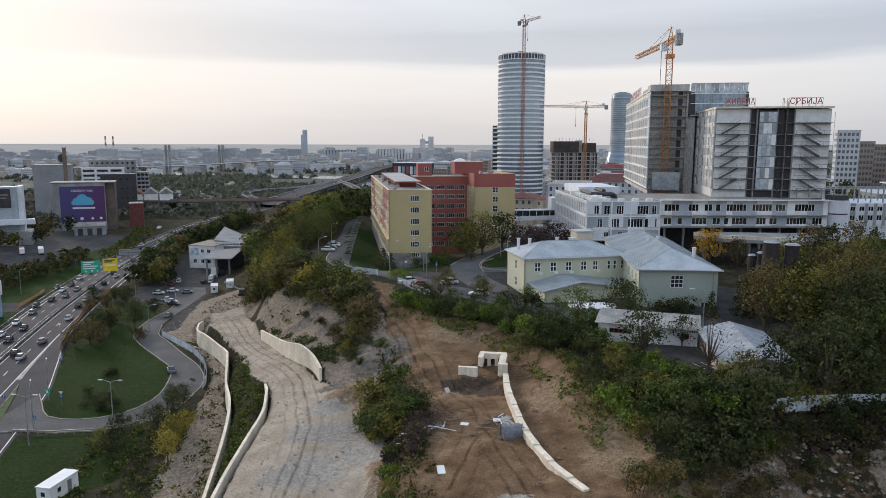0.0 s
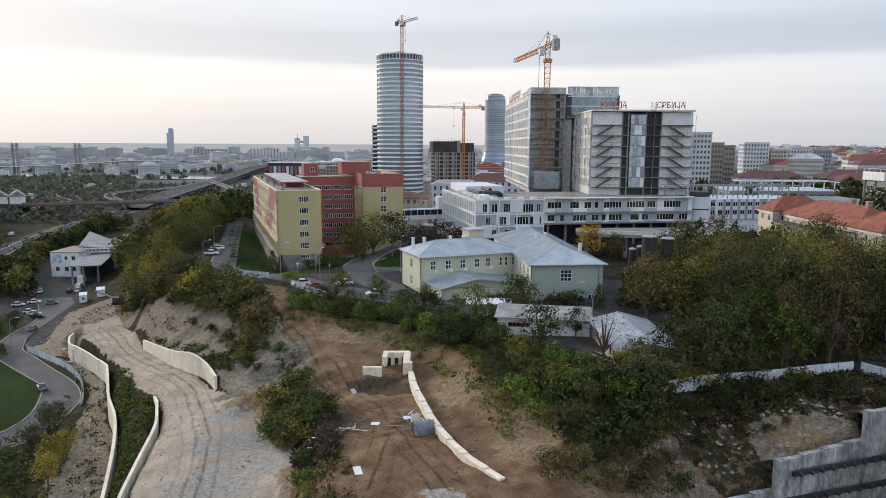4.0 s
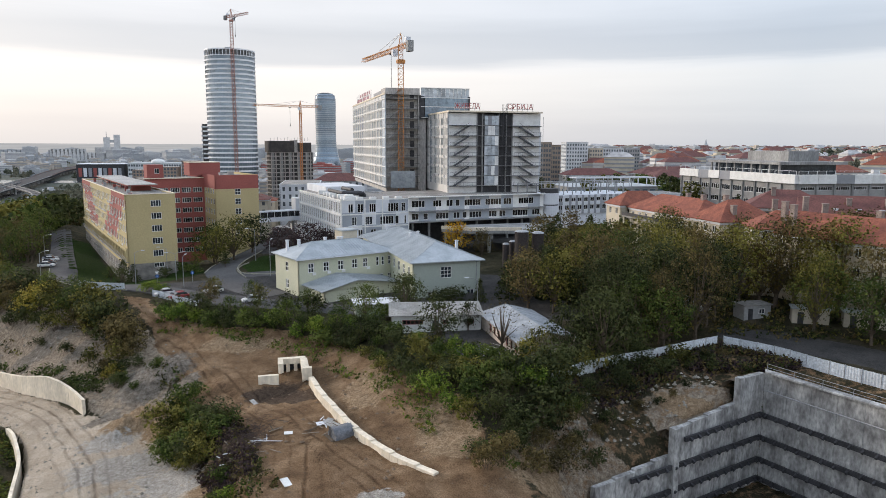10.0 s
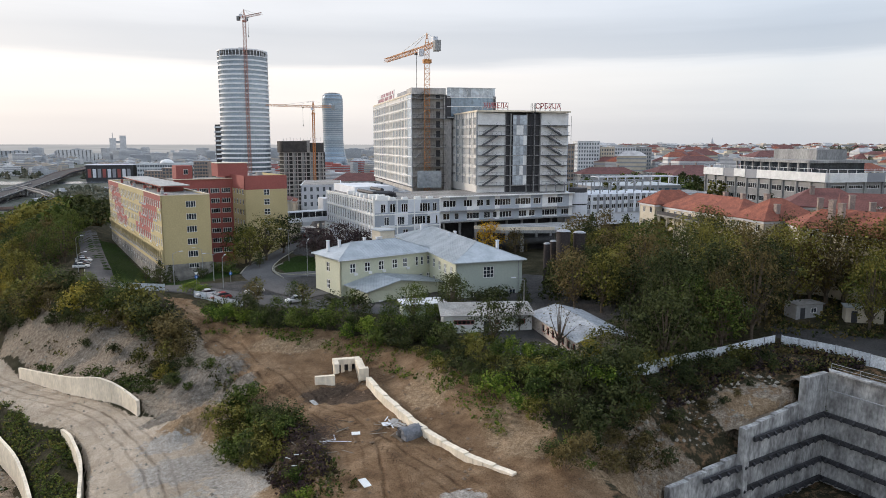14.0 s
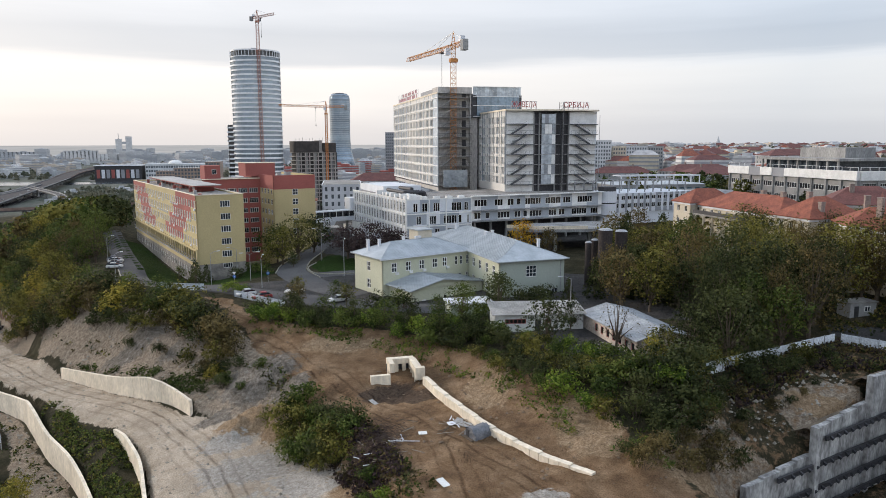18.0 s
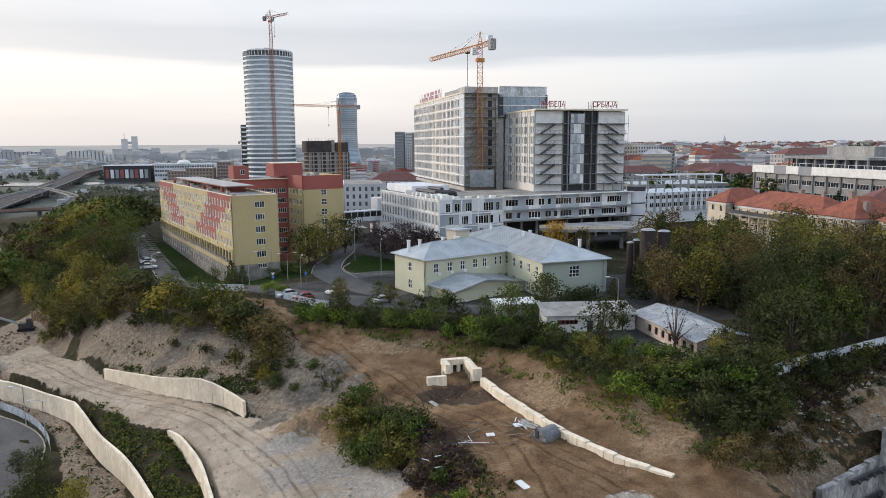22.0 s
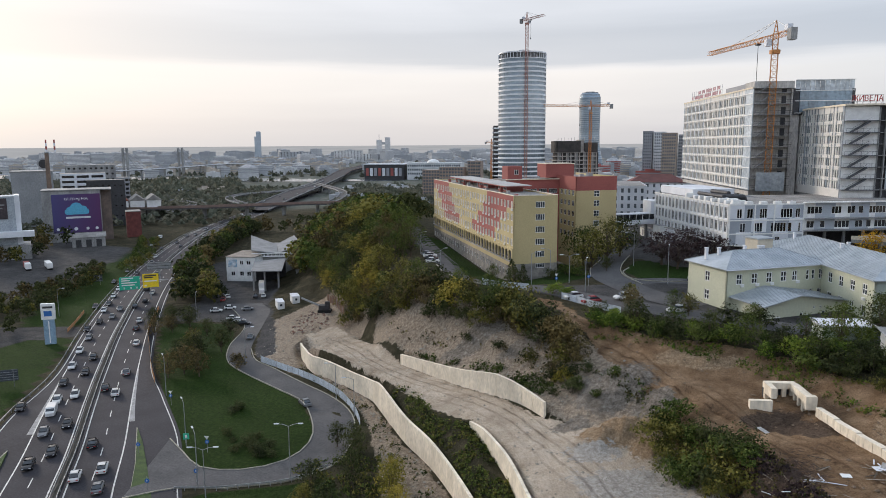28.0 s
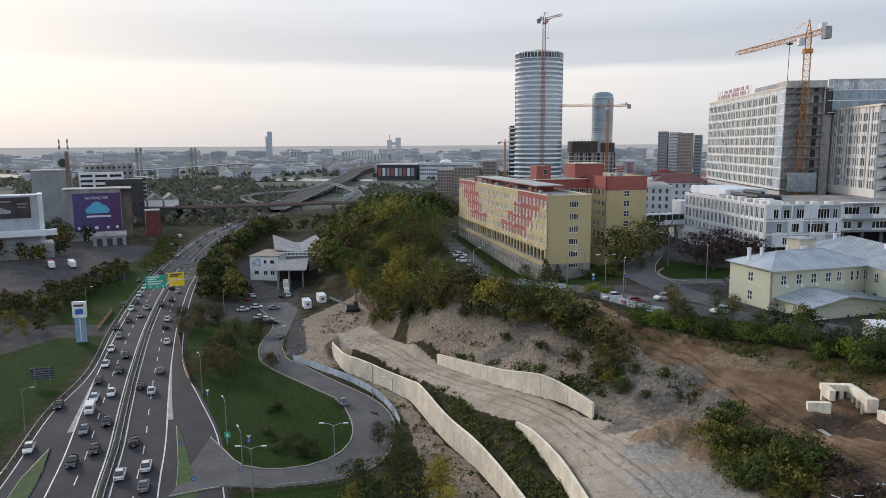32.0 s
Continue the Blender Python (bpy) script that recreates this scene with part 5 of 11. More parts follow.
part("roof_edge", boxed(-0.3, 31.8, -1.3, 40.8, 67.2, 67.7), CONCRETE, tower_b, "concrete roof slab edge")
for z in FLZ:
    part("floor_slab", boxed(9.6, 21.9, -0.6, 0.8, z - 0.18, z), CONCRETE_GREY, tower_b)
    for x0, x1 in ((0.3, 9.4), (22.0, 31.4)):
        part("stair_landing", boxed(x0, x1, -1.5, 0, z - 0.2, z), STAIRST, tower_b, "dark steel stair gallery")
        fl = bmesh.new()
        a, b = (x0 + 1.4, x0 + 6.4)
        lo, hi = (z, z + 3.1)
        if z > 63:
            continue
        if x0 > 10:
            a, b = b + 0.4, a + 0.4
        beam(fl, (a, -0.9, lo), (b, -0.9, hi - 0.1), 0.9, 0.42)
        beam(fl, (a, -1.4, lo + 1.0), (b, -1.4, hi + 0.9), 0.06)
        part("stair_flight", fl, STAIRST, tower_b)
        rl = bmesh.new()
        tube(rl, (x0, -1.45, z + 1.05), (x1, -1.45, z + 1.05), 0.04, n=5)
        for k in range(7):
            tube(rl, (x0 + k * 1.5, -1.45, z), (x0 + k * 1.5, -1.45, z + 1.05), 0.03, n=5)
        part("stair_rail", rl, STAIRST, tower_b)
for x in (9.6, 11.5, 17.0, 19.6, 21.7):
    part("mullion", boxed(x - 0.15, x + 0.15, -0.3, 0.5, 41.4, 67), CONCRETE_GREY, tower_b)
# solid dark sheet: shade of the open bay painted in
part("lift_void", boxed(9.8, 21.6, 0.5, 0.9, 41.4, 66.8), DARK, tower_b, "dark sheet painted as the shaded open bay between the stairs")
rng = random.Random(8)
for z in FLZ:
    for k in range(4):
        part("cladding_panel", boxed(12.0 + k * 1.2, 13.15 + k * 1.2, -0.75, -0.62, z + 0.1, z + 3.1), rng.choice((WHITE, PALEG, GREYP, PALEG)), tower_b)
hoist = bmesh.new()
for x in (18.0, 19.2):
    for y in (-1.9, -0.8):
        beam(hoist, (x, y, 41), (x, y, 70), 0.1)
for k in range(26):
    z = 41 + k * 1.1
    beam(hoist, (18.0, -1.9, z), (19.2, -1.9, z + 1.1), 0.05)
    beam(hoist, (18.0, -1.9, z), (19.2, -1.9, z), 0.05)
part("hoist_mast", hoist, DARK, tower_b, "dark lattice hoist mast")
scaf = bmesh.new()
for x in (-0.6, 31.9):
    for z in FLZ:
        beam(scaf, (x, -1.6, z), (x, 0.2, z), 0.08)
    beam(scaf, (x, -1.6, 41), (x, -1.6, 66), 0.09)
part("scaffold", scaf, STEEL, tower_b)

tower_a = thing("hospital_tower", pose(0.6, 249.8, 0, 0, 0, 14), "tall white hospital slab with narrow windows and unfinished stair end", "building")
part("core", boxed(0.4, 15, 1.0, 87, 40, 74.5), BARECON, tower_a, "bare concrete core")
rows_a = [(43.9 + 3.42 * k, 2.55, three(13, 6.5, 88) ) for k in range(9)]
rows_a = [(z, h, [(88 - x + 0.0, w, a, b) for x, w, a, b in wins]) for z, h, wins in rows_a]
facade(tower_a, on_west(88), 88, 41.8, 74.4, rows_a, [TOWERW, PALEG], pick=lambda x, z: 1 if int(x * 1.3) % 4 == 0 or x > 81.6 else 0, glass=HGLASS, fr=0.08, sheet=True)
for k in range(10):
    z = 42.2 + 3.42 * k
    part("floor_band", boxed(-0.18, 0.0, 0, 88, z - 0.14, z + 0.14), WHITE, tower_a, "white floor band")
    if k < 10:
        part("stair_landing", boxed(0.4, 12.0, -1.6, 1.0, z - 0.15, z), CONCRETE_GREY, tower_a)
        rl = bmesh.new()
        tube(rl, (0.2, -1.6, z + 1.1), (12.2, -1.6, z + 1.1), 0.05, n=5)
        tube(rl, (0.2, -1.6, z + 0.6), (12.2, -1.6, z + 0.6), 0.04, n=5)
        part("stair_rail", rl, DARK, tower_a)
        fl = bmesh.new()
        beam(fl, (1.5, -0.9, z), (5.5, -0.9, z + 3.3), 0.9, 0.22)
        part("stair_flight", fl, CONCRETE_GREY, tower_a)
        # dark panel painted as a shaded opening
        part("dark_opening", boxed(9.2, 10.6, 0.8, 1.05, z + 0.1, z + 2.4), DARK, tower_a)
part("stair_head", boxed(0, 12.4, -0.6, 8, 74.4, 76.6), BARECON, tower_a, "bare concrete stair head")
part("stair_wall", boxed(11.9, 12.4, 0.0, 12, 41, 76.6), BARECON, tower_a)
part("roof_house", boxed(1.2, 12, 8, 33, 74.4, 76.7), GREYP, tower_a, "grey panelled roof house")
part("parapet", boxed(-0.2, 0.3, 0, 88, 74.4, 74.9), CONCRETE, tower_a)
part("roof", boxed(0.3, 31, 0.3, 88, 74.2, 74.4), ROOFING, tower_a)
part("recess_wall", boxed(12.4, 31, 12.2, 12.6, 41, 74.2), BARECON, tower_a)
for z0, z1, mt in ((66.8, 70.2, GLASS_BLUE), (70.4, 73.4, GLASS_BLUE)):
    for k in range(6):
        part("facade_panel", boxed(14.4 + k * 2.75, 17.1 + k * 2.75, -0.3, 0.1, z0, z1), mt, tower_a, "blue-grey facade panel")
for k in range(12):
    part("roof_screen", boxed(13.0 + k * 1.5, 14.4 + k * 1.5, -0.1, 0.05, 73.6, 76.8), PALEG, tower_a, "pale translucent roof screen")
for z in (66.5, 70.3, 73.5, 76.9):
    part("trim_band", boxed(13, 31.1, -0.4, 0.2, z - 0.1, z + 0.1), WHITE, tower_a)
part("corner_strip", boxed(12.5, 14.2, -0.2, 0.6, 66, 74), DARK, tower_a)
part("corner_strip", boxed(30.3, 31.2, -0.35, 0.6, 66, 74), DARK, tower_a)
part("backing", boxed(13.2, 30.9, 0.3, 30, 66, 73.8), DARK, tower_a)
part("low_hoarding", boxed(1.6, 10.4, -2.2, -1.9, 41.5, 47.6), PALEG, tower_a, "grey glazed base panel")

SIGN_RED = material("sign_red", (0.30, 0.03, 0.035), (0.25, 0.025, 0.03), 0.5, 1, 5, 0)
SIGN_PINK = material("sign_pink", (0.42, 0.22, 0.24), (0.38, 0.2, 0.22), 0.5, 1, 5, 0)


def roof_sign(m, text, width, height, label):
    s = thing("roof_sign", m, label, "sign", "roof signs")
    fr = bmesh.new()
    for k in range(6):
        x = width * k / 5
        beam(fr, (x, 0.15, 0), (x, 0.15, height + 0.9), 0.1)
        beam(fr, (x, 1.2, 0), (x, 0.15, height * 0.8), 0.07)
    for z in (0.8, height + 0.9):
        beam(fr, (0, 0.15, z), (width, 0.15, z), 0.1)
    part("frame", fr, STEEL, s, "grey scaffold sign frame")
    cu = bpy.data.curves.new("letters", "FONT")
    cu.body, cu.size, cu.extrude = text, 1.0, 0.06
    tmp = new("letters", cu)
    bpy.context.view_layer.update()
    me = bpy.data.meshes.new_from_object(tmp.evaluated_get(bpy.context.evaluated_depsgraph_get()))
    bpy.data.objects.remove(tmp)
    xs = [v.co.x for v in me.vertices]
    ys = [v.co.y for v in me.vertices]
    sx, sy = (width - 0.2) / (max(xs) - min(xs)), height / (max(ys) - min(ys))
    for v in me.vertices:
        v.co = Vector(((v.co.x - min(xs)) * sx + 0.1, -v.co.z - 0.05, (v.co.y - min(ys)) * sy + 0.85))
    me.materials.clear()
    me.materials.append(SIGN_RED)
    ob = new("letters", me)
    ob.parent = s
    tagged(ob, "bold dark red letters")
    return s


tb = tower_b.matrix_world
roof_sign(tower_b.matrix_world @ pose(2.6, 2, 67.7), "ЖИВЕЛА", 8.6, 1.7, "red letters on a steel frame on the tower roof")
roof_sign(tower_b.matrix_world @ pose(20.6, 2, 67.7), "СРБИЈА", 9.0, 1.7, "red letters on a steel frame on the tower roof")
s3 = thing("roof_sign", tower_a.matrix_world @ on_west(78) @ pose(0, 0.6, 74.9), "two pinkish rows of lettering on a steel roof frame", "sign", "roof signs")
fr = bmesh.new()
for k in range(15):
    beam(fr, (k * 3, 0.15, 0), (k * 3, 0.15, 3.8), 0.1)
beam(fr, (0, 0.15, 2.0), (42, 0.15, 2.0), 0.1)
beam(fr, (0, 0.15, 0.3), (42, 0.15, 0.3), 0.1)
part("frame", fr, STEEL, s3)
rng = random.Random(2)
for row, (x0, x1) in enumerate(((0.5, 40), (10, 41))):
    x = x0
    while x < x1:
        w = 1.0 + rng.random() * 0.7
        part("letter_bar", boxed(x, x + w, 0, 0.1, 0.5 + row * 1.75, 1.8 + row * 1.75), SIGN_PINK, s3)
        x += w + (0.5 if rng.random() < 0.85 else 2.2)

# ---- pale green villa with sheet-metal hipped roofs, garages ----
def hip_roof(w, d, z, rise, over, hip0=True, hip1=True):
    """A hipped sheet roof over 0..w by 0..d, ridge along the longer side."""
    bm = bmesh.new()
    x0, x1, y0, y1 = -over, w + over, -over, d + over
    if w >= d:
        h = (y1 - y0) / 2
        r = [(x0 + (h if hip0 else 0), (y0 + y1) / 2), (x1 - (h if hip1 else 0), (y0 + y1) / 2)]
    else:
        h = (x1 - x0) / 2
        r = [((x0 + x1) / 2, y0 + (h if hip0 else 0)), ((x0 + x1) / 2, y1 - (h if hip1 else 0))]
    c = [bm.verts.new(p) for p in ((x0, y0, z), (x1, y0, z), (x1, y1, z), (x0, y1, z))]
    e = [bm.verts.new((*p, z + rise)) for p in r]
    lo = [bm.verts.new((v.co.x, v.co.y, z - 0.18)) for v in c]
    if w >= d:
        bm.faces.new((c[0], c[1], e[1], e[0])), bm.faces.new((c[2], c[3], e[0], e[1]))
        bm.faces.new((c[1], c[2], e[1])), bm.faces.new((c[3], c[0], e[0]))
    else:
        bm.faces.new((c[1], c[2], e[1], e[0])), bm.faces.new((c[3], c[0], e[0], e[1]))
        bm.faces.new((c[0], c[1], e[0])), bm.faces.new((c[2], c[3], e[1]))
    for i in range(4):
        j = (i + 1) % 4
        bm.faces.new((c[i], lo[i], lo[j], c[j]))
    bm.faces.new(lo)
    bmesh.ops.recalc_face_normals(bm, faces=bm.faces)
    return bm, [v.co.copy() for v in c], [v.co.copy() for v in e]


def seams(c, e, wide, n):
    """Standing seams of a sheet roof on its slopes."""
    bm = bmesh.new()
    lift = Vector((0, 0, 0.05))
    pairs = ((c[0], c[1], e[0], e[1]), (c[3], c[2], e[0], e[1])) if wide else ((c[1], c[2], e[0], e[1]), (c[0], c[3], e[0], e[1]))
    for a, b, ra, rb in pairs:
        for k in range(1, n):
            t = k / n
            p = a.lerp(b, t)
            d = (b - a).normalized()
            s, s0, s1 = (p - a).dot(d), (ra - a).dot(d), (rb - a).dot(d)
            side = min(1.0, s / s0 if s < s0 else ((b - a).length - s) / max((b - a).length - s1, 1e-3) if s > s1 else 1.0)
            rr = ra + (rb - ra) * ((min(max(s, s0), s1) - s0) / max(s1 - s0, 1e-3))
            perp = rr - (a + d * (rr - a).dot(d))
            beam(bm, p + lift, p + perp * side + lift, 0.05, 0.06)
    for a, b in ((c[0], e[0]), (c[3], e[0])) if wide else ((c[0], e[0]), (c[1], e[0])):
        beam(bm, a + lift, b + lift, 0.12, 0.08)
    for a, b in ((c[1], e[1]), (c[2], e[1])) if wide else ((c[3], e[1]), (c[2], e[1])):
        beam(bm, a + lift, b + lift, 0.12, 0.08)
    beam(bm, e[0] + lift, e[1] + lift, 0.14, 0.09)
    return bm


def chimney(parent, x, y, z, h=1.5, mat=None, w=0.55):
    bm = boxed(x - w / 2, x + w / 2, y - w / 2, y + w / 2, z - 0.8, z + h)
    box(bm, x - w / 2 - 0.08, x + w / 2 + 0.08, y - w / 2 - 0.08, y + w / 2 + 0.08, z + h + 0.003, z + h + 0.16)
    return part("chimney", bm, mat or WHITEP, parent, "pale rendered chimney")


GREENW2 = material("pale_grey_green_render", (0.42, 0.46, 0.40), (0.36, 0.40, 0.35), 0.9, 0.12, 3, 0.1, detail=0.12)
CREAM_WALL = material("cream_render", (0.56, 0.50, 0.40), (0.47, 0.42, 0.33), 0.9, 0.2, 3, 0.1, detail=0.15)
villa = thing("villa", pose(-10.6, 144.9, 0, 0, 0, 35.5), "two-storey pale green rendered house with a grey sheet-metal roof", "building", "green villa wings")
VX, VY = 24.0, 12.0
part("core", boxed(0.4, VX, 0.4, VY - 0.4, 23, 32.4), DARK, villa, "solid dark core painted as unlit rooms behind the windows")
gv = [(3.0, 1.4, 2, 2), (6.6, 1.4, 2, 2), (10.1, 1.4, 2, 2), (13.6, 1.4, 2, 2), (16.3, 1.2, 2, 2), (19.5, 0.8, 1, 2), (20.9, 0.8, 1, 2), (22.9, 1.2, 2, 2)]
facade(villa, pose(0, 0, 0), VX, 23, 32.7, [(26.8, 1.5, [(3, 1.4, 2, 2), (20.6, 0.8, 1, 2), (22.8, 1.3, 2, 2)]), (30.5, 2.1, gv)], [GREENW], fr=0.15)
facade(villa, on_west(VY), VY, 23, 32.7, [(26.6, 2.1, [(6.2, 1.5, 2, 2)]), (30.4, 2.1, [(6.2, 1.5, 2, 2)])], [GREENW], fr=0.15)
part("rear_wall", boxed(0.3, VX, VY - 0.3, VY, 23, 32.7), GREENW, villa)
part("plinth", boxed(-0.08, VX, -0.08, 0.0, 22.5, 24.6), CONCRETE_GREY, villa)
bm, c, e = hip_roof(VX - 0.5, VY, 32.7, 2.6, 0.7, True, True)
part("roof", bm, TINROOF, villa, "grey-blue sheet-metal hipped roof")
part("roof_seam", seams(c, e, True, 34), TINROOF, villa)
part("gutter", boxed(-0.8, VX + 0.3, -0.88, -0.7, 32.45, 32.62), WHITEP, villa)
for x, y in ((1.2, 8), (3.6, 7.2), (10.2, 7.6), (13.0, 6.6), (13.9, 6.6)):
    chimney(villa, x, y, 34.2)
for x in (3.6, 7.2, 10.7, 17.0):
    aircon(villa, pose(x, 0, 29.2))
villa_b = thing("villa", pose(13.8, 141.0, 0, 0, 0, 18.6), "long two-storey pale green house with a broad sheet-metal hipped roof", "building", "green villa wings")
BX, BY = 15.0, 46.0
part("core", boxed(0.4, BX - 0.4, 0.4, BY - 0.4, 23, 32.4), DARK, villa_b, "solid dark core painted as unlit rooms behind the windows")
facade(villa_b, pose(0, 0, 0), BX, 23, 32.7, [(25.6, 1.5, [(4.0, 1.5, 2, 1), (12.8, 1.5, 2, 1)]), (30.3, 2.4, [(7.3, 2.4, 3, 3)])], [GREENW2])
facade(villa_b, on_west(BY), BY, 23, 32.7, [(26.4, 2.1, even(11, 2, BY - 1, 1.5, 2, 2)), (30.4, 2.1, even(11, 2, BY - 1, 1.5, 2, 2))], [GREENW], fr=0.15)
part("rear_wall", boxed(0.3, BX, BY - 0.3, BY, 23, 32.7), GREENW, villa_b)
part("east_wall", boxed(BX - 0.3, BX, 0.31, BY - 0.31, 23, 32.7), GREENW2, villa_b)
bm, c, e = hip_roof(BX, BY, 32.7, 3.1, 0.8)
part("roof", bm, TINROOF, villa_b, "grey-blue sheet-metal hipped roof")
part("roof_seam", seams(c, e, False, 58), TINROOF, villa_b)
part("downpipe", tube(bmesh.new(), (BX - 0.9, -0.12, 23), (BX - 0.9, -0.12, 32.5), 0.06), STEEL, villa_b)
for x, y in ((11.8, 6), (6, 22), (8.5, 24), (5, 40)):
    chimney(villa_b, x, y, 34.3, 1.7)
for z in (28.6, 24.4):
    aircon(villa_b, on_west(BY) @ pose(BY - 3, 0, z))
neck = thing("villa_link", pose(-10.6, 144.9, 0, 0, 0, 35.5), "pale green link between the two villa wings", "building", "green villa wings")
facade(neck, pose(24.01, 1.2, 0), 6.5, 23, 32.2, [(26.4, 2.1, [(1.6, 1.4, 2, 2), (4.4, 1.4, 2, 2)]), (30.3, 2.1, [(1.6, 1.4, 2, 2), (4.4, 1.4, 2, 2)])], [GREENW], fr=0.15)
part("core", boxed(24.1, 31, 1.6, 11, 23, 32), DARK, neck)
part("roof", boxed(23.6, 31.5, 0.8, 11.4, 32.21, 32.5), TINROOF, neck, "flat grey sheet-metal roof")
part("stair_head", boxed(16.5, 20.5, 11.2, 15.0, 31.0, 36.4), CREAM_WALL, neck, "pale stair head behind the roof")
part("stair_head_roof", boxed(16.2, 20.8, 10.9, 15.3, 36.4, 36.65), TINROOF, neck)

low = thing("villa_annex", pose(-10.6, 144.9, 0, 0, 0, 35.5), "single-storey pale green annex with a low sheet-metal gable roof", "building", "green villa wings")
part("core", boxed(1.8, 19.6, -8.6, -0.5, 22.5, 27.0), DARK, low)
facade(low, pose(1.5, -9.0, 0), 18.4, 22.5, 27.2, [(24.4, 1.9, [(8.4, 0.8, 1, 1), (13.6, 0.9, 1, 1)]), (26.2, 0.5, [(11.3, 0.5, 1, 1), (12.8, 0.5, 1, 1)])], [GREENW])
facade(low, on_west(-0.01) @ pose(0, 1.5, 0), 8.99, 22.5, 27.2, [], [GREENW])
part("east_wall", boxed(19.6, 19.9, -8.7, 0, 22.5, 27.2), GREENW, low)
part("door", boxed(10.6, 11.6, -9.08, -8.98, 22.8, 25.0), WHITE, low, "white metal door")
part("door", boxed(4.0, 5.0, -9.08, -8.98, 22.8, 25.0), WHITE, low, "white metal door")
bm = bmesh.new()
v = [bm.verts.new(p) for p in ((0.7, -9.8, 27.2), (9.0, -9.8, 28.9), (20.6, -9.8, 27.2), (0.7, 0, 27.2), (9.0, 0, 28.9), (20.6, 0, 27.2))]
w = [bm.verts.new(q.co - Vector((0, 0, 0.16))) for q in v]
for f in ((0, 1, 4, 3), (1, 2, 5, 4)):
    bm.faces.new([v[i] for i in f])
    bm.faces.new([w[i] for i in f[::-1]])
for a, b in ((0, 1), (1, 2), (2, 5), (5, 4), (4, 3), (3, 0)):
    bm.faces.new((v[a], w[a], w[b], v[b]))
bmesh.ops.recalc_face_normals(bm, faces=bm.faces)
part("roof", bm, TINROOF, low, "grey sheet-metal gable roof")
sm = bmesh.new()
for k in range(17):
    y = -9.6 + k * 0.6
    beam(sm, (0.75, y, 27.24), (9.0, y, 28.94), 0.05, 0.05)
    beam(sm, (9.0, y, 28.94), (20.55, y, 27.24), 0.05, 0.05)
part("roof_seam", sm, TINROOF, low)
gb = bmesh.new()
v = [gb.verts.new(p) for p in ((1.5, -9.0, 27.0), (19.9, -9.0, 27.0), (9.0, -9.0, 28.72), (1.5, -8.75, 27.0), (19.9, -8.75, 27.0), (9.0, -8.75, 28.72))]
for f in ((0, 1, 2), (5, 4, 3), (0, 2, 5, 3), (1, 4, 5, 2)):
    gb.faces.new([v[i] for i in f])
part("gable", gb, GREENW, low)

SHEDROOF = material("shed_roof_sheet", (0.33, 0.35, 0.37), (0.22, 0.235, 0.25), 0.7, 0.5, 3, 0.1)
CORRU = material("corrugated_roof", (0.34, 0.33, 0.31), (0.22, 0.215, 0.20), 0.8, 0.4, 3, 0.1)
PINKW = material("pinkish_render", (0.50, 0.43, 0.37), (0.42, 0.36, 0.31), 0.9, 0.2, 3, 0.1)


def corrugated(w, d, z0, z1, pitch=0.45):
    """A sloping corrugated sheet over 0..w, from z0 at y=0 to z1 at y=d, with real waves."""
    bm = bmesh.new()
    n = int(w / pitch) * 2
    rows = []
    for k in range(n + 1):
        x, h = w * k / n, 0.05 * (k % 2)
        rows.append([bm.verts.new(p) for p in ((x, 0, z0 + h), (x, d, z1 + h), (x, d, z1 - 0.1), (x, 0, z0 - 0.1))])
    for a, b in zip(rows, rows[1:]):
        for i in range(4):
            j = (i + 1) % 4
            bm.faces.new((a[i], a[j], b[j], b[i]))
    bm.faces.new(rows[0]), bm.faces.new(rows[-1][::-1])
    bmesh.ops.recalc_face_normals(bm, faces=bm.faces)
    return bm


garage = thing("garage", pose(11.0, 115.6, 0, 0, 0, 4), "low white garage with a grey corrugated roof", "garage")
part("core", boxed(0.4, 15, 0.4, 5.6, 24, 27.4), DARK, garage)
facade(garage, pose(0, 0, 0), 15.4, 24, 27.7, [(26.55, 0.8, [(3.6, 3.6, 5, 1), (9.3, 0.9, 1, 1), (13.6, 1.1, 1, 1)])], [WHITE], frame_mat=REDR, glass=DGLASS)
part("door", boxed(7.0, 8.0, -0.06, 0.04, 24.6, 26.8), DARK, garage, "dark brown door")
facade(garage, on_west(6), 6, 24, 27.9, [], [WHITE])
part("east_wall", boxed(15.1, 15.4, 0.31, 6, 24, 27.9), WHITE, garage)
r = part("roof", corrugated(16.4, 7.4, 27.85, 28.6), CORRU, garage, "grey corrugated sheet roof")
r.location = (-0.5, -0.7, 0)
shed = thing("shed", pose(31.0, 99.9, 0, 0, 0, 14), "low pinkish shed with a blue-grey corrugated gable roof", "shed")
part("core", boxed(0.4, 8.6, 0.4, 18, 24, 27.2), DARK, shed)
facade(shed, on_west(18.4), 18.4, 24, 27.6, [(26.3, 1.3, even(7, 4, 18, 0.95, 1, 1))], [PINKW], glass=DGLASS, frame_mat=REDR)
facade(shed, pose(0, 0, 0), 9, 24, 27.6, [], [PINKW])
part("east_wall", boxed(8.7, 9.0, 0.31, 18.4, 24, 27.6), PINKW, shed)
part("rear_wall", boxed(0.31, 8.7, 18.1, 18.4, 24, 27.6), PINKW, shed)
for flip in (0, 1):
    r = part("roof", corrugated(19.4, 5.2, 27.7, 29.1), SHEDROOF, shed, "blue-grey corrugated roof slope")
    r.matrix_basis = (pose(-0.6, 18.9, 0, 0, 0, -90) if not flip else pose(9.6, -0.5, 0, 0, 0, 90))
gb = bmesh.new()
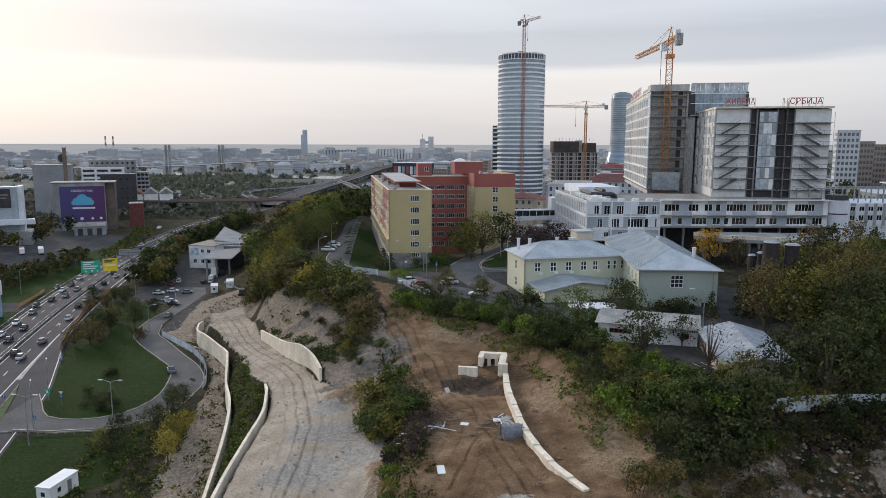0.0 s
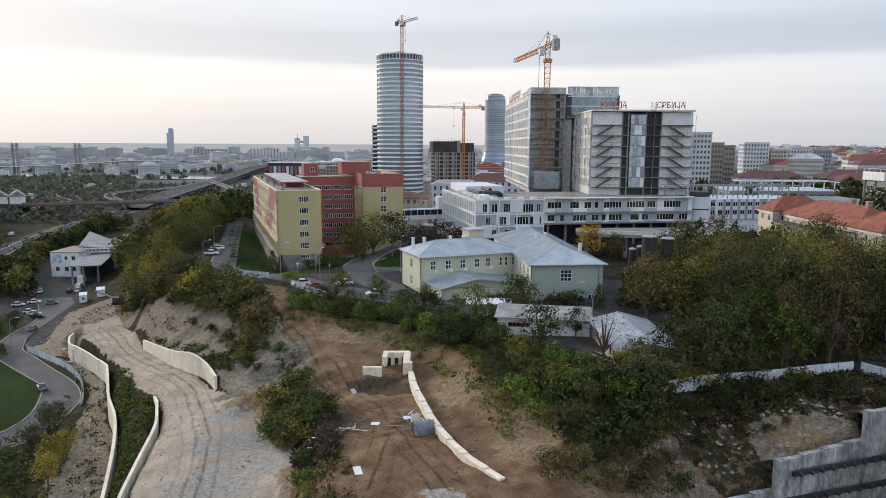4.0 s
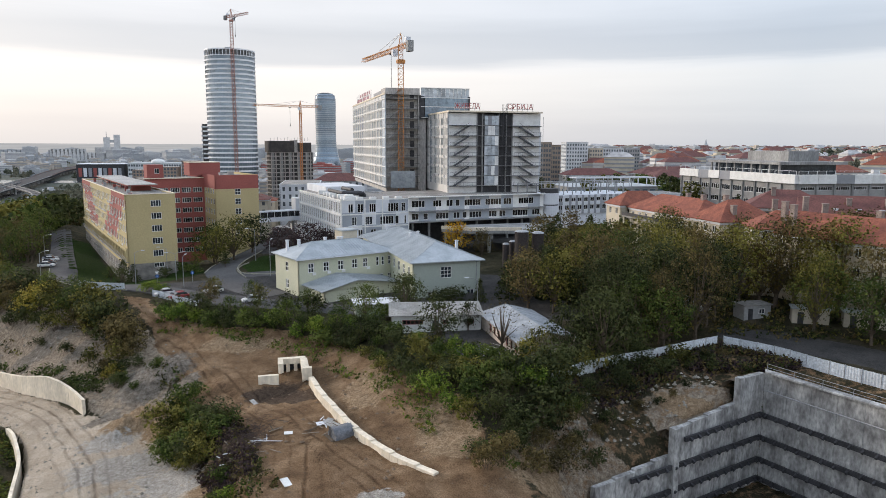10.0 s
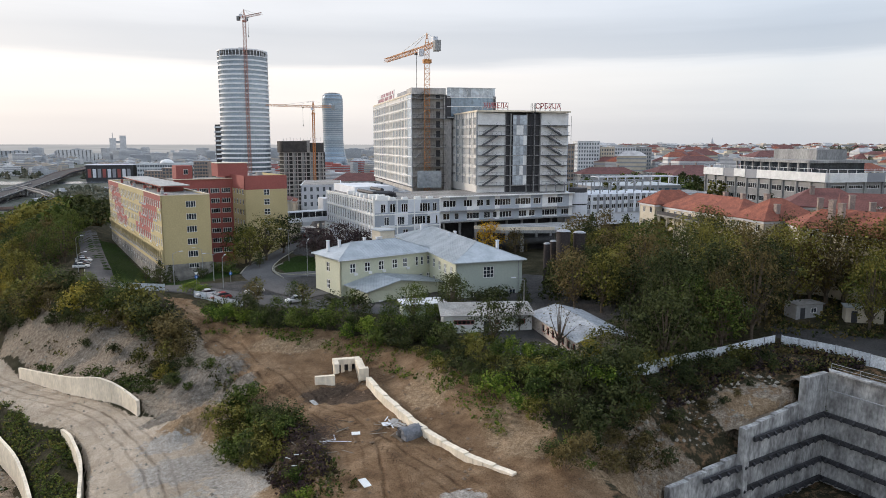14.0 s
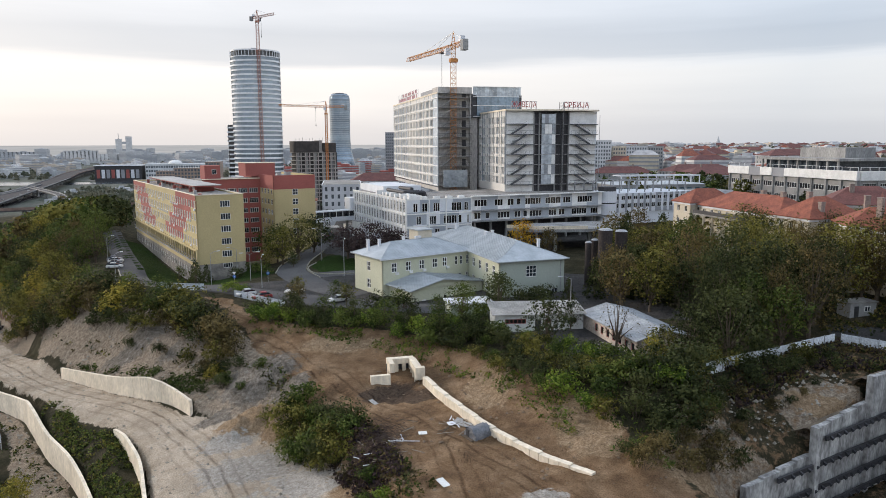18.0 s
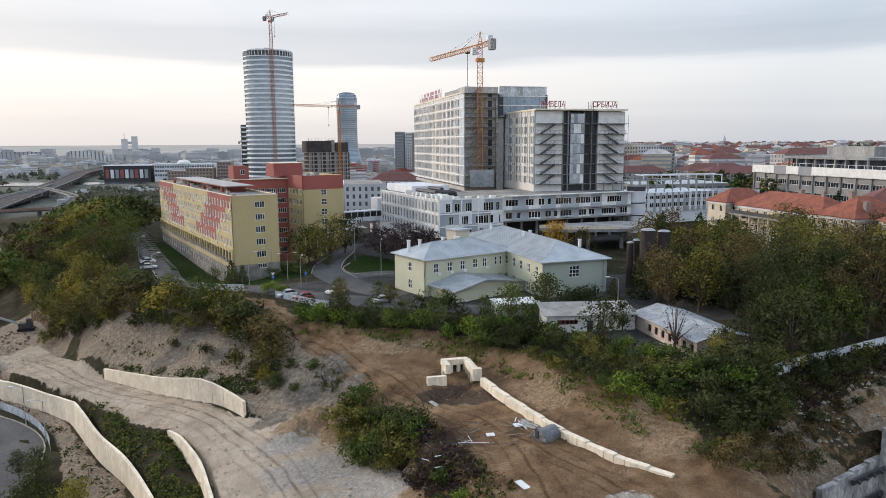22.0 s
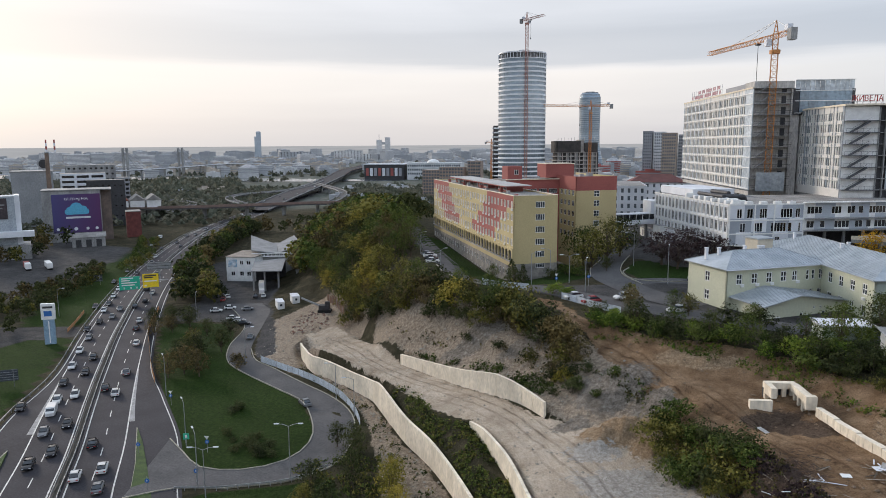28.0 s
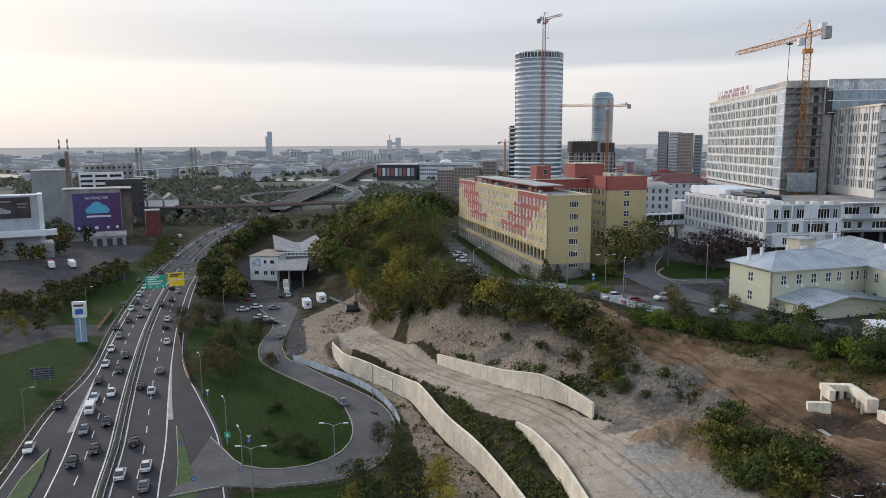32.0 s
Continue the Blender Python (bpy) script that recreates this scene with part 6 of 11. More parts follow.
v = [gb.verts.new(p) for p in ((0, 0, 27.6), (9, 0, 27.6), (4.5, 0, 28.95), (0, 0.25, 27.6), (9, 0.25, 27.6), (4.5, 0.25, 28.95))]
for f in ((0, 1, 2), (5, 4, 3), (0, 2, 5, 3), (1, 4, 5, 2)):
    gb.faces.new([v[i] for i in f])
part("gable", gb, PINKW, shed)
hut = thing("flat_roofed_hut", pose(3.6, 127.0, 0, 0, 0, 12), "small hut with a flat white roof behind the garage", "hut")
part("walls", boxed(0, 8, 0, 4.6, 24, 26.9), GREENW2, hut)
part("roof", boxed(-0.4, 8.4, -0.4, 5.0, 26.91, 27.15), WHITEP, hut, "flat white roof slab")
part("vent", boxed(3.4, 3.9, 2, 2.5, 27.15, 27.7), STEEL, hut)
DARKTANK = material("dark_steel_tank", (0.06, 0.05, 0.048), (0.04, 0.034, 0.032), 0.85, 0.3, 3, 0.05, spec=0.15)
for k, (x, y, z, r) in enumerate(((37.0, 147.6, 38.4, 1.5), (40.6, 148.4, 38.0, 1.3), (33.8, 149.4, 35.4, 0.7), (35.4, 150.6, 35.8, 0.7))):
    t = thing("silo", pose(x, y, 25.0), "tall dark steel silo behind the villa", "silo", "dark silos")
    part("body", tube(bmesh.new(), (0, 0, -0.6), (0, 0, z - 25), r, n=20), DARKTANK, t)
    part("cap", tube(bmesh.new(), (0, 0, z - 24.99), (0, 0, z - 24.7), r + 0.1, r * 0.7, n=20), STEEL, t)
# ---- long low wall with its square recess, tent, debris ----
lw = thing("block_wall", pose(0, 0, 0), "low stepped wall of pale concrete blocks on bare earth", "wall")
line = [(-0.6, 102.6), (1.6, 97.0), (4.4, 91.2), (8.4, 83.6), (13.4, 76.6), (18.6, 71.6)]
pts = resample(line, 27)
for k, (a, b) in enumerate(zip(pts, pts[1:])):
    d = (b - a).normalized()
    ang = math.degrees(math.atan2(d.y, d.x))
    l = (b - a).length
    z = 21.45 - 0.5 * k / 26 + 0.05 * ((k * 7) % 3 - 1)
    bm = boxed(0.02, l - 0.02, -0.42, 0.42, -1.3, 0)
    bmesh.ops.bevel(bm, geom=bm.edges[:], offset=0.035, segments=1, affect="EDGES")
    box(bm, l / 2 - 0.05, l / 2 + 0.05, -0.445, -0.42, -0.32, -0.08)
    ob = part("block", bm, CONCRETE, lw)
    ob.matrix_basis = pose(a.x, a.y, z, 0, 0, ang)
rec = thing("concrete_recess", pose(-7.0, 107.6, 0, 0, 0, 14), "square cast concrete recess with dark openings", "wall")
b = bmesh.new()
box(b, -2.9, 0.2, -3.2, -2.5, 19.2, 20.95)
part("low_block", b, CONCRETE, rec)
part("rear_beam", boxed(0.2, 4.6, 0, 1.0, 21.6, 22.5), CONCRETE, rec, "pale concrete head beam")
part("side_beam", boxed(3.7, 4.8, -4.6, -0.01, 21.5, 22.5), CONCRETE, rec)
part("end_block", boxed(3.7, 5.2, -5.5, -4.61, 20.6, 22.5), CONCRETE, rec)
part("front_return", boxed(0.2, 1.0, -2.4, -0.01, 21.0, 22.5), CONCRETE, rec)
# shade in the recess put into the wall colour
part("rear_wall", boxed(0.2, 4.6, 0.7, 1.0, 19.0, 21.6), DARK, rec, "rear wall painted dark as the shaded hollow behind the posts")
part("side_wall", boxed(4.5, 4.8, -4.6, 0.7, 19.0, 21.5), CONCRETE_GREY, rec)
for x in (0.25, 1.5, 2.7, 3.8):
    part("post", boxed(x, x + 0.55, 0.05, 0.6, 19.0, 21.6), CONCRETE, rec)
for y in (-1.4, -2.8, -4.2):
    part("post", boxed(3.8, 4.45, y, y + 0.5, 19.0, 21.5), CONCRETE, rec)

TARP = material("grey_tarpaulin", (0.17, 0.175, 0.19), (0.11, 0.115, 0.125), 0.6, 1.2, 5, 0.3)
tent = thing("tent", pose(6.6, 83.6, ground_z(6.6, 83.6) - 0.1, 0, 0, -58) @ Matrix.Scale(0.8, 4), "domed grey tarpaulin shelter beside the wall", "tent")
bm = bmesh.new()
rows = []
for i in range(11):
    y = -1.7 + 3.4 * i / 10
    row = []
    for k in range(13):
        a = math.pi * k / 12
        sag = 0.10 * math.sin(i * 2.1 + k * 1.7)
        row.append(bm.verts.new((math.cos(a) * (1.5 + sag), y + 0.12 * math.sin(k * 2.0), max(math.sin(a), 0) ** 0.7 * (1.75 + sag + 0.12 * math.sin(i)))))
    rows.append(row)
for r0, r1 in zip(rows, rows[1:]):
    for k in range(12):
        bm.faces.new((r0[k], r0[k + 1], r1[k + 1], r1[k])).smooth = True
bm.faces.new(rows[0]), bm.faces.new(rows[-1][::-1])
part("cover", bm, TARP, tent)
part("pallet", boxed(-1.5, 1.5, -2.4, -1.9, 0.05, 0.25), BARK, tent, "rough timber at the mouth")
# dark panel painted as the shaded mouth of the tent
part("flap", boxed(-0.9, -0.1, -1.82, -1.72, 0.1, 1.35), DARK, tent)
WOOD = material("weathered_timber", (0.30, 0.25, 0.19), (0.18, 0.15, 0.12), 0.9, 1.5, 8, 0.2)
rng = random.Random(77)


def laid(name, x, y, dims, mat, label, cat, rz, tilt=0.0, group="site debris"):
    z = ground_z(x, y)
    t = thing(name, pose(x, y, z + 0.1, tilt, 0, rz), label, cat, group)
    bm = boxed(*dims)
    bmesh.ops.bevel(bm, geom=bm.edges[:], offset=0.015, segments=1, affect="EDGES")
    part("sheet", bm, mat, t)
    return t


for x, y, a, b, rz, mt in ((3.4, 87.6, 0.7, 0.5, 20, WHITEP), (5.0, 87.0, 0.9, 0.6, -40, CONCRETE_GREY), (-0.5, 85.1, 0.55, 0.4, 10, WHITE), (2.1, 71.4, 0.45, 0.9, 30, WHITE), (4.2, 88.4, 0.8, 0.5, 70, CONCRETE_GREY), (-7.4, 96.0, 0.35, 1.9, 35, CONCRETE_GREY)):
    laid("panel", x, y, (-a, a, -b, b, 0, 0.08), mt, "loose pale panel lying on the dirt", "panel", rz, 4)
for k in range(46):
    if k < 30:
        x, y = rng.gauss(-5.2, 1.8), rng.gauss(84, 3.2)
    else:
        x, y = rng.gauss(4.2, 1.4), rng.gauss(86.6, 1.4)
    l = rng.uniform(0.5, 1.6)
    laid("plank", x, y, (-l, l, -0.07, 0.07, 0, 0.06), rng.choice((WOOD, BARK, WOOD, WHITEP)), "loose weathered board on the dirt", "board", rng.uniform(0, 180), rng.uniform(-8, 8))
brush = bmesh.new()
rr = random.Random(9)
for k in range(900):
    x, y = rr.gauss(-6.2, 1.7), rr.gauss(83, 3.6)
    z = ground_z(x, y) + abs(rr.gauss(0.2, 0.3))
    a, e = rr.uniform(0, math.tau), rr.uniform(-0.2, 0.6)
    l = rr.uniform(0.4, 1.5)
    tube(brush, (x, y, z), (x + math.cos(a) * l, y + math.sin(a) * l, z + e * l), 0.025, 0.01, 3)
tagged(part("brushwood", brush, material("dead_twigs", (0.085, 0.055, 0.045), (0.05, 0.035, 0.03), 0.95, 2, 8, 0)), "heap of dead cut branches on the scarp", "brushwood", kind="stuff")
ROCK = material("rubble_stone", (0.36, 0.33, 0.28), (0.22, 0.20, 0.165), 0.95, 0.8, 5, 0.3)


def rubble(name, polys, count, s0, s1, label, seed, mat=None):
    rg = random.Random(seed)
    bm = bmesh.new()
    for poly in polys:
        xs, ys = [p[0] for p in poly], [p[1] for p in poly]
        made = 0
        while made < count:
            x, y = rg.uniform(min(xs), max(xs)), rg.uniform(min(ys), max(ys))
            if not inside(poly, np.array([[x]]), np.array([[y]]))[0, 0]:
                continue
            made += 1
            s = s0 + (s1 - s0) * rg.random() ** 4
            c = Vector((x, y, ground_z(x, y) + s * 0.2))
            v = [bm.verts.new(c + Vector((dx * s * rg.uniform(0.6, 1.2), dy * s * rg.uniform(0.6, 1.2), dz * s * rg.uniform(0.4, 0.9)))) for dx, dy, dz in ((1, 0, 0), (0, 1, 0), (-1, 0, 0), (0, -1, 0), (0, 0, 1), (0, 0, -1))]
            for a, b_, c_ in ((0, 1, 4), (1, 2, 4), (2, 3, 4), (3, 0, 4), (1, 0, 5), (2, 1, 5), (3, 2, 5), (0, 3, 5)):
                bm.faces.new((v[a], v[b_], v[c_]))
    return tagged(part(name, bm, mat or ROCK), label, "rubble", kind="stuff")


rubble("gravel_stones", [GRAVEL_AREA], 1500, 0.05, 0.32, "loose stones on the gravel road", 1)
rubble("earth_clods", [DIRT_AREA, SCARP_AREA], 1300, 0.05, 0.34, "clods and stones on the bare dirt", 2, material("clods", (0.22, 0.16, 0.11), (0.15, 0.105, 0.07), 0.95, 0.8, 5, 0.2))
rubble("bank_rubble", [BANK_AREA, YARD_AREA, STRIP_AREA], 900, 0.06, 0.45, "broken stone on the banks", 3)
rubble("pit_rubble", [[(30, 76), (40, 80), (52, 88), (60, 94), (52, 95), (38, 87)], [(50, 66), (62, 78), (64, 72)]], 500, 0.06, 0.5, "rubble on the slope above the pit", 4)


# ---- fences ----
HOARD = material("white_hoarding", (0.62, 0.66, 0.70), (0.48, 0.52, 0.56), 0.6, 0.4, 4, 0.05, vary=0.12)


def panel_fence(name, line, step, height, mat, label, sink=0.1, base=None):
    f = thing(name, pose(0, 0, 0), label, "fence")
    pts = dense([(x, y, 0) for x, y in line], step)
    for a, b in zip(pts, pts[1:]):
        l = (b - a).length
        ang = math.degrees(math.atan2(b.y - a.y, b.x - a.x))
        za = ground_z(a.x, a.y) if base is None else base
        zb = ground_z(b.x, b.y) if base is None else base
        bm = bmesh.new()
        z = min(za, zb)
        n = max(4, int(l / 0.1))
        rib = [[bm.verts.new((0.04 + (l - 0.08) * k / n, y + (0.035 if k % 4 in (1, 2) else -0.005), zz)) for y, zz in ((-0.01, 0.1), (-0.01, height), (0.01, height), (0.01, 0.1))] for k in range(n + 1)]
        for r0, r1 in zip(rib, rib[1:]):
            for q in range(4):
                bm.faces.new((r0[q], r1[q], r1[(q + 1) % 4], r0[(q + 1) % 4]))
        bm.faces.new(rib[0]), bm.faces.new(rib[-1][::-1])
        ob = part("panel", bm, mat, f)
        ob.matrix_basis = pose(a.x, a.y, z - sink, 0, 0, ang)
        ob = part("post", boxed(-0.04, 0.04, -0.06, 0.06, -0.4, height + 0.1), STEEL, f)
        ob.matrix_basis = pose(a.x, a.y, z - sink, 0, 0, ang)
    return f


panel_fence("hoarding_fence", [(33.5, 86), (40, 90.8), (47, 94.4), (54.8, 98.8), (61.8, 102.6)], 2.4, 1.95, HOARD, "white sheet hoarding along the pit edge")
panel_fence("hoarding_fence", [(62.6, 102.4), (67.8, 96.9), (72.0, 90), (80, 77), (92, 57)], 2.4, 1.95, HOARD, "white sheet hoarding along the pit edge")
panel_fence("site_fence", [(-123, 152.6), (-113.7, 148.0), (-105, 143.8), (-96.7, 138.8), (-88.6, 132.6), (-82.0, 125.6), (-78.6, 120.5)], 2.2, 1.8, HOARD, "grey-white sheet fence beside the slip road")
panel_fence("site_fence", [(-64, 158.4), (-58, 155.8), (-52, 155.2)], 2.0, 1.7, HOARD, "pale sheet fence on the brow")
panel_fence("site_fence", [(-43.5, 149.6), (-40, 147.4), (-35.6, 143.6), (-30, 139.6)], 2.0, 1.6, HOARD, "pale sheet fence by the parked cars")

# ---- anchored concrete walls of the pit ----
PITC = material("pit_concrete", (0.46, 0.455, 0.44), (0.20, 0.195, 0.19), 0.9, 0.55, 2.6, 0.2, stretch=(1, 1, 0.5), detail=0.7)
pit = thing("pit_wall", pose(0, 0, 0), "stepped anchored concrete wall of an excavation with dark steel walers", "wall", kind="structure")


def pit_run(a, b, top_a, top_b, bottom, thick, seg, inward):
    """Cast bays between two plan points; inward: unit vector to the pit."""
    a, b, inward = Vector((*a, 0)), Vector((*b, 0)), Vector((*inward, 0)).normalized()
    n = max(1, int((b - a).length / seg))
    for k in range(n):
        p, q = a.lerp(b, k / n), a.lerp(b, (k + 1) / n)
        d = (q - p).normalized() * 0.02
        t = top_a + (top_b - top_a) * (k + 0.5) / n
        o = -inward * thick
        w = [(p + d), (q - d), (q - d + o), (p + d + o)]
        bm = prism(bmesh.new(), [(v.x, v.y) for v in w], bottom, t)
        bmesh.ops.recalc_face_normals(bm, faces=bm.faces)
        part("bay", bm, PITC, pit)


def waler(a, b, z, inward):
    a, b, i = Vector((*a, z)), Vector((*b, z)), Vector((*inward, 0)).normalized()
    bm = beam(bmesh.new(), a + i * 0.22, b + i * 0.22, 0.3, 0.62)
    n = int((b - a).length / 1.6)
    for k in range(n):
        p = a.lerp(b, (k + 0.5) / n)
        beam(bm, p + i * 0.3 + Vector((0, 0, 0.1)), p + i * 0.75 - Vector((0, 0, 0.15)), 0.28, 0.34)
    part("waler", bm, DARK, pit, "dark steel waler with anchor heads")


FILL = material("backfill_earth", (0.20, 0.155, 0.11), (0.11, 0.085, 0.06), 0.95, 0.5, 4, 0.4)


def backfill(a, b, top_a, top_b, inward):
    """Earth filled in behind the wall, up to just under its top."""
    a, b, i = Vector((*a, 0)), Vector((*b, 0)), Vector((*inward, 0)).normalized()
    bm, rows = bmesh.new(), []
    for k in range(9):
        q = a.lerp(b, k / 8)
        z = top_a + (top_b - top_a) * k / 8 - 0.45 + 0.1 * math.sin(k * 2.3)
        rows.append([bm.verts.new(v) for v in ((q - i * 0.5) + Vector((0, 0, z)), (q - i * 1.4) + Vector((0, 0, z + 0.15)), (q - i * 2.6) + Vector((0, 0, z - 0.6)), (q - i * 2.6) + Vector((0, 0, z - 3)), (q - i * 0.5) + Vector((0, 0, z - 3)))])
    for r0, r1 in zip(rows, rows[1:]):
        for k in range(5):
            bm.faces.new((r0[k], r0[(k + 1) % 5], r1[(k + 1) % 5], r1[k]))
    bmesh.ops.recalc_face_normals(bm, faces=bm.faces)
    part("backfill", bm, FILL, pit, "brown earth filled in behind the wall")


IN1 = (0.62, -0.78)
IN2 = (-0.86, -0.51)
pit_run((37.2, 75.6), (48.7, 82.8), 16.9, 17.9, 8, 0.7, 3.0, IN1)
pit_run((48.7, 82.2), (59.6, 89.6), 21.4, 22.2, 8, 0.7, 3.0, IN1)
pit_run((59.6, 89.2), (64.2, 91.9), 25.5, 25.7, 8, 0.8, 3.0, IN1)
pit_run((64.2, 91.9), (88.5, 51), 25.7, 25.7, 8, 0.8, 3.2, IN2)
backfill((37.2, 75.6), (48.7, 82.8), 16.9, 17.9, IN1)
backfill((48.7, 82.2), (59.6, 89.6), 21.4, 22.2, IN1)
backfill((59.6, 89.2), (64.6, 92.1), 25.5, 25.7, IN1)
backfill((64.2, 91.9), (88.5, 51), 25.7, 25.7, IN2)
for z in (19.9, 16.6, 13.4, 10.6):
    if z < 17:
        waler((42, 78.3), (63.6, 91.4), z, IN1)
    else:
        waler((50, 82.9), (63.6, 91.4), z, IN1)
    waler((63.9, 91.2), (88, 50.6), z, IN2)
part("cap_beam", prism(bmesh.new(), [(64.0, 91.4), (88.0, 50.6), (89.2, 51.2), (64.6, 92.7)], 25.71, 25.95), PITC, pit)
part("pipe", tube(bmesh.new(), (63.6, 90.6, 23.6), (88, 49.8, 23.4), 0.09, n=7), STEEL, pit)
rl = bmesh.new()
for k in range(13):
    p = Vector((64.4, 91.7, 25.95)).lerp(Vector((88.3, 51.4, 25.95)), k / 12)
    tube(rl, p, p + Vector((0, 0, 1.0)), 0.035, n=5)
for z in (26.45, 26.95):
    tube(rl, (64.4, 91.7, z), (88.3, 51.4, z), 0.035, n=5)
part("handrail", rl, STEEL, pit, "thin steel handrail on the pit edge")
part("buttress", boxed(-0.5, 0.5, -0.5, 0.5, 8, 21.7), PITC, pit).matrix_basis = pose(48.6, 82.2, 0, 0, 0, 33)
part("buttress", boxed(-0.45, 0.45, -0.45, 0.45, 8, 25.8), PITC, pit).matrix_basis = pose(59.6, 89.4, 0, 0, 0, 33)

# ---- motorway: markings, barrier, lamps, signs, vehicles ----
MARKS = thing("lane_markings", pose(0, 0, 0), "white painted lane lines and dashes on the motorway", "road marking", kind="structure")


def strip(bm, line, d, w, lift, n, a=0.0, b=1.0):
    L, R = resample(offset(line, d - w / 2 if not isinstance(d, list) else [q - w / 2 for q in d]), n), resample(offset(line, d + w / 2 if not isinstance(d, list) else [q + w / 2 for q in d]), n)
    k0, k1 = int(a * (n - 1)), int(b * (n - 1))
    rows = [[bm.verts.new((p.x, p.y, ground_z(p.x, p.y) + lift)) for p in pq] for pq in list(zip(L, R))[k0:k1 + 1]]
    for r0, r1 in zip(rows, rows[1:]):
        bm.faces.new((r0[0], r0[1], r1[1], r1[0]))


for d in (1.3, 8.8, -1.3, -8.8):
    bm = bmesh.new()
    strip(bm, MEDIAN, d, 0.26, 0.085, 220)
    part("edge_line", bm, PAINT, MARKS)
for d in (5.0, -5.0):
    bm = bmesh.new()
    pts = resample(offset(MEDIAN, d), 1100)
    for k in range(0, 600, 11):
        for p, q in zip(pts[k:k + 4], pts[k + 1:k + 5]):
            s = (q - p).normalized().cross(Vector((0, 0, 1))) * 0.1
            bm.faces.new([bm.verts.new((v.x, v.y, ground_z(v.x, v.y) + 0.085)) for v in (p - s, p + s, q + s, q - s)])
    tagged(part("dash", bm, PAINT, MARKS), kind="stuff")
bm = bmesh.new()
strip(bm, MEDIAN, [w - 0.7 for w in W_R], 0.22, 0.085, 220)
strip(bm, MEDIAN, [w + 0.7 for w in W_L], 0.22, 0.085, 220)
part("outer_line", bm, PAINT, MARKS)
for side in (1, -1):
    bm = bmesh.new()
    pts = resample(offset(MEDIAN[3:7], [side * v for v in (11.6, 10.6, 9.6, 9.0)]), 20)
    ref = resample(offset(MEDIAN[3:7], side * 8.8), 20)
    for k in range(8, 18):
        a, b, c, d = ref[k], pts[k], pts[k + 1], ref[k + 1]
        bm.faces.new([bm.verts.new((v.x, v.y, ground_z(v.x, v.y) + 0.083)) for v in (a, b, c, d)])
    part("gore_paint", bm, material("worn_paint", (0.30, 0.30, 0.30), (0.2, 0.2, 0.2), 0.8, 0.6, 5, 0), MARKS, "worn white gore area")
bar = thing("median_barrier", pose(0, 0, 0), "dark central reserve with twin steel guard rails", "barrier", kind="structure")
bm = bmesh.new()
c = resample(MEDIAN, 170)
prof = ((-0.55, 0.0), (-0.5, 0.22), (-0.2, 0.3), (0.2, 0.3), (0.5, 0.22), (0.55, 0.0))
rows = []
for k, p in enumerate(c):
    q = c[min(k + 1, 169)] - c[max(k - 1, 0)]
    s = q.normalized().cross(Vector((0, 0, 1)))
    rows.append([bm.verts.new((p.x + s.x * u, p.y + s.y * u, ground_z(p.x, p.y) + 0.05 + z + 0.05 * math.sin(k * 3.1 + u * 9))) for u, z in prof])
for r0, r1 in zip(rows, rows[1:]):
    for i in range(5):
        bm.faces.new((r0[i], r0[i + 1], r1[i + 1], r1[i]))
part("reserve", bm, material("dirty_reserve", (0.06, 0.055, 0.045), (0.035, 0.035, 0.03), 0.95, 0.6, 4, 0.3), bar, "dirty planted central strip")


def guard_rail(parent, line, n, posts=True):
    bm = bmesh.new()
    pts = resample(line, n)
    for p, q in zip(pts, pts[1:]):
        a, b = Vector((p.x, p.y, ground_z(p.x, p.y) + 0.72)), Vector((q.x, q.y, ground_z(q.x, q.y) + 0.72))
        beam(bm, a, b, 0.07, 0.3)
    part("rail", bm, STEEL, parent, "corrugated steel rail")
    bm = bmesh.new()
    for p in pts:
        box(bm, p.x - 0.05, p.x + 0.05, p.y - 0.05, p.y + 0.05, ground_z(p.x, p.y) - 0.1, ground_z(p.x, p.y) + 0.7)
    tagged(part("posts", bm, STEEL, parent), kind="stuff")


guard_rail(bar, offset(MEDIAN, 0.55), 150)
guard_rail(bar, offset(MEDIAN, -0.55), 150)
gr = thing("guard_rail", pose(0, 0, 0), "grey steel guard rail at the motorway edge", "guard rail")
guard_rail(gr, offset(MEDIAN, [w - 0.5 for w in W_L])[2:12], 90)
gr2 = thing("guard_rail", pose(0, 0, 0), "grey steel guard rail round the slip road", "guard rail")
guard_rail(gr2, [(-76.5, 103), (-80.5, 96.6), (-90.4, 91.4), (-97.6, 88.8)], 16)
ORANGE = material("orange_hoarding", (0.50, 0.24, 0.07), (0.36, 0.16, 0.05), 0.7, 0.5, 3, 0.05)
panel_fence("orange_fence", [(-139, 131.5), (-150, 142.5), (-163, 156.5), (-178, 173), (-196, 198)], 3.0, 1.7, ORANGE, "orange-brown sheet fence along the motorway verge")
KERB = material("kerb_stone", (0.34, 0.32, 0.25), (0.22, 0.21, 0.18), 0.9, 0.8, 5, 0.2)
kerb = thing("kerb", pose(0, 0, 0), "pale concrete kerb round the lawn", "kerb", kind="structure")
for ln in (LOOP_IN, LOOP_OUT[3:]):
    p = resample(ln, 46)
    for a, b in zip(p, p[1:]):
        bm = beam(bmesh.new(), (a.x, a.y, ground_z(a.x, a.y) + 0.1), (b.x, b.y, ground_z(b.x, b.y) + 0.1), 0.22, 0.3)
        part("kerb_stone", bm, KERB, kerb)
isl = thing("traffic_island", pose(0, 0, 0), "narrow grass island between the lanes with a kerb", "traffic island", kind="structure")
IP = [(-123, 108.2), (-111.2, 94.8), (-102.6, 84), (-94, 73), (-90.5, 75), (-99.2, 85.4), (-109.4, 95.6), (-117, 103)]
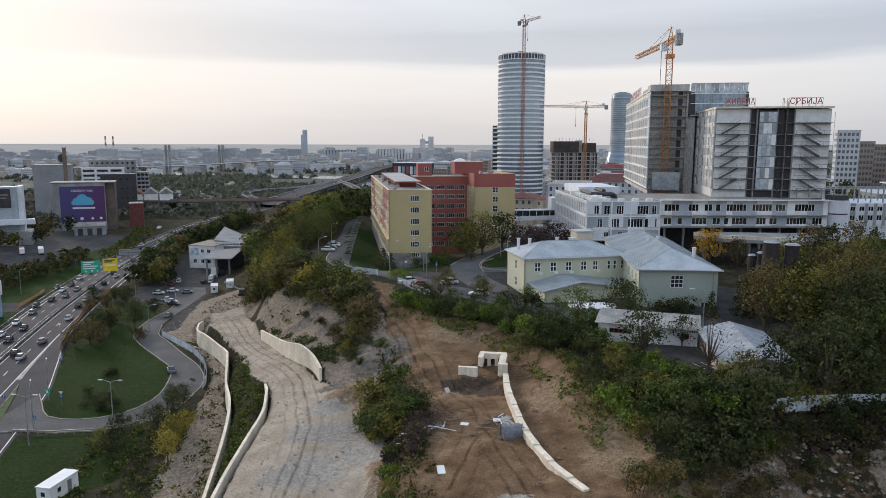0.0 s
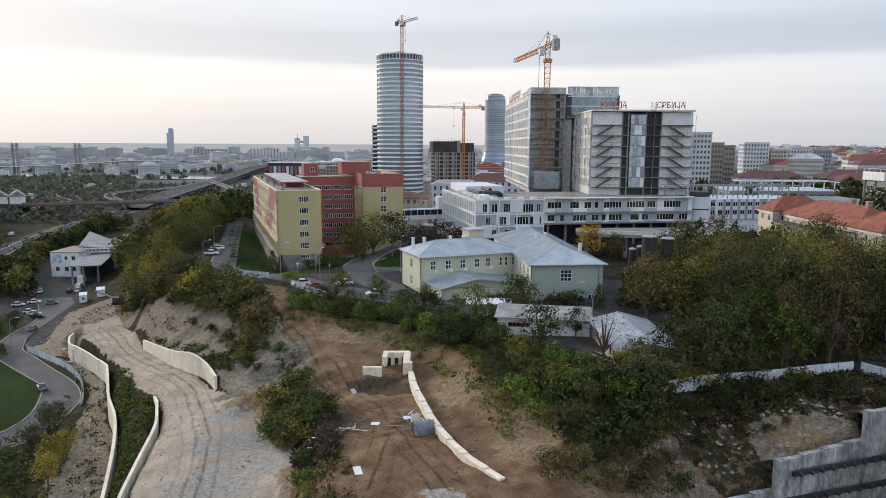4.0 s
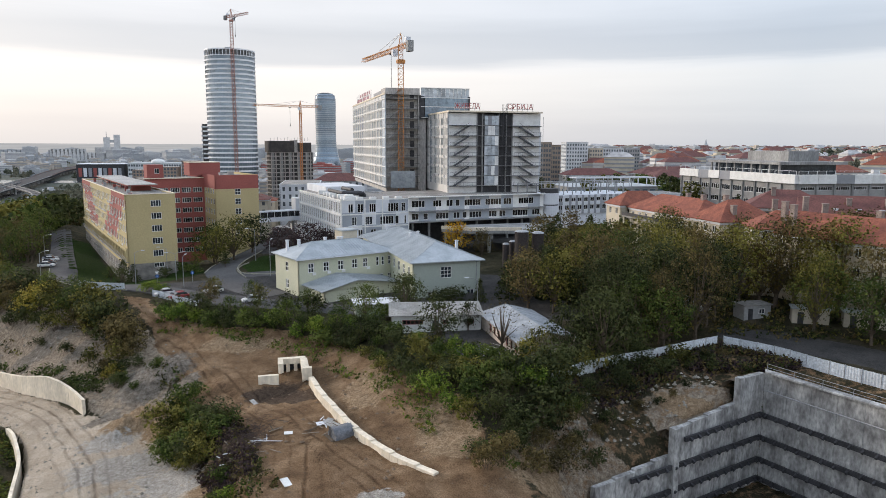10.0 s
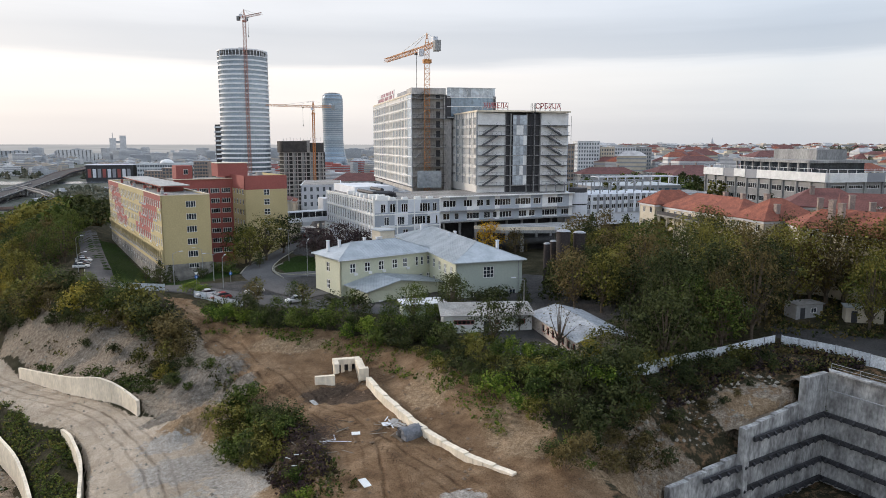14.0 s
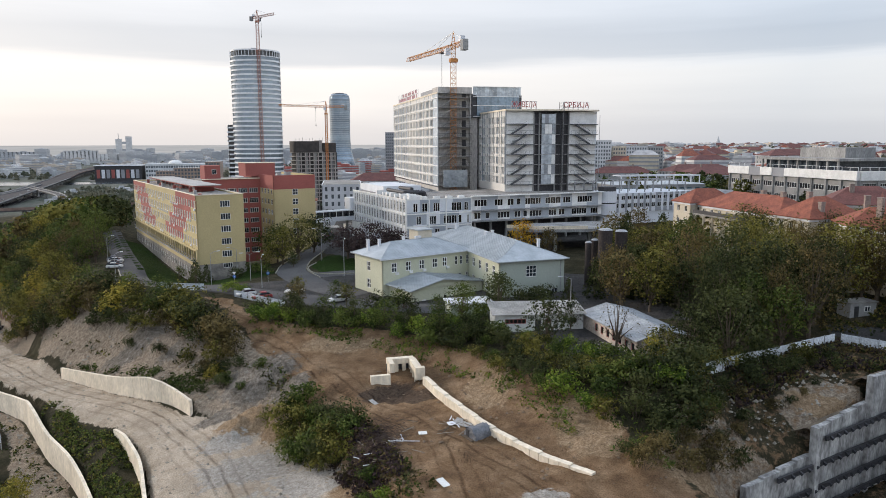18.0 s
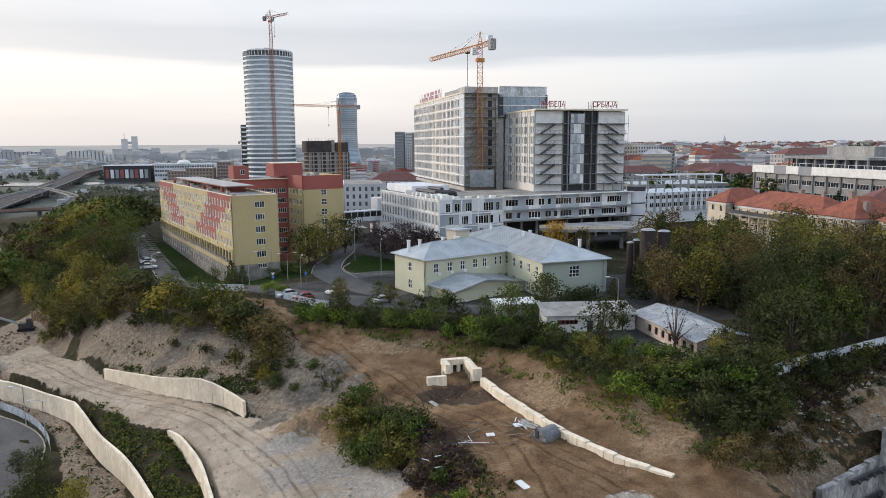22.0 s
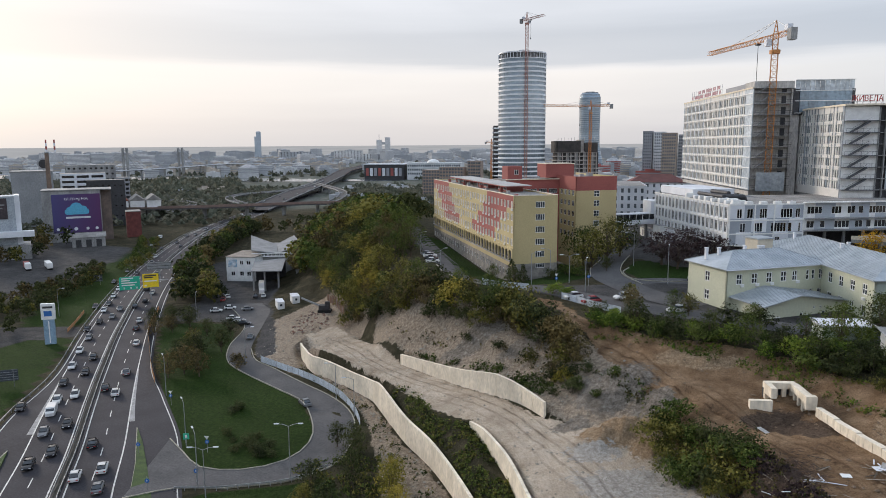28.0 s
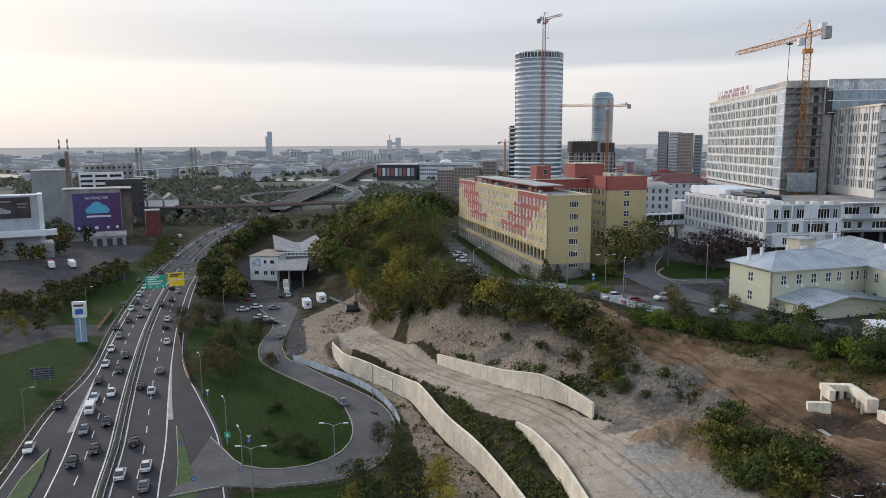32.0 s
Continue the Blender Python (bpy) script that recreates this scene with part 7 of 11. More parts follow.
part("turf", prism(bmesh.new(), IP[::-1], -0.3, 0.2), material("turf", (0.05, 0.085, 0.02), (0.03, 0.055, 0.014), 0.95, 0.6, 6, 0.5), isl, "short grass")
part("kerb_stone", prism(bmesh.new(), [(x + (x + 109) * 0.06, y + (y - 95) * 0.05) for x, y in IP[::-1]], -0.3, 0.16), KERB, isl)
IQ = [(-138.2, 91.2), (-132.6, 80.6), (-128.8, 75.2), (-118, 60), (-115.6, 61.6), (-125.9, 76.2), (-131.4, 83.6)]
isl_b = thing("traffic_island", pose(0, 0, 0), "narrow grass island between carriageway and exit lane", "traffic island", kind="structure")
part("turf", prism(bmesh.new(), IQ, -0.3, 0.22), MATS["turf"], isl_b, "short grass")
part("kerb_stone", prism(bmesh.new(), [(x + (x + 127) * 0.07, y + (y - 76) * 0.05) for x, y in IQ], -0.3, 0.18), KERB, isl_b)
# plateau roads
PLAT = [[(-128, 272), (-110, 238), (-94, 208), (-82, 186), (-74, 172), (-62, 161.5), (-50, 158), (-36, 150), (-22, 142), (-8, 136), (8, 130.5), (30, 124.5)],
        [(-36, 226), (-37.2, 206), (-38.2, 190), (-36.6, 176), (-31, 164), (-24, 154), (-16, 146)], [(-33, 168), (-24, 170.5), (-14, 172.5), (-4, 176)]]
KW = (6.5, 7.5, 6.0)
for ln, w in zip(PLAT, KW):
    tagged(part("street", band(bmesh.new(), offset(ln, -w / 2), offset(ln, w / 2), 0.1 if w > 7 else 0.08 if w > 6.2 else 0.06, 70, 3), ASPHALT_OLD), "grey asphalt street on the plateau", "road", kind="structure")
kb = thing("kerb", pose(0, 0, 0), "pale kerb along the plateau street", "kerb", kind="structure")
for ln in (offset(PLAT[1], -4.0)[1:5], offset(PLAT[1], 4.0)[1:4], [(-32, 186), (-33, 180), (-30, 172), (-24, 169.6), (-17, 171.6)], offset(PLAT[0], 3.4)[3:7]):
    p = resample(ln, 26)
    for a, b in zip(p, p[1:]):
        part("kerb_stone", beam(bmesh.new(), (a.x, a.y, ground_z(a.x, a.y) + 0.1), (b.x, b.y, ground_z(b.x, b.y) + 0.1), 0.22, 0.3), KERB, kb)
bays = bmesh.new()
for k in range(9):
    a = Vector((20.5 + k * 1.1, 101.5 + k * 0.9, 0)) if k < 9 else None
    b = a + Vector((2.9, -3.4, 0))
    d = Vector((0.04, 0.03, 0))
    bays.faces.new([bays.verts.new((v.x, v.y, ground_z(v.x, v.y) + 0.06)) for v in (a - d, a + d, b + d, b - d)])
    a = a + Vector((4.6, 5.6, 0))
    b = a + Vector((2.6, -3.0, 0))
    bays.faces.new([bays.verts.new((v.x, v.y, ground_z(v.x, v.y) + 0.06)) for v in (a - d, a + d, b + d, b - d)])
tagged(part("parking_bays", bays, PAINT), "faded white parking bay lines", "road marking", kind="structure")

# street lamps
LAMPGLASS = material("lamp_lens", (0.6, 0.62, 0.6), (0.5, 0.52, 0.5), 0.3, 1, 4, 0)


def street_lamp(x, y, h, arms, rz, group):
    t = thing("street_lamp", pose(x, y, ground_z(x, y), 0, 0, rz), "grey steel street lamp with %s" % ("two arms" if arms == 2 else "one arm"), "street lamp", group)
    part("pole", tube(bmesh.new(), (0, 0, -0.2), (0, 0, h), 0.11, 0.06, 8), STEEL, t)
    for s in ((1,) if arms == 1 else (1, -1)):
        bm = tube(bmesh.new(), (0, 0, h - 0.05), (s * 0.9, 0, h + 0.35), 0.05, 0.04, 6)
        tube(bm, (s * 0.9, 0, h + 0.35), (s * 1.8, 0, h + 0.45), 0.04, 0.04, 6)
        part("arm", bm, STEEL, t)
        hd = boxed(min(s * 1.6, s * 2.5), max(s * 1.6, s * 2.5), -0.14, 0.14, h + 0.4, h + 0.54)
        bmesh.ops.bevel(hd, geom=hd.edges[:], offset=0.04, segments=1, affect="EDGES")
        part("head", hd, WHITEP, t)
        part("lens", boxed(min(s * 1.75, s * 2.35), max(s * 1.75, s * 2.35), -0.1, 0.1, h + 0.37, h + 0.4), LAMPGLASS, t)
    return t


for x, y, h, a, rz in ((-81.1, 98.3, 9.5, 2, 20), (-94.6, 91.1, 9.5, 1, 140), (-108.0, 104.6, 8.5, 1, 140), (-89.1, 86.1, 9.5, 2, 20), (-127.3, 152, 9, 1, 30), (-82.3, 125.5, 8, 1, 200), (-90.4, 132.8, 8, 1, 200), (-149.2, 95.2, 9.5, 1, 30), (-172, 188.6, 9, 1, 120), (-224, 181, 9.5, 1, 30), (-131, 126, 9, 1, 140)):
    street_lamp(x, y, h, a, rz, "motorway lamps")
for x, y, h, a, rz in ((-53.2, 163.9, 7.5, 1, 40), (-51.4, 179, 7.0, 1, 180), (-31.1, 189.5, 8.5, 1, 200), (-21.9, 167.7, 8.5, 1, 90), (-39.4, 157.3, 7, 1, 90), (-78, 168, 6.5, 1, 60), (-98, 206, 6.5, 1, 60), (-44.5, 166.5, 6.5, 2, 30), (26.5, 129.5, 6, 1, 180)):
    street_lamp(x, y, h, a, rz, "plateau lamps")
# road signs
SIGN_BLUE = material("sign_blue", (0.03, 0.14, 0.42), (0.025, 0.12, 0.36), 0.5, 1, 4, 0)
SIGN_GREEN = material("sign_green", (0.02, 0.42, 0.27), (0.018, 0.36, 0.23), 0.5, 1, 4, 0)
SIGN_YELLOW = material("sign_yellow", (0.86, 0.62, 0.02), (0.78, 0.55, 0.02), 0.5, 1, 4, 0)


def road_sign(x, y, kind, rz):
    t = thing("road_sign", pose(x, y, ground_z(x, y), 0, 0, rz), {"round": "round blue road sign on a thin post", "tri": "white and blue road signs on a thin post", "board": "small green direction board on a post"}[kind], "road sign", "road signs")
    part("post", tube(bmesh.new(), (0, 0, -0.2), (0, 0, 3.0), 0.04, n=6), STEEL, t)
    if kind == "board":
        part("board", boxed(-0.55, 0.55, -0.08, -0.03, 1.7, 2.9), SIGN_GREEN, t)
        part("symbol", boxed(-0.2, 0.2, -0.1, -0.083, 1.95, 2.6), WHITE, t)
    else:
        part("disc", tube(bmesh.new(), (0, -0.09, 2.2), (0, -0.05, 2.2), 0.38, n=20), SIGN_BLUE, t)
        part("arrow", boxed(-0.06, 0.06, -0.11, -0.093, 2.02, 2.4), WHITE, t)
        if kind == "tri":
            bm = bmesh.new()
            v = [bm.verts.new(p) for p in ((-0.45, -0.08, 3.3), (0.45, -0.08, 3.3), (0, -0.08, 2.6), (-0.45, -0.04, 3.3), (0.45, -0.04, 3.3), (0, -0.04, 2.6))]
            for f in ((0, 2, 1), (3, 4, 5), (0, 1, 4, 3), (1, 2, 5, 4), (2, 0, 3, 5)):
                bm.faces.new([v[i] for i in f])
            part("triangle", bm, WHITE, t)


for x, y, k in ((-125.7, 121.4, "tri"), (-101.8, 103.0, "tri"), (-95.9, 92.4, "round"), (-113.5, 98.2, "round"), (-101.4, 87.0, "round"), (-107.2, 103.8, "board"), (-39.5, 163.5, "round"), (-46.5, 160, "tri")):
    road_sign(x, y, k, 25)
gan = thing("sign_gantry", pose(-214.6, 211.0, ground_z(-214.6, 211.0), 0, 0, 43), "overhead road sign gantry with a green and a yellow board", "sign gantry")
part("mast", tube(bmesh.new(), (2.8, 0, -0.3), (2.8, 0, 9.6), 0.22, 0.16, 10), STEEL, gan)
part("beam", boxed(-7.6, 9.4, -0.2, 0.2, 7.2, 7.6), STEEL, gan)
g = boxed(-8.0, -0.8, -0.35, -0.22, 4.6, 9.6)
part("green_board", g, SIGN_GREEN, gan, "green direction board")
part("yellow_board", boxed(0.2, 5.9, -0.35, -0.22, 4.9, 10.2), SIGN_YELLOW, gan, "yellow direction board")
for k, (w, z) in enumerate(((4.2, 9.0), (3.0, 8.2), (5.4, 7.3), (4.6, 6.4))):
    part("text_bar", boxed(-7.2, -7.2 + w, -0.38, -0.352, z - 0.22, z + 0.22), WHITE, gan)
for x in (-6.6, -4.2, -2.2):
    part("arrow", boxed(x, x + 0.5, -0.38, -0.352, 4.9, 5.6), WHITE, gan)
for w, z, m in ((4.4, 9.5, DARK), (3.2, 8.8, DARK), (4.6, 7.4, WHITE), (1.0, 5.7, WHITE)):
    part("text_bar", boxed(0.7, 0.7 + w, -0.38, -0.352, z - 0.25, z + 0.25), m, gan)
g2 = thing("sign_gantry", pose(-237, 246, ground_z(-237, 246), 0, 0, 40), "rear of a dark roadside sign board on posts", "sign gantry")
part("post", tube(bmesh.new(), (0, 0, -0.3), (0, 0, 8.5), 0.18, n=8), STEEL, g2)
part("board", boxed(-5, 5, -0.1, 0.1, 5.2, 8.4), STEEL, g2)
for z in (5.6, 6.8, 8.0):
    part("stiffener", boxed(-5, 5, -0.25, -0.11, z - 0.07, z + 0.07), DARK, g2)
for x, y in ((-166.9, 117.5), (-251, 228)):
    g3 = thing("road_sign", pose(x - 6, y + 2, ground_z(x - 6, y + 2), 0, 0, 35), "rear of a dark blue roadside board on two posts", "road sign", "road signs")
    part("board", boxed(-2.6, 2.6, -0.05, 0.05, 1.6, 4.4), material("sign_back", (0.06, 0.07, 0.09), (0.04, 0.05, 0.06), 0.5, 1, 4, 0), g3)
    for z in (2.0, 2.6, 3.2, 3.8):
        part("stiffener", boxed(-2.5, 2.5, -0.12, -0.053, z - 0.05, z + 0.05), STEEL, g3)
    for q in (-1.6, 1.6):
        part("post", boxed(q - 0.06, q + 0.06, -0.2, -0.122, -0.2, 4.4), STEEL, g3)
tot = thing("fuel_station_totem", pose(-196.2, 152.8, ground_z(-196.2, 152.8), 0, 0, 30), "tall white and blue roadside totem sign", "totem sign")
part("column", boxed(-1.5, 1.5, -0.35, 0.35, 0, 7.6), material("totem_blue", (0.25, 0.36, 0.46), (0.2, 0.3, 0.4), 0.5, 1, 4, 0), tot)
part("head", boxed(-1.9, 1.9, -0.45, 0.45, 7.6, 12.4), WHITE, tot, "white head panel")
part("emblem", boxed(-1.1, 1.1, -0.5, -0.452, 8.6, 10.2), SIGN_BLUE, tot, "plain blue emblem")
part("text_bar", boxed(-1.4, 1.4, -0.5, -0.452, 11.0, 11.6), DARK, tot)
part("slit", boxed(-0.15, 0.15, -0.38, -0.352, 0.4, 7.2), WHITE, tot)

# vehicles
PAINTS = [material("car_white", (0.62, 0.62, 0.61), (0.55, 0.55, 0.54), 0.28, 1, 4, 0, spec=0.6, detail=0.05), material("car_black", (0.022, 0.022, 0.025), (0.015, 0.015, 0.018), 0.25, 1, 4, 0, spec=0.6, detail=0.05), material("car_grey", (0.20, 0.205, 0.215), (0.16, 0.165, 0.17), 0.28, 1, 4, 0, metal=0.3, spec=0.6, detail=0.05), material("car_red", (0.30, 0.03, 0.03), (0.25, 0.02, 0.02), 0.28, 1, 4, 0, spec=0.6, detail=0.05)]
TYRE = material("tyre_rubber", (0.02, 0.02, 0.02), (0.014, 0.014, 0.014), 0.9, 1, 5, 0)
HEADL = material("headlamp", (0.75, 0.76, 0.78), (0.65, 0.66, 0.68), 0.15, 1, 4, 0)
TAILL = material("tail_lamp", (0.35, 0.015, 0.015), (0.28, 0.01, 0.01), 0.3, 1, 4, 0)


def loft(bm, sections, mi=0):
    rows = [[bm.verts.new(p) for p in s] for s in sections]
    n = len(rows[0])
    for r0, r1 in zip(rows, rows[1:]):
        for k in range(n):
            bm.faces.new((r0[k], r0[(k + 1) % n], r1[(k + 1) % n], r1[k])).material_index = mi
    bm.faces.new(rows[0][::-1]).material_index = mi
    bm.faces.new(rows[-1]).material_index = mi
    bmesh.ops.recalc_face_normals(bm, faces=bm.faces)
    return bm


def ring(y, w, z0, z1, tuck=0.06):
    return [(-w + tuck, y, z0), (w - tuck, y, z0), (w, y, z0 + 0.15), (w, y, z1 - 0.12), (w - tuck, y, z1), (-w + tuck, y, z1), (-w, y, z1 - 0.12), (-w, y, z0 + 0.15)]


def make_car(kind, paint, plain=False):
    big = kind == "van"
    t = thing("van" if big else "car", pose(0, 0, 0), "x", "van" if big else "car")
    if big:
        secs = [(-2.4, 0.9, 0.3, 1.0), (-2.3, 0.95, 0.28, 1.9), (1.2, 0.95, 0.28, 1.95), (1.75, 0.93, 0.28, 1.2), (2.35, 0.88, 0.3, 0.95)]
        cab = [(1.0, 0.86, 1.2, 1.9), (1.25, 0.85, 1.2, 1.86), (1.72, 0.84, 1.18, 1.3)]
    else:
        secs = [(-2.1, 0.78, 0.32, 0.75), (-1.95, 0.86, 0.27, 0.93), (-0.9, 0.89, 0.25, 0.95), (0.9, 0.89, 0.25, 0.93), (1.75, 0.85, 0.26, 0.80), (2.1, 0.74, 0.32, 0.62)]
        cab = [(-1.75, 0.74, 0.9, 0.98), (-1.1, 0.70, 0.9, 1.40), (-0.3, 0.70, 0.9, 1.46), (0.35, 0.69, 0.9, 1.40), (1.05, 0.74, 0.9, 0.97)]
    part("body", loft(bmesh.new(), [ring(*s) for s in secs]), paint, t)
    part("glasshouse", loft(bmesh.new(), [ring(*s, 0.1) for s in cab]), GLASS, t, "dark car windows")
    if not big:
        part("roof_panel", loft(bmesh.new(), [ring(y, w, 1.40 + dz, 1.47 + dz, 0.06) for y, w, dz in ((-1.0, 0.62, -0.02), (-0.3, 0.64, 0.02), (0.3, 0.62, -0.03))]), paint, t)
    for x in (-0.82, 0.82):
        for y in (-1.3, 1.32):
            wv = part("wheel", tube(bmesh.new(), (x - 0.11, y, 0.31), (x + 0.11, y, 0.31), 0.31, n=12), TYRE, t)
            s = 1 if x > 0 else -1
            if plain:
                continue
            part("rim", tube(bmesh.new(), (x + s * 0.10, y, 0.31), (x + s * 0.125, y, 0.31), 0.19, n=10), STEEL, wv)
    e = secs[-1][0]
    if plain:
        part("headlight", boxed(-0.7, 0.7, e - 0.1, e + 0.02, 0.5, 0.62), HEADL, t)
        return t
    for x in (-0.58, 0.58):
        part("headlight", boxed(x - 0.16, x + 0.16, e - 0.1, e + 0.02, 0.5 if not big else 0.7, 0.62 if not big else 0.85), HEADL, t)
        part("tail_light", boxed(x - 0.16, x + 0.16, secs[0][0] - 0.02, secs[0][0] + 0.1, 0.55, 0.72), TAILL, t)
    part("number_plate", boxed(-0.26, 0.26, secs[0][0] - 0.03, secs[0][0] - 0.005, 0.4, 0.5), WHITE, t)
    return t


CARS = {("car", k): make_car("car", p) for k, p in enumerate(PAINTS)}
CARS.update({("far car", k): make_car("car", p, True) for k, p in enumerate(PAINTS) if k < 3})
CARS[("van", 0)] = make_car("van", PAINTS[0])
NAMES = ("white", "black", "grey", "red")


USED = set()


def park(kind, colour, x, y, rz, where):
    z = ground_z(x, y) + 0.13
    src = CARS[(kind, colour)]
    m = pose(x, y, z, 0, 0, rz)
    if (kind, colour) not in USED:
        USED.add((kind, colour))
        src.matrix_world = m
        c = src
    else:
        c = copy_thing(src, m)
    tagged(c, "%s %s %s" % (NAMES[colour], kind.replace("far ", ""), where), group="motorway traffic" if "motorway" in where else "parked cars")
    return c


CARS_L = [(-156, 109, 1), (-142, 90, 0), (-129, 88, 1), (-139, 100, 2), (-147, 109, 4), (-152, 115, 0), (-161, 125, 1), (-129.6, 93.5, 1), (-138, 104.8, 1), (-151, 119, 0), (-162.4, 133, 1), (-170, 136, 0), (-198, 168, 1), (-189, 160, 2), (-180, 148, 0), (-171, 144, 1), (-222, 195, 1), (-221, 200.5, 1), (-214, 191, 0), (-210, 194.5, 2), (-203.4, 184, 2), (-202, 177, 1), (-230, 212, 0), (-239, 224, 0), (-253, 236, 1), (-268, 260, 2), (-289, 287, 0), (-259, 256, 1), (-286, 295, 0), (-322, 337, 0), (-342, 367, 4), (-310, 319, 2)]
CARS_R = [(-125, 98.6, 1), (-117, 87, 0), (-110, 85, 2), (-115, 91, 0), (-148, 125, 1), (-143, 123, 0), (-152, 136, 2), (-190, 182, 0), (-183.5, 173.5, 1), (-170, 159, 0), (-208, 199.6, 1), (-211, 208, 1), (-220, 222, 0), (-227, 227, 1), (-249, 258, 2), (-264, 280, 1), (-287, 300, 0), (-275, 284, 2), (-300, 336, 1), (-345, 418, 0), (-330, 378, 2)]
mid = resample(MEDIAN, 400)
for cars, back in ((CARS_L, True), (CARS_R, False)):
    for x, y, c in cars:
        k = min(range(399), key=lambda i: (mid[i].x - x) ** 2 + (mid[i].y - y) ** 2)
        d = mid[k + 1] - mid[k]
        a = math.degrees(math.atan2(d.y, d.x)) - 90 + (180 if back else 0)
        park("van" if c == 4 else "far car" if y > 185 and c < 3 else "car", 0 if c == 4 else c, x, y, a, "driving on the motorway")
rg = random.Random(5)
for k in range(36):
    back = k % 2 == 0
    i = int(150 + 235 * (k + rg.random() * 0.8) / 36)
    d = (mid[i + 1] - mid[i]).normalized()
    p = mid[i] + Vector((d.y, -d.x, 0)) * rg.choice((4.0, 7.6, 11.2)) * (-1 if back else 1)
    if p.y > 225 and all((p.x - q[0]) ** 2 + (p.y - q[1]) ** 2 > 30 for q in CARS_L + CARS_R):
        park("far car", rg.choice((0, 1, 1, 2, 0)), p.x, p.y, math.degrees(math.atan2(d.y, d.x)) - 90 + (180 if back else 0), "driving on the motorway")
for k in range(10):
    f = (k + rg.random() * 0.7) / 10
    p, q = Vector((-402, 588, 2.2)), Vector((-494, 850, 6.6))
    d = (q - p).normalized()
    o = Vector((d.y, -d.x, 0)) * rg.choice((3.5, 7.0, 10.0)) * (1 if k % 2 else -1)
    p = p.lerp(q, f) + o
    c = park("far car", rg.choice((0, 1, 2, 0)), p.x, p.y, math.degrees(math.atan2(d.y, d.x)) + (90 if k % 2 == 0 else -90), "driving on the motorway viaduct")
    c.location.z = p.z + 0.15
for x, y, c, rz in ((-42.5, 262, 0, 20), (-40, 256, 1, 20), (-43.5, 270, 2, 20), (-38.5, 247, 0, 24), (-37.6, 241, 2, 24), (-36.4, 235, 1, 24), (-86.9, 186.6, 0, -75), (-88.6, 190.6, 1, -75), (-91.4, 197, 0, -72), (-93.4, 200.4, 2, -72), (-41.0, 149.9, 0, 125), (-36.8, 147.0, 3, 125), (-19.4, 140.6, 0, 120), (-16.5, 172.2, 2, 10), (-30.5, 150.5, 0, 130)):
    park("car", c, x, y, rz, "parked on the plateau street")
for x, y, c, rz in ((-173.6, 201.1, 0, -60), (-171.5, 206.2, 0, -60), (-164.1, 206.1, 2, -50), (-182.9, 217.6, 3, 30), (-184.5, 222.7, 0, 40), (-160.4, 192.4, 0, -70), (-156.4, 190.2, 0, -70), (-152.3, 187.2, 1, -70), (-139.4, 171.7, 2, 30), (-174.2, 226.0, 1, 30), (-171.6, 227.6, 0, 30), (-196, 228.4, 0, -60), (-199.4, 224.4, 1, -60), (-204, 236, 2, -60), (-207.5, 240, 0, -60), (-211, 245, 1, -60), (-188, 226, 2, 40), (-96, 128.8, 2, 50)):
    park("far car" if c < 3 else "car", c, x, y, rz, "parked on the lower lot")
park("van", 0, -176, 233, 30, "parked on the lower lot")
truck = thing("lorry", pose(-181.5, 241.5, ground_z(-181.5, 241.5) + 0.1, 0, 0, 32), "white box lorry on the access road", "lorry")
part("box_body", boxed(-1.2, 1.2, -4.4, 1.6, 0.9, 3.5), WHITE, truck)
part("cab", loft(bmesh.new(), [ring(1.75, 1.15, 0.5, 2.7), ring(2.8, 1.15, 0.5, 2.7), ring(3.5, 1.1, 0.5, 1.7)]), WHITE, truck)
part("windscreen", boxed(-1.0, 1.0, 3.0, 3.14, 1.75, 2.5), GLASS, truck)
for x in (-1.0, 1.0):
    for y in (-3.2, -2.0, 2.6):
        part("wheel", tube(bmesh.new(), (x - 0.15, y, 0.48), (x + 0.15, y, 0.48), 0.48, n=12), TYRE, truck)


# orange plastic barriers along the shoulders
for line in ([(-219, 187), (-210, 175), (-202.2, 164.3)],):
    f = thing("mesh_fence", pose(0, 0, 0), "orange plastic mesh fence beside the carriageway", "fence")
    pts = dense([(x, y, 0) for x, y in line], 4)
    for a, b in zip(pts, pts[1:]):
        za, zb = ground_z(a.x, a.y), ground_z(b.x, b.y)
        part("mesh_panel", beam(bmesh.new(), (a.x, a.y, za + 0.75), (b.x, b.y, zb + 0.75), 0.04, 1.1), material("orange_mesh", (0.55, 0.26, 0.10), (0.45, 0.22, 0.10), 0.8, 0.8, 8, 0), f)
        part("post", boxed(a.x - 0.04, a.x + 0.04, a.y - 0.04, a.y + 0.04, za - 0.2, za + 1.4), STEEL, f)
# ---- low buildings, factory, billboards, flyovers to the west ----
office = thing("office", pose(-206.4, 252.2, 0, 0, 0, 11.5), "two-storey white office with a flat felt roof", "building")
part("core", boxed(0.3, 12.6, 0.4, 19, -3, 9.0), DARK, office)
facade(office, pose(0, 0, 0), 13, -3, 9.6, [(2.4, 1.9, [(3.0, 1.8, 2, 1), (7.0, 1.8, 2, 1), (10.2, 1.8, 2, 1)]), (7.2, 1.7, [(7.0, 1.5, 2, 1), (10.2, 1.8, 2, 1)])], [WHITE], glass=DGLASS)
part("banner", boxed(0.9, 5.0, -0.08, -0.02, 5.2, 8.6), material("banner_blue", (0.2, 0.34, 0.45), (0.7, 0.7, 0.7), 0.6, 0.4, 1, 0), office, "pale blue and white banner")
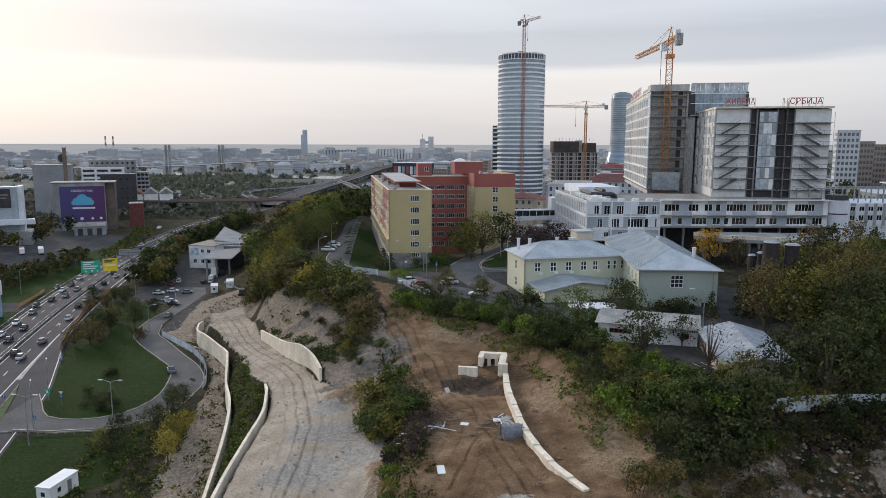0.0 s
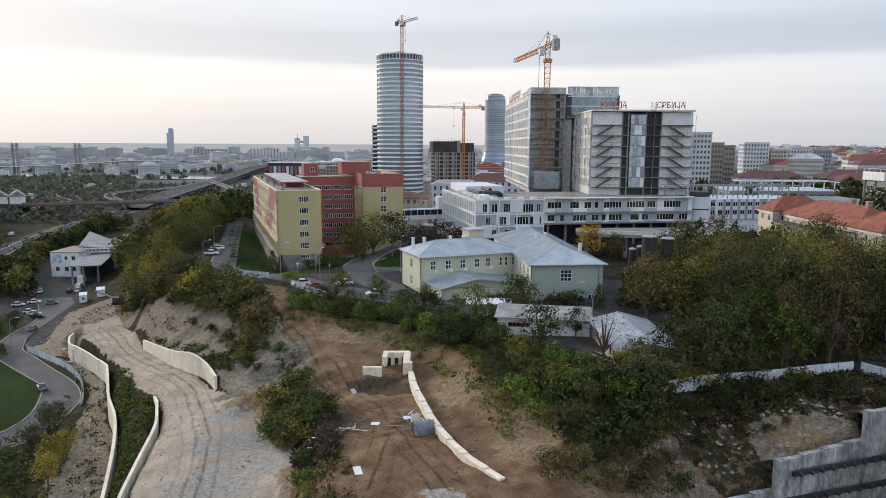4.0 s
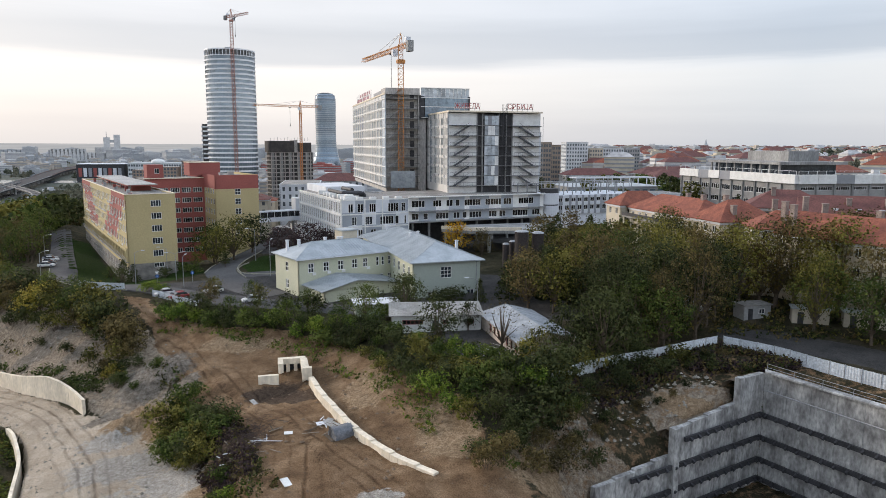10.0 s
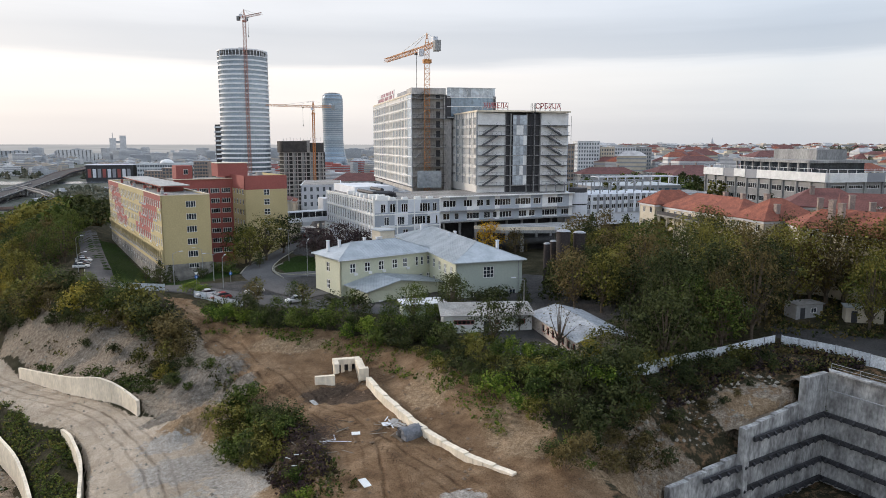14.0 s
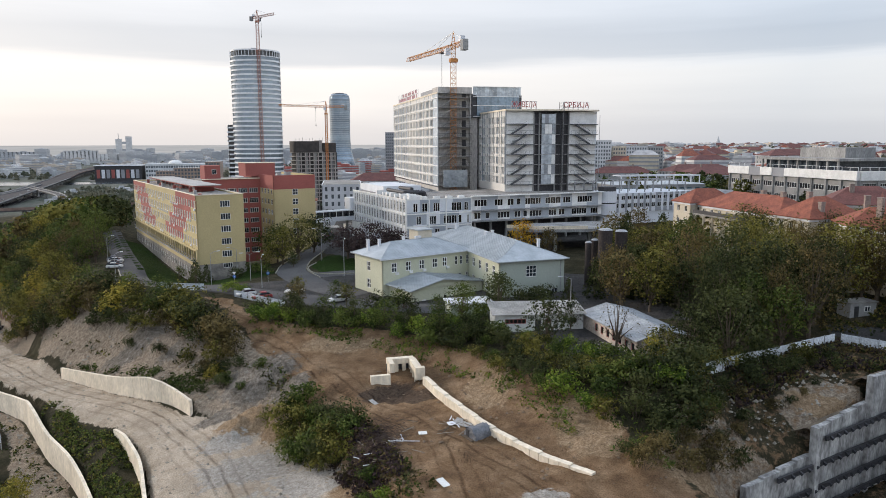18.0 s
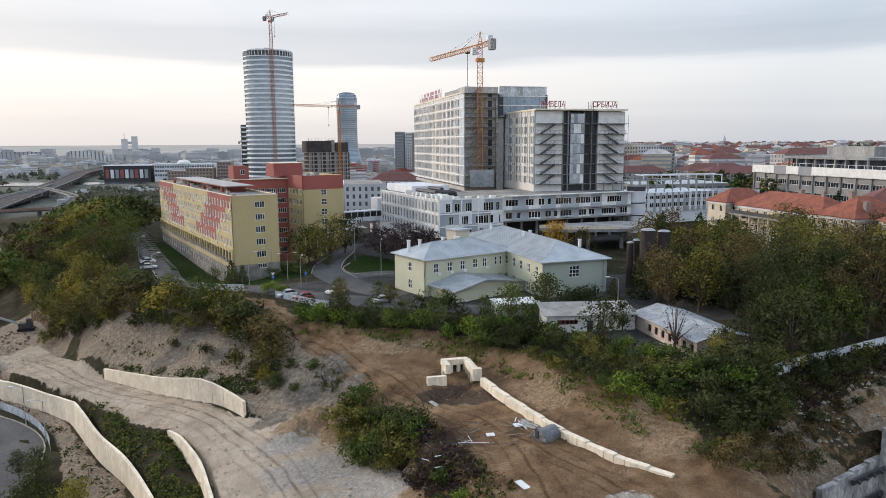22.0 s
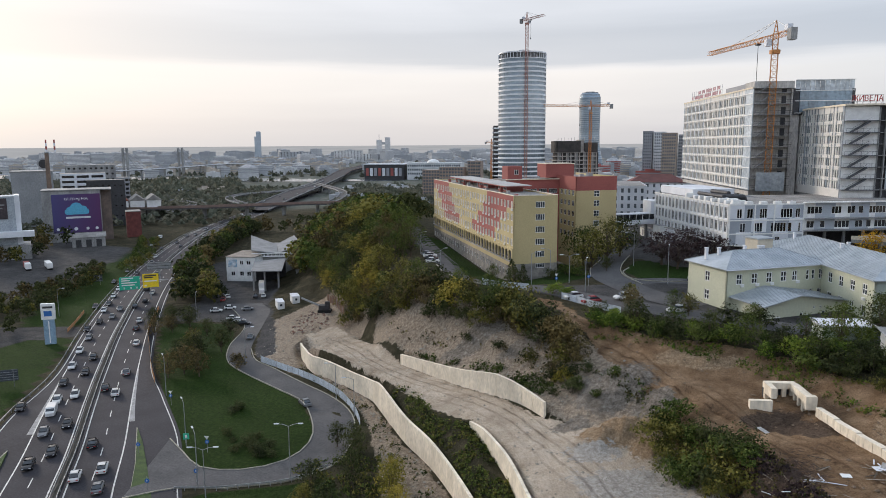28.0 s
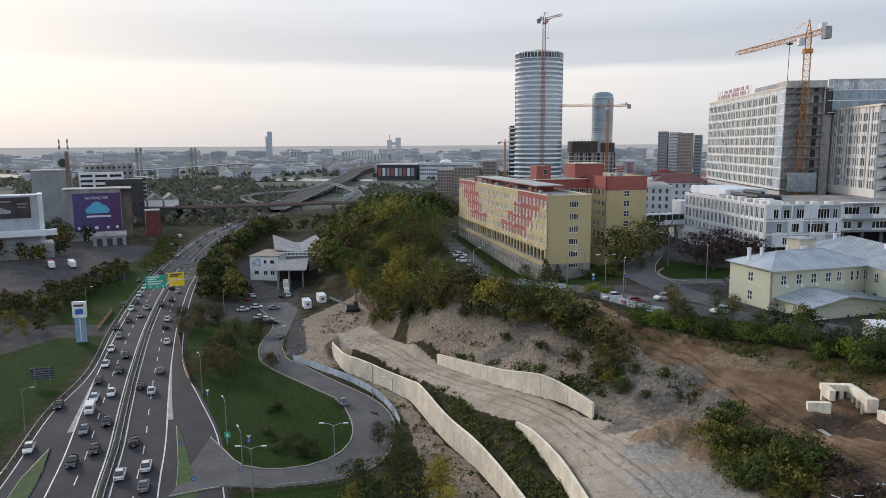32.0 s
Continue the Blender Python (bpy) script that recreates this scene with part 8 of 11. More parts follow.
facade(office, on_west(19), 19, -3, 9.6, [(2.6, 1.4, even(6, 1, 18, 1.8, 3, 1)), (7.2, 1.4, even(6, 1, 18, 1.8, 3, 1))], [WHITE], glass=DGLASS)
part("east_wall", boxed(12.7, 13, 0.31, 19, -3, 9.6), WHITE, office)
part("roof", boxed(-0.3, 13.3, -0.3, 19.3, 9.6, 9.85), material("brown_felt_roof", (0.27, 0.23, 0.19), (0.19, 0.165, 0.14), 0.9, 0.3, 3, 0.1), office, "brown felt roof with a low kerb")
hall = thing("bus_hall", pose(0, 0, 0), "low hall with grey butterfly roofs and a clerestory", "building")
FELT = material("grey_felt_roof", (0.24, 0.245, 0.25), (0.17, 0.175, 0.18), 0.85, 0.25, 3, 0.1)


def roof_plane(name, q, mat, label, thick=0.35):
    bm = bmesh.new()
    a, b = [bm.verts.new(p) for p in q], [bm.verts.new((x, y, z - thick)) for x, y, z in q]
    bm.faces.new(a), bm.faces.new(b[::-1])
    for i in range(4):
        j = (i + 1) % 4
        bm.faces.new((a[i], b[i], b[j], a[j]))
    bmesh.ops.recalc_face_normals(bm, faces=bm.faces)
    return part(name, bm, mat, hall, label)


roof_plane("roof", ((-226, 300, 12.6), (-205, 290, 10.2), (-189, 266, 10.2), (-200, 262, 11.4)), FELT, "grey sloping felt roof")
roof_plane("roof", ((-204.8, 290.1, 10.2), (-206, 308, 12.4), (-186, 282, 12.0), (-188.8, 266.1, 10.2)), FELT, "grey sloping felt roof")
roof_plane("canopy", ((-193, 254, 8.2), (-184.5, 265, 8.2), (-171, 240, 7.6), (-182, 235, 7.6)), FELT, "dark flat canopy over the entrance bay")
part("wall_body", prism(bmesh.new(), [(-198.5, 262.5), (-189.4, 266.4), (-187, 281), (-205, 305), (-224, 298)], -3, 9.0), CONCRETE_GREY, hall)
facade(hall, pose(-199.5, 261.4, 0, 0, 0, 23), 26, 8.4, 10.3, [(9.4, 1.0, even(15, 0.3, 25.7, 1.45, 2, 1))], [WHITE], glass=DGLASS, name="clerestory")
part("white_block", prism(bmesh.new(), [(-191, 283), (-187, 297), (-176.5, 277.5), (-177, 261)], -3, 9.0), WHITEP, hall, "white side block")
part("white_roof", prism(bmesh.new(), [(-191.3, 283), (-187, 297.5), (-176.2, 277.6), (-176.8, 260.6)], 9.01, 9.3), WHITEP, hall)
for x, y in ((-183, 238), (-178, 238.5), (-173.5, 241.5)):
    part("column", boxed(x - 0.3, x + 0.3, y - 0.3, y + 0.3, -2, 7.4), CONCRETE_GREY, hall)
# shade below the canopy painted as a dark wall
part("rear_wall", prism(bmesh.new(), [(-193, 254.5), (-184.4, 264.6), (-184.2, 264.2), (-192.6, 254.1)], -3, 7.8), DARK, hall, "back of the entrance bay painted dark as shade")
for x, y, w, l, rz, n in ((-151, 206.5, 2.4, 6, 40, "container"), (-148.6, 212.5, 2.6, 6, 40, "container"), (-65.5, 74, 2.5, 6.2, 12, "container")):
    t = thing("site_container", pose(x, y, ground_z(x, y), 0, 0, rz), "white site office container with small windows", "container", "site containers")
    bm = boxed(-w / 2, w / 2, -l / 2, l / 2, 0.1, 2.6)
    bmesh.ops.bevel(bm, geom=bm.edges[:], offset=0.05, segments=1, affect="EDGES")
    part("body", bm, WHITE, t)
    part("roof", boxed(-w / 2 - 0.08, w / 2 + 0.08, -l / 2 - 0.08, l / 2 + 0.08, 2.61, 2.75), WHITEP, t)
    put_window(t, pose(0, -l / 2 - 0.02, 1.6), 0.9, 0.9, 1, 1, inset=0.0)
    put_window(t, Matrix(((0, 1, 0, w / 2 + 0.02), (1, 0, 0, -1.2), (0, 0, 1, 1.6), (0, 0, 0, 1))), 0.9, 0.9, 1, 1, inset=0.0)
    part("door", boxed(w / 2, w / 2 + 0.05, 0.6, 1.5, 0.2, 2.2), STEEL, t)
rig = thing("drilling_rig", pose(-127, 195, ground_z(-127, 195), 0, 0, 20), "dark tracked drilling machine in the site yard", "machine")
for y in (-1.1, 1.1):
    bm = boxed(-2.2, 2.2, y - 0.35, y + 0.35, 0.0, 0.9)
    bmesh.ops.bevel(bm, geom=bm.edges[:], offset=0.2, segments=2, affect="EDGES")
    part("track", bm, TYRE, rig)
part("body", boxed(-1.8, 1.6, -1.2, 1.2, 0.95, 2.4), DARK, rig)
part("cab", boxed(0.3, 1.7, -1.15, -0.1, 2.42, 3.6), DARK, rig)
part("mast", beam(bmesh.new(), (1.9, 0, 0.6), (-7.5, 0.5, 4.6), 0.5), STEEL, rig)
RUSTP = material("rusty_sheet_pile", (0.20, 0.11, 0.07), (0.13, 0.075, 0.05), 0.85, 0.6, 3, 0.2)
panel_fence("sheet_pile_wall", [(-132, 206), (-124, 197.5), (-116, 187)], 2.4, 3.2, RUSTP, "rusty sheet pile wall at the foot of the hill")
rubble("yard_debris", [[(-136, 200), (-124, 192), (-116, 178), (-124, 168), (-132, 184)]], 260, 0.1, 0.7, "dark heap of site debris and steel", 12, material("scrap", (0.10, 0.09, 0.085), (0.2, 0.09, 0.06), 0.8, 1.2, 5, 0.1))

bbd = thing("billboard_building", pose(-371.3, 349.4, 0, 0, 0, 45), "old concrete factory tower hung with a large purple advertisement", "building")
part("body", boxed(-33, 0, 0.02, 22, -3, 30.4), CONCRETE_GREY, bbd)
part("stair_tower", boxed(0.01, 6, 3, 22, -3, 30.6), material("worn_brick", (0.16, 0.12, 0.10), (0.10, 0.08, 0.07), 0.9, 0.3, 3, 0.2), bbd, "dark worn brick side")
part("cornice", boxed(-33.4, 6.4, -0.4, 22.4, 30.61, 31.1), CONCRETE_GREY, bbd)
m = bpy.data.materials.new("poster_purple")
m.use_nodes = True
n_, l_ = m.node_tree.nodes, m.node_tree.links
tcx = n_.new("ShaderNodeTexCoord")
spx = n_.new("ShaderNodeSeparateXYZ")
l_.new(tcx.outputs["Generated"], spx.inputs[0])
rp = n_.new("ShaderNodeValToRGB")
rp.color_ramp.elements[0].color, rp.color_ramp.elements[1].color = (0.055, 0.05, 0.16, 1), (0.085, 0.022, 0.10, 1)
l_.new(spx.outputs[0], rp.inputs[0])
l_.new(rp.outputs[0], n_["Principled BSDF"].inputs["Base Color"])
n_["Principled BSDF"].inputs["Roughness"].default_value = 0.6
poster = part("poster", boxed(-27.7, -0.5, -0.25, 0.0, 4.0, 28.3), m, bbd, "purple advertisement sheet with a blue cloud")
CYAN = material("poster_cyan", (0.10, 0.40, 0.58), (0.09, 0.36, 0.52), 0.6, 1, 4, 0)
cl = bmesh.new()
for i, (x, z, r) in enumerate(((-17.5, 18.0, 2.6), (-14.2, 19.4, 3.6), (-10.6, 18.2, 2.7), (-19.2, 17.2, 1.7), (-8.9, 17.3, 1.8))):
    tube(cl, (x, -0.36 - i * 0.02, z), (x, -0.26, z), r, n=28)
box(cl, -19.2, -8.9, -0.345, -0.255, 15.5, 17.6)
part("cloud", cl, CYAN, poster, "flat light blue cloud shape")
cu = bpy.data.curves.new("words", "FONT")
cu.body, cu.size, cu.extrude = "GLEDAJ NA", 1.0, 0.02
tmp = new("words", cu)
bpy.context.view_layer.update()
me = bpy.data.meshes.new_from_object(tmp.evaluated_get(bpy.context.evaluated_depsgraph_get()))
bpy.data.objects.remove(tmp)
x0, x1 = min(v.co.x for v in me.vertices), max(v.co.x for v in me.vertices)
for v in me.vertices:
    v.co = Vector((-20.6 + (v.co.x - x0) / (x1 - x0) * 13.2, -0.28 - v.co.z, 24.6 + v.co.y * 2.2))
me.materials.clear()
me.materials.append(WHITE)
w = new("words", me)
w.parent = poster
part("word_bar", boxed(-20.4, -6.6, -0.3, -0.253, 13.0, 14.2), WHITEP, poster)
for k, x in enumerate((-25.2, -20.4, -15.2, -8.6, -3.4)):
    part("emblem", tube(bmesh.new(), (x, -0.3, 6.4), (x, -0.253, 6.4), 0.9 if k != 2 else 1.1, n=14), WHITEP, poster, "small plain white emblem")
wm = bmesh.new()
box(wm, -15.9, -13.0, -0.31, -0.302, 16.6, 16.9)
part("cloud_mark", wm, WHITEP, poster)
rb = thing("red_brick_block", pose(-366, 364, 0, 0, 0, 45), "low dark red brick block beside the factory", "building")
part("wall_body", boxed(0, 9, 0, 14, -3, 15), material("dark_red_brick", (0.16, 0.05, 0.045), (0.11, 0.035, 0.03), 0.9, 0.4, 3, 0.2), rb)
part("roof", boxed(-0.2, 9.2, -0.2, 14.2, 15.01, 15.4), ROOFING, rb)
shd = thing("low_shed", pose(-362, 316, 0, 0, 0, 45), "low grey shed with a shallow gable roof", "shed")
part("wall_body", boxed(0, 18, 0, 10, -3, 4.0), CONCRETE_GREY, shd)
bm = bmesh.new()
loft(bm, [[(x, -0.6, 4.0), (x, 5, 6.4), (x, 10.6, 4.0), (x, 5, 4.1)] for x in (-0.6, 18.6)])
part("roof", bm, ROOFING, shd)
for k in range(3):
    part("door", boxed(2 + k * 5.5, 5 + k * 5.5, -0.08, -0.01, -2, 2.6), DARK, shd)
car_ad = thing("billboard_building", pose(-355, 275, 0, 0, 0, 50), "pale grey panelled hall with a dark billboard", "building")
part("body", boxed(-24, 0, 0.02, 14, 6, 32), material("pale_grey_panel", (0.36, 0.40, 0.43), (0.28, 0.31, 0.34), 0.7, 0.2, 2, 0.05), car_ad)
part("side_ribs", boxed(0.01, 2.4, 1, 14, 4, 32.4), WHITEP, car_ad)
part("plinth", boxed(-24, 6, -3, 16, -3, 5.9), CONCRETE_GREY, car_ad)
part("ledge", boxed(-24, 8, -5, -0.01, 10.5, 13.5), WHITEP, car_ad)
ad = part("poster", boxed(-24, -3.4, -0.3, 0, 20, 31), material("dark_poster", (0.06, 0.045, 0.05), (0.03, 0.025, 0.03), 0.5, 0.2, 1, 0), car_ad, "dark advertisement sheet with a car shape")
part("car_shape", loft(bmesh.new(), [[(-22 + a, -0.36, 22.6 + b), (-22 + a, -0.31, 22.6 + b), (-22 + a, -0.31, 23 + c), (-22 + a, -0.36, 23 + c)] for a, b, c in ((0, 0, 1.2), (2, 0, 2.6), (5, 0, 2.9), (8, 0, 1.6), (9.6, 0.1, 1.2))]), STEEL, ad)
for a, b, z in ((-22, -12, 28.6), (-9.5, -4.5, 27.2), (-9.5, -5.5, 25.4)):
    part("word_bar", boxed(a, b, -0.36, -0.31, z, z + 0.7), CONCRETE_GREY, ad)
big_silo = thing("grain_store", pose(-487, 382, 0, 0, 0, 48), "windowless grey concrete storage block", "building")
part("body", boxed(0, 27, 0, 30, -4, 39.5), material("cool_grey_concrete", (0.29, 0.30, 0.31), (0.23, 0.24, 0.25), 0.9, 0.1, 1.5, 0.1), big_silo)
part("roof_edge", boxed(-0.3, 27.3, -0.3, 30.3, 39.51, 40.2), CONCRETE_GREY, big_silo)
st = thing("brick_stack", pose(-456, 387, 0), "slim tall brown factory chimney", "chimney")
part("shaft", tube(bmesh.new(), (0, 0, -4), (0, 0, 54), 2.0, 1.3, 16), material("brown_brick", (0.20, 0.145, 0.11), (0.15, 0.11, 0.085), 0.9, 0.3, 2, 0.1), st)
part("rim", tube(bmesh.new(), (0, 0, 53.4), (0, 0, 54.3), 1.6, 1.6, 16), STEEL, st)
dials = thing("roof_disc_sign", pose(-470, 396, 39.5, 0, 0, 45), "round dark roof sign on a post", "sign")
part("disc", tube(bmesh.new(), (0, -0.3, 6), (0, 0.3, 6), 4.2, n=28), STEEL, dials)
part("face", tube(bmesh.new(), (0, -0.4, 6), (0, -0.31, 6), 3.2, n=28), DARK, dials)
part("post", boxed(-0.3, 0.3, 0.31, 0.8, 0, 6), STEEL, dials)


def block(name, m, w, d, h, rows, cols, wall, label, glass=DGLASS, roof=None, win=(1.8, 1.6), z0=-4):
    t = thing(name, m, label, "building", "city blocks")
    part("core", boxed(0.5, w - 0.4, 0.5, d - 0.4, z0, h - 0.3), DARK, t)
    sp = (h - 2.5) / rows
    zs = [2.0 + sp * (k + 0.5) for k in range(rows)]
    for m2, ln, nc in ((pose(0, 0, 0), w, cols), (on_west(d), d, max(2, int(cols * d / w)))):
        part("glazing", boxed(0, ln, 0.25, 0.4, z0, h - 0.1), glass, t, "dark glazing behind the storey bands").matrix_basis = m2
        zp, ww = z0, min(win[0], (ln - 1.2) / nc * 0.82)
        for z in zs + [h + win[1] / 2]:
            part("spandrel", boxed(0, ln, 0, 0.25, zp, z - win[1] / 2), wall, t).matrix_basis = m2
            zp = z + win[1] / 2
        for k in range(nc + 1):
            xa, xb = max(0, 0.6 + (ln - 1.2) * (k - 0.5) / nc + ww / 2), min(ln, 0.6 + (ln - 1.2) * (k + 0.5) / nc - ww / 2)
            part("pier", boxed(xa, xb, 0.03, 0.24, zs[0] - win[1] / 2, h - 0.3), wall, t).matrix_basis = m2
    part("east_wall", boxed(w - 0.3, w, 0.31, d, z0, h), wall, t)
    part("roof", boxed(0.41, w - 0.31, 0.41, d, h - 0.3, h - 0.05), roof or ROOFING, t)
    return t


block("office_block", pose(-503, 439, 0, 0, 0, 46), 34, 22, 36, 8, 3, WHITEP, "white modern office with dark window strips", win=(9.6, 2.0))
block("office_block", pose(-516, 497, 0, 0, 0, 46), 22, 22, 30, 7, 6, GREYP, "dark glazed office block with pale bands", win=(3.4, 2.2))
block("office_block", pose(-530, 470, 0, 0, 0, 46), 40, 16, 42, 8, 9, CONCRETE_GREY, "old grey concrete factory block")
block("dark_plant", pose(-440, 405, 0, 0, 0, 46), 26, 12, 33, 4, 6, DARK, "black industrial plant building", win=(1.2, 1.0))
for k in range(3):
    hs = thing("gabled_hall", pose(-455 + k * 9.0, 445 + k * 8.5, 0, 0, 0, 45), "white gabled hall with a red-brown roof", "building", "gabled halls")
    part("wall_body", boxed(0, 11, 0, 26, -4, 14), WHITE, hs)
    part("roof", loft(bmesh.new(), [[(-0.4, y, 14), (5.5, y, 18.5), (11.4, y, 14), (5.5, y, 13.8)] for y in (-0.3, 26.3)]), REDTILE if k == 0 else ROOFING, hs)
for k, (x, y, l, mt) in enumerate(((-313, 256, 11, WHITE), (-324, 253, 5, REDR), (-319, 249.6, 6, WHITE))):
    tr = thing("trailer", pose(x, y, ground_z(x, y), 0, 0, 55), "parked %s lorry trailer in the yard" % ("red" if k == 1 else "white"), "trailer", "yard trailers")
    part("box_body", boxed(-1.2, 1.2, -l / 2, l / 2, 0.9, 3.4), mt, tr)
    for yy in (-l / 2 + 1, l / 2 - 1):
        part("wheel", tube(bmesh.new(), (-1.1, yy, 0.45), (1.1, yy, 0.45), 0.45, n=10), TYRE, tr)


def flyover(name, line, w, label, piers, thick=1.3, rim=None):
    t = thing(name, pose(0, 0, 0), label, "bridge")
    pts = dense(line, 10)
    bm, rmb = bmesh.new(), bmesh.new()
    rows = []
    for i, p in enumerate(pts):
        d = (pts[min(i + 1, len(pts) - 1)] - pts[max(i - 1, 0)])
        s = Vector((d.y, -d.x, 0)).normalized() * w / 2
        rows.append((p - s, p + s))
    for q in (-1, 1):
        for (a, b), (c_, d_) in zip(rows, rows[1:]):
            u, v = (a, c_) if q < 0 else (b, d_)
            beam(rmb, u + Vector((0, 0, 0.35)), v + Vector((0, 0, 0.35)), 0.35, 1.2)
    vv = [[bm.verts.new(x) for x in (a, b, b - Vector((0, 0, thick)), a - Vector((0, 0, thick)))] for a, b in rows]
    for r0, r1 in zip(vv, vv[1:]):
        for k in range(4):
            bm.faces.new((r0[k], r0[(k + 1) % 4], r1[(k + 1) % 4], r1[k]))
    bmesh.ops.recalc_face_normals(bm, faces=bm.faces)
    part("deck", bm, ASPHALT if w > 20 else ASPHALT_OLD, t)
    part("parapet", rmb, rim or CONCRETE_GREY, t)
    for k in range(piers, len(pts) - 1, piers):
        p = pts[k]
        g = ground_z(p.x, p.y)
        if p.z - thick - g > 1.5:
            part("pier", boxed(-0.8, 0.8, -w * 0.16, w * 0.16, g - 1, p.z - thick), CONCRETE_GREY, t).matrix_basis = Matrix.Translation((p.x, p.y, 0))


RUST = material("rust_parapet", (0.22, 0.15, 0.125), (0.17, 0.12, 0.10), 0.85, 0.3, 2, 0.1)
flyover("overpass", [(-640, 400, 7), (-520, 432, 8), (-463, 452, 8), (-417, 467, 8), (-385, 489, 8), (-353, 515, 8), (-330, 535, 8), (-300, 566, 7), (-262, 612, 6)], 12, "reddish-brown motorway overpass on concrete piers", 3, rim=RUST)
flyover("ramp", [(-520, 905, 7.4), (-480, 790, 6.4), (-466, 716, 5.4), (-483, 664, 4.8), (-470, 618, 4.2), (-437, 584, 3), (-400, 562, 1.4)], 8, "curved grey slip ramp on piers", 3)
flyover("motorway_bridge", [(-384, 536, 0.4), (-402, 588, 2.2), (-436, 690, 5), (-494, 850, 6.6), (-590, 1090, 7)], 25, "broad grey motorway viaduct with traffic", 4)
flyover("motorway_bridge", [(-591, 1092, 7), (-690, 1320, 6.6), (-782, 1580, 6), (-960, 2050, 5)], 25, "long red-brown motorway bridge over the river", 4, thick=3.0, rim=RUST)
flyover("ramp", [(-500, 850, 7.0), (-449, 792, 6.4), (-402, 735, 5.8), (-374, 690, 5.2), (-352, 640, 5), (-336, 590, 4.6)], 8, "curved grey slip ramp on piers", 4)
flyover("ramp", [(-430, 470, 2.0), (-448, 520, 2.4), (-470, 560, 2.6), (-520, 590, 2.4), (-620, 600, 2)], 7, "low grey side road on an embankment", 4)
flyover("railway_bridge", [(-1150, 900, 12), (-1046, 1096, 13), (-1035, 1240, 15), (-1040, 1420, 17), (-980, 1620, 12)], 14, "long pale cable-stayed bridge", 6, rim=WHITEP)
for x, y in ((-1050, 1090), (-1038, 1234)):
    py = thing("bridge_pylon", pose(x, y, 12, 0, 0, 80), "grey twin-leg bridge pylon with stay cables", "pylon", "bridge pylons")
    for s in (-6, 6):
        part("leg", boxed(-1.8, 1.8, s - 1.6, s + 1.6, -16, 44), CONCRETE_GREY, py)
    part("cross_beam", boxed(-1.2, 1.2, -6, 6, 30, 33), CONCRETE_GREY, py)
    for s in (-6, 6):
        for k in (18, 34, 52):
            for q in (-1, 1):
                part("stay_cable", tube(bmesh.new(), (0, s, 20 + k * 0.42), (q * k * 1.3, s, 1), 0.35, n=4), CONCRETE_GREY, py)
water = bmesh.new()
WP = [(-2600, 1300), (-1700, 1060), (-1200, 1020), (-820, 1052), (-740, 1032), (-600, 1050), (-470, 1110), (-520, 1150), (-600, 1130), (-740, 1142), (-860, 1152), (-1200, 1140), (-1700, 1190), (-2600, 1480)]
v = [water.verts.new((x, y, -2.2)) for x, y in WP]
water.faces.new(v)
bmesh.ops.recalc_face_normals(water, faces=water.faces)
tagged(part("river", water, material("river_water", (0.10, 0.12, 0.13), (0.08, 0.10, 0.11), 0.18, 0.02, 0.3, 0.05, spec=0.9)), "calm pale river reflecting the sky", "water", kind="structure")

# ---- towers, cranes and frames behind the hospital ----
CURTAIN = material("curtain_wall_glass", (0.26, 0.325, 0.38), (0.19, 0.25, 0.30), 0.14, 0.03, 0.4, 0.0, metal=0.45, spec=0.8, vary=0.22, detail=0.3)
BANDW = material("white_floor_band", (0.84, 0.85, 0.86), (0.78, 0.79, 0.81), 0.5, 0.1, 1, 0.0, detail=0.1)
CRANE_RED = material("crane_red", (0.42, 0.19, 0.14), (0.34, 0.15, 0.11), 0.6, 1, 5, 0.0)
CRANE_YEL = material("crane_yellow", (0.58, 0.255, 0.075), (0.46, 0.19, 0.06), 0.6, 1, 5, 0.0)


def drum(r0, r1, z0, z1, n=56):
    return tube(bmesh.new(), (0, 0, z0), (0, 0, z1), r0, r1, n)


def mesh_of(name, bm, mat):
    me = bpy.data.meshes.new(name)
    bm.to_mesh(me)
    bm.free()
    me.materials.append(mat)
    return me


gt = thing("glass_tower", pose(-157.3, 613.6, 0) @ Matrix.Diagonal((1.04, 1.04, 0.986, 1)), "tall round glass tower with white floor bands", "tower")
FLOOR, N_FL = 3.9, 33
band_me = mesh_of("floor_band", drum(20.0, 20.0, 0, 1.4), BANDW)
pane_me = mesh_of("glazing", drum(19.62, 19.62, 1.15, FLOOR), CURTAIN)
mb = bmesh.new()
for k in range(56):
    a = (k + 0.5) * math.tau / 56
    beam(mb, (19.66 * math.cos(a), 19.66 * math.sin(a), 1.15), (19.66 * math.cos(a), 19.66 * math.sin(a), FLOOR), 0.16)
mull_me = mesh_of("mullion_ring", mb, GREYP)
for k in range(N_FL):
    z = 137.4 - 5.9 - (N_FL - k) * FLOOR
    for me in (band_me, pane_me, mull_me):
        ob = new(me.name, me)
        ob.parent, ob.location = gt, (0, 0, z)
        if me is mull_me:
            tagged(ob, kind="stuff")
part("crown_drum", drum(19.3, 19.3, 131.5, 137.0), GLASS, gt, "dark open crown behind white fins")
part("crown_ring", drum(20.0, 20.0, 131.5, 132.2), BANDW, gt)
part("crown_ring", drum(20.0, 20.0, 136.4, 137.4), BANDW, gt)
for k in range(44):
    a = k * math.tau / 44
    part("fin", beam(bmesh.new(), (19.8 * math.cos(a), 19.8 * math.sin(a), 132.2), (19.8 * math.cos(a), 19.8 * math.sin(a), 136.4), 0.45), BANDW, gt)
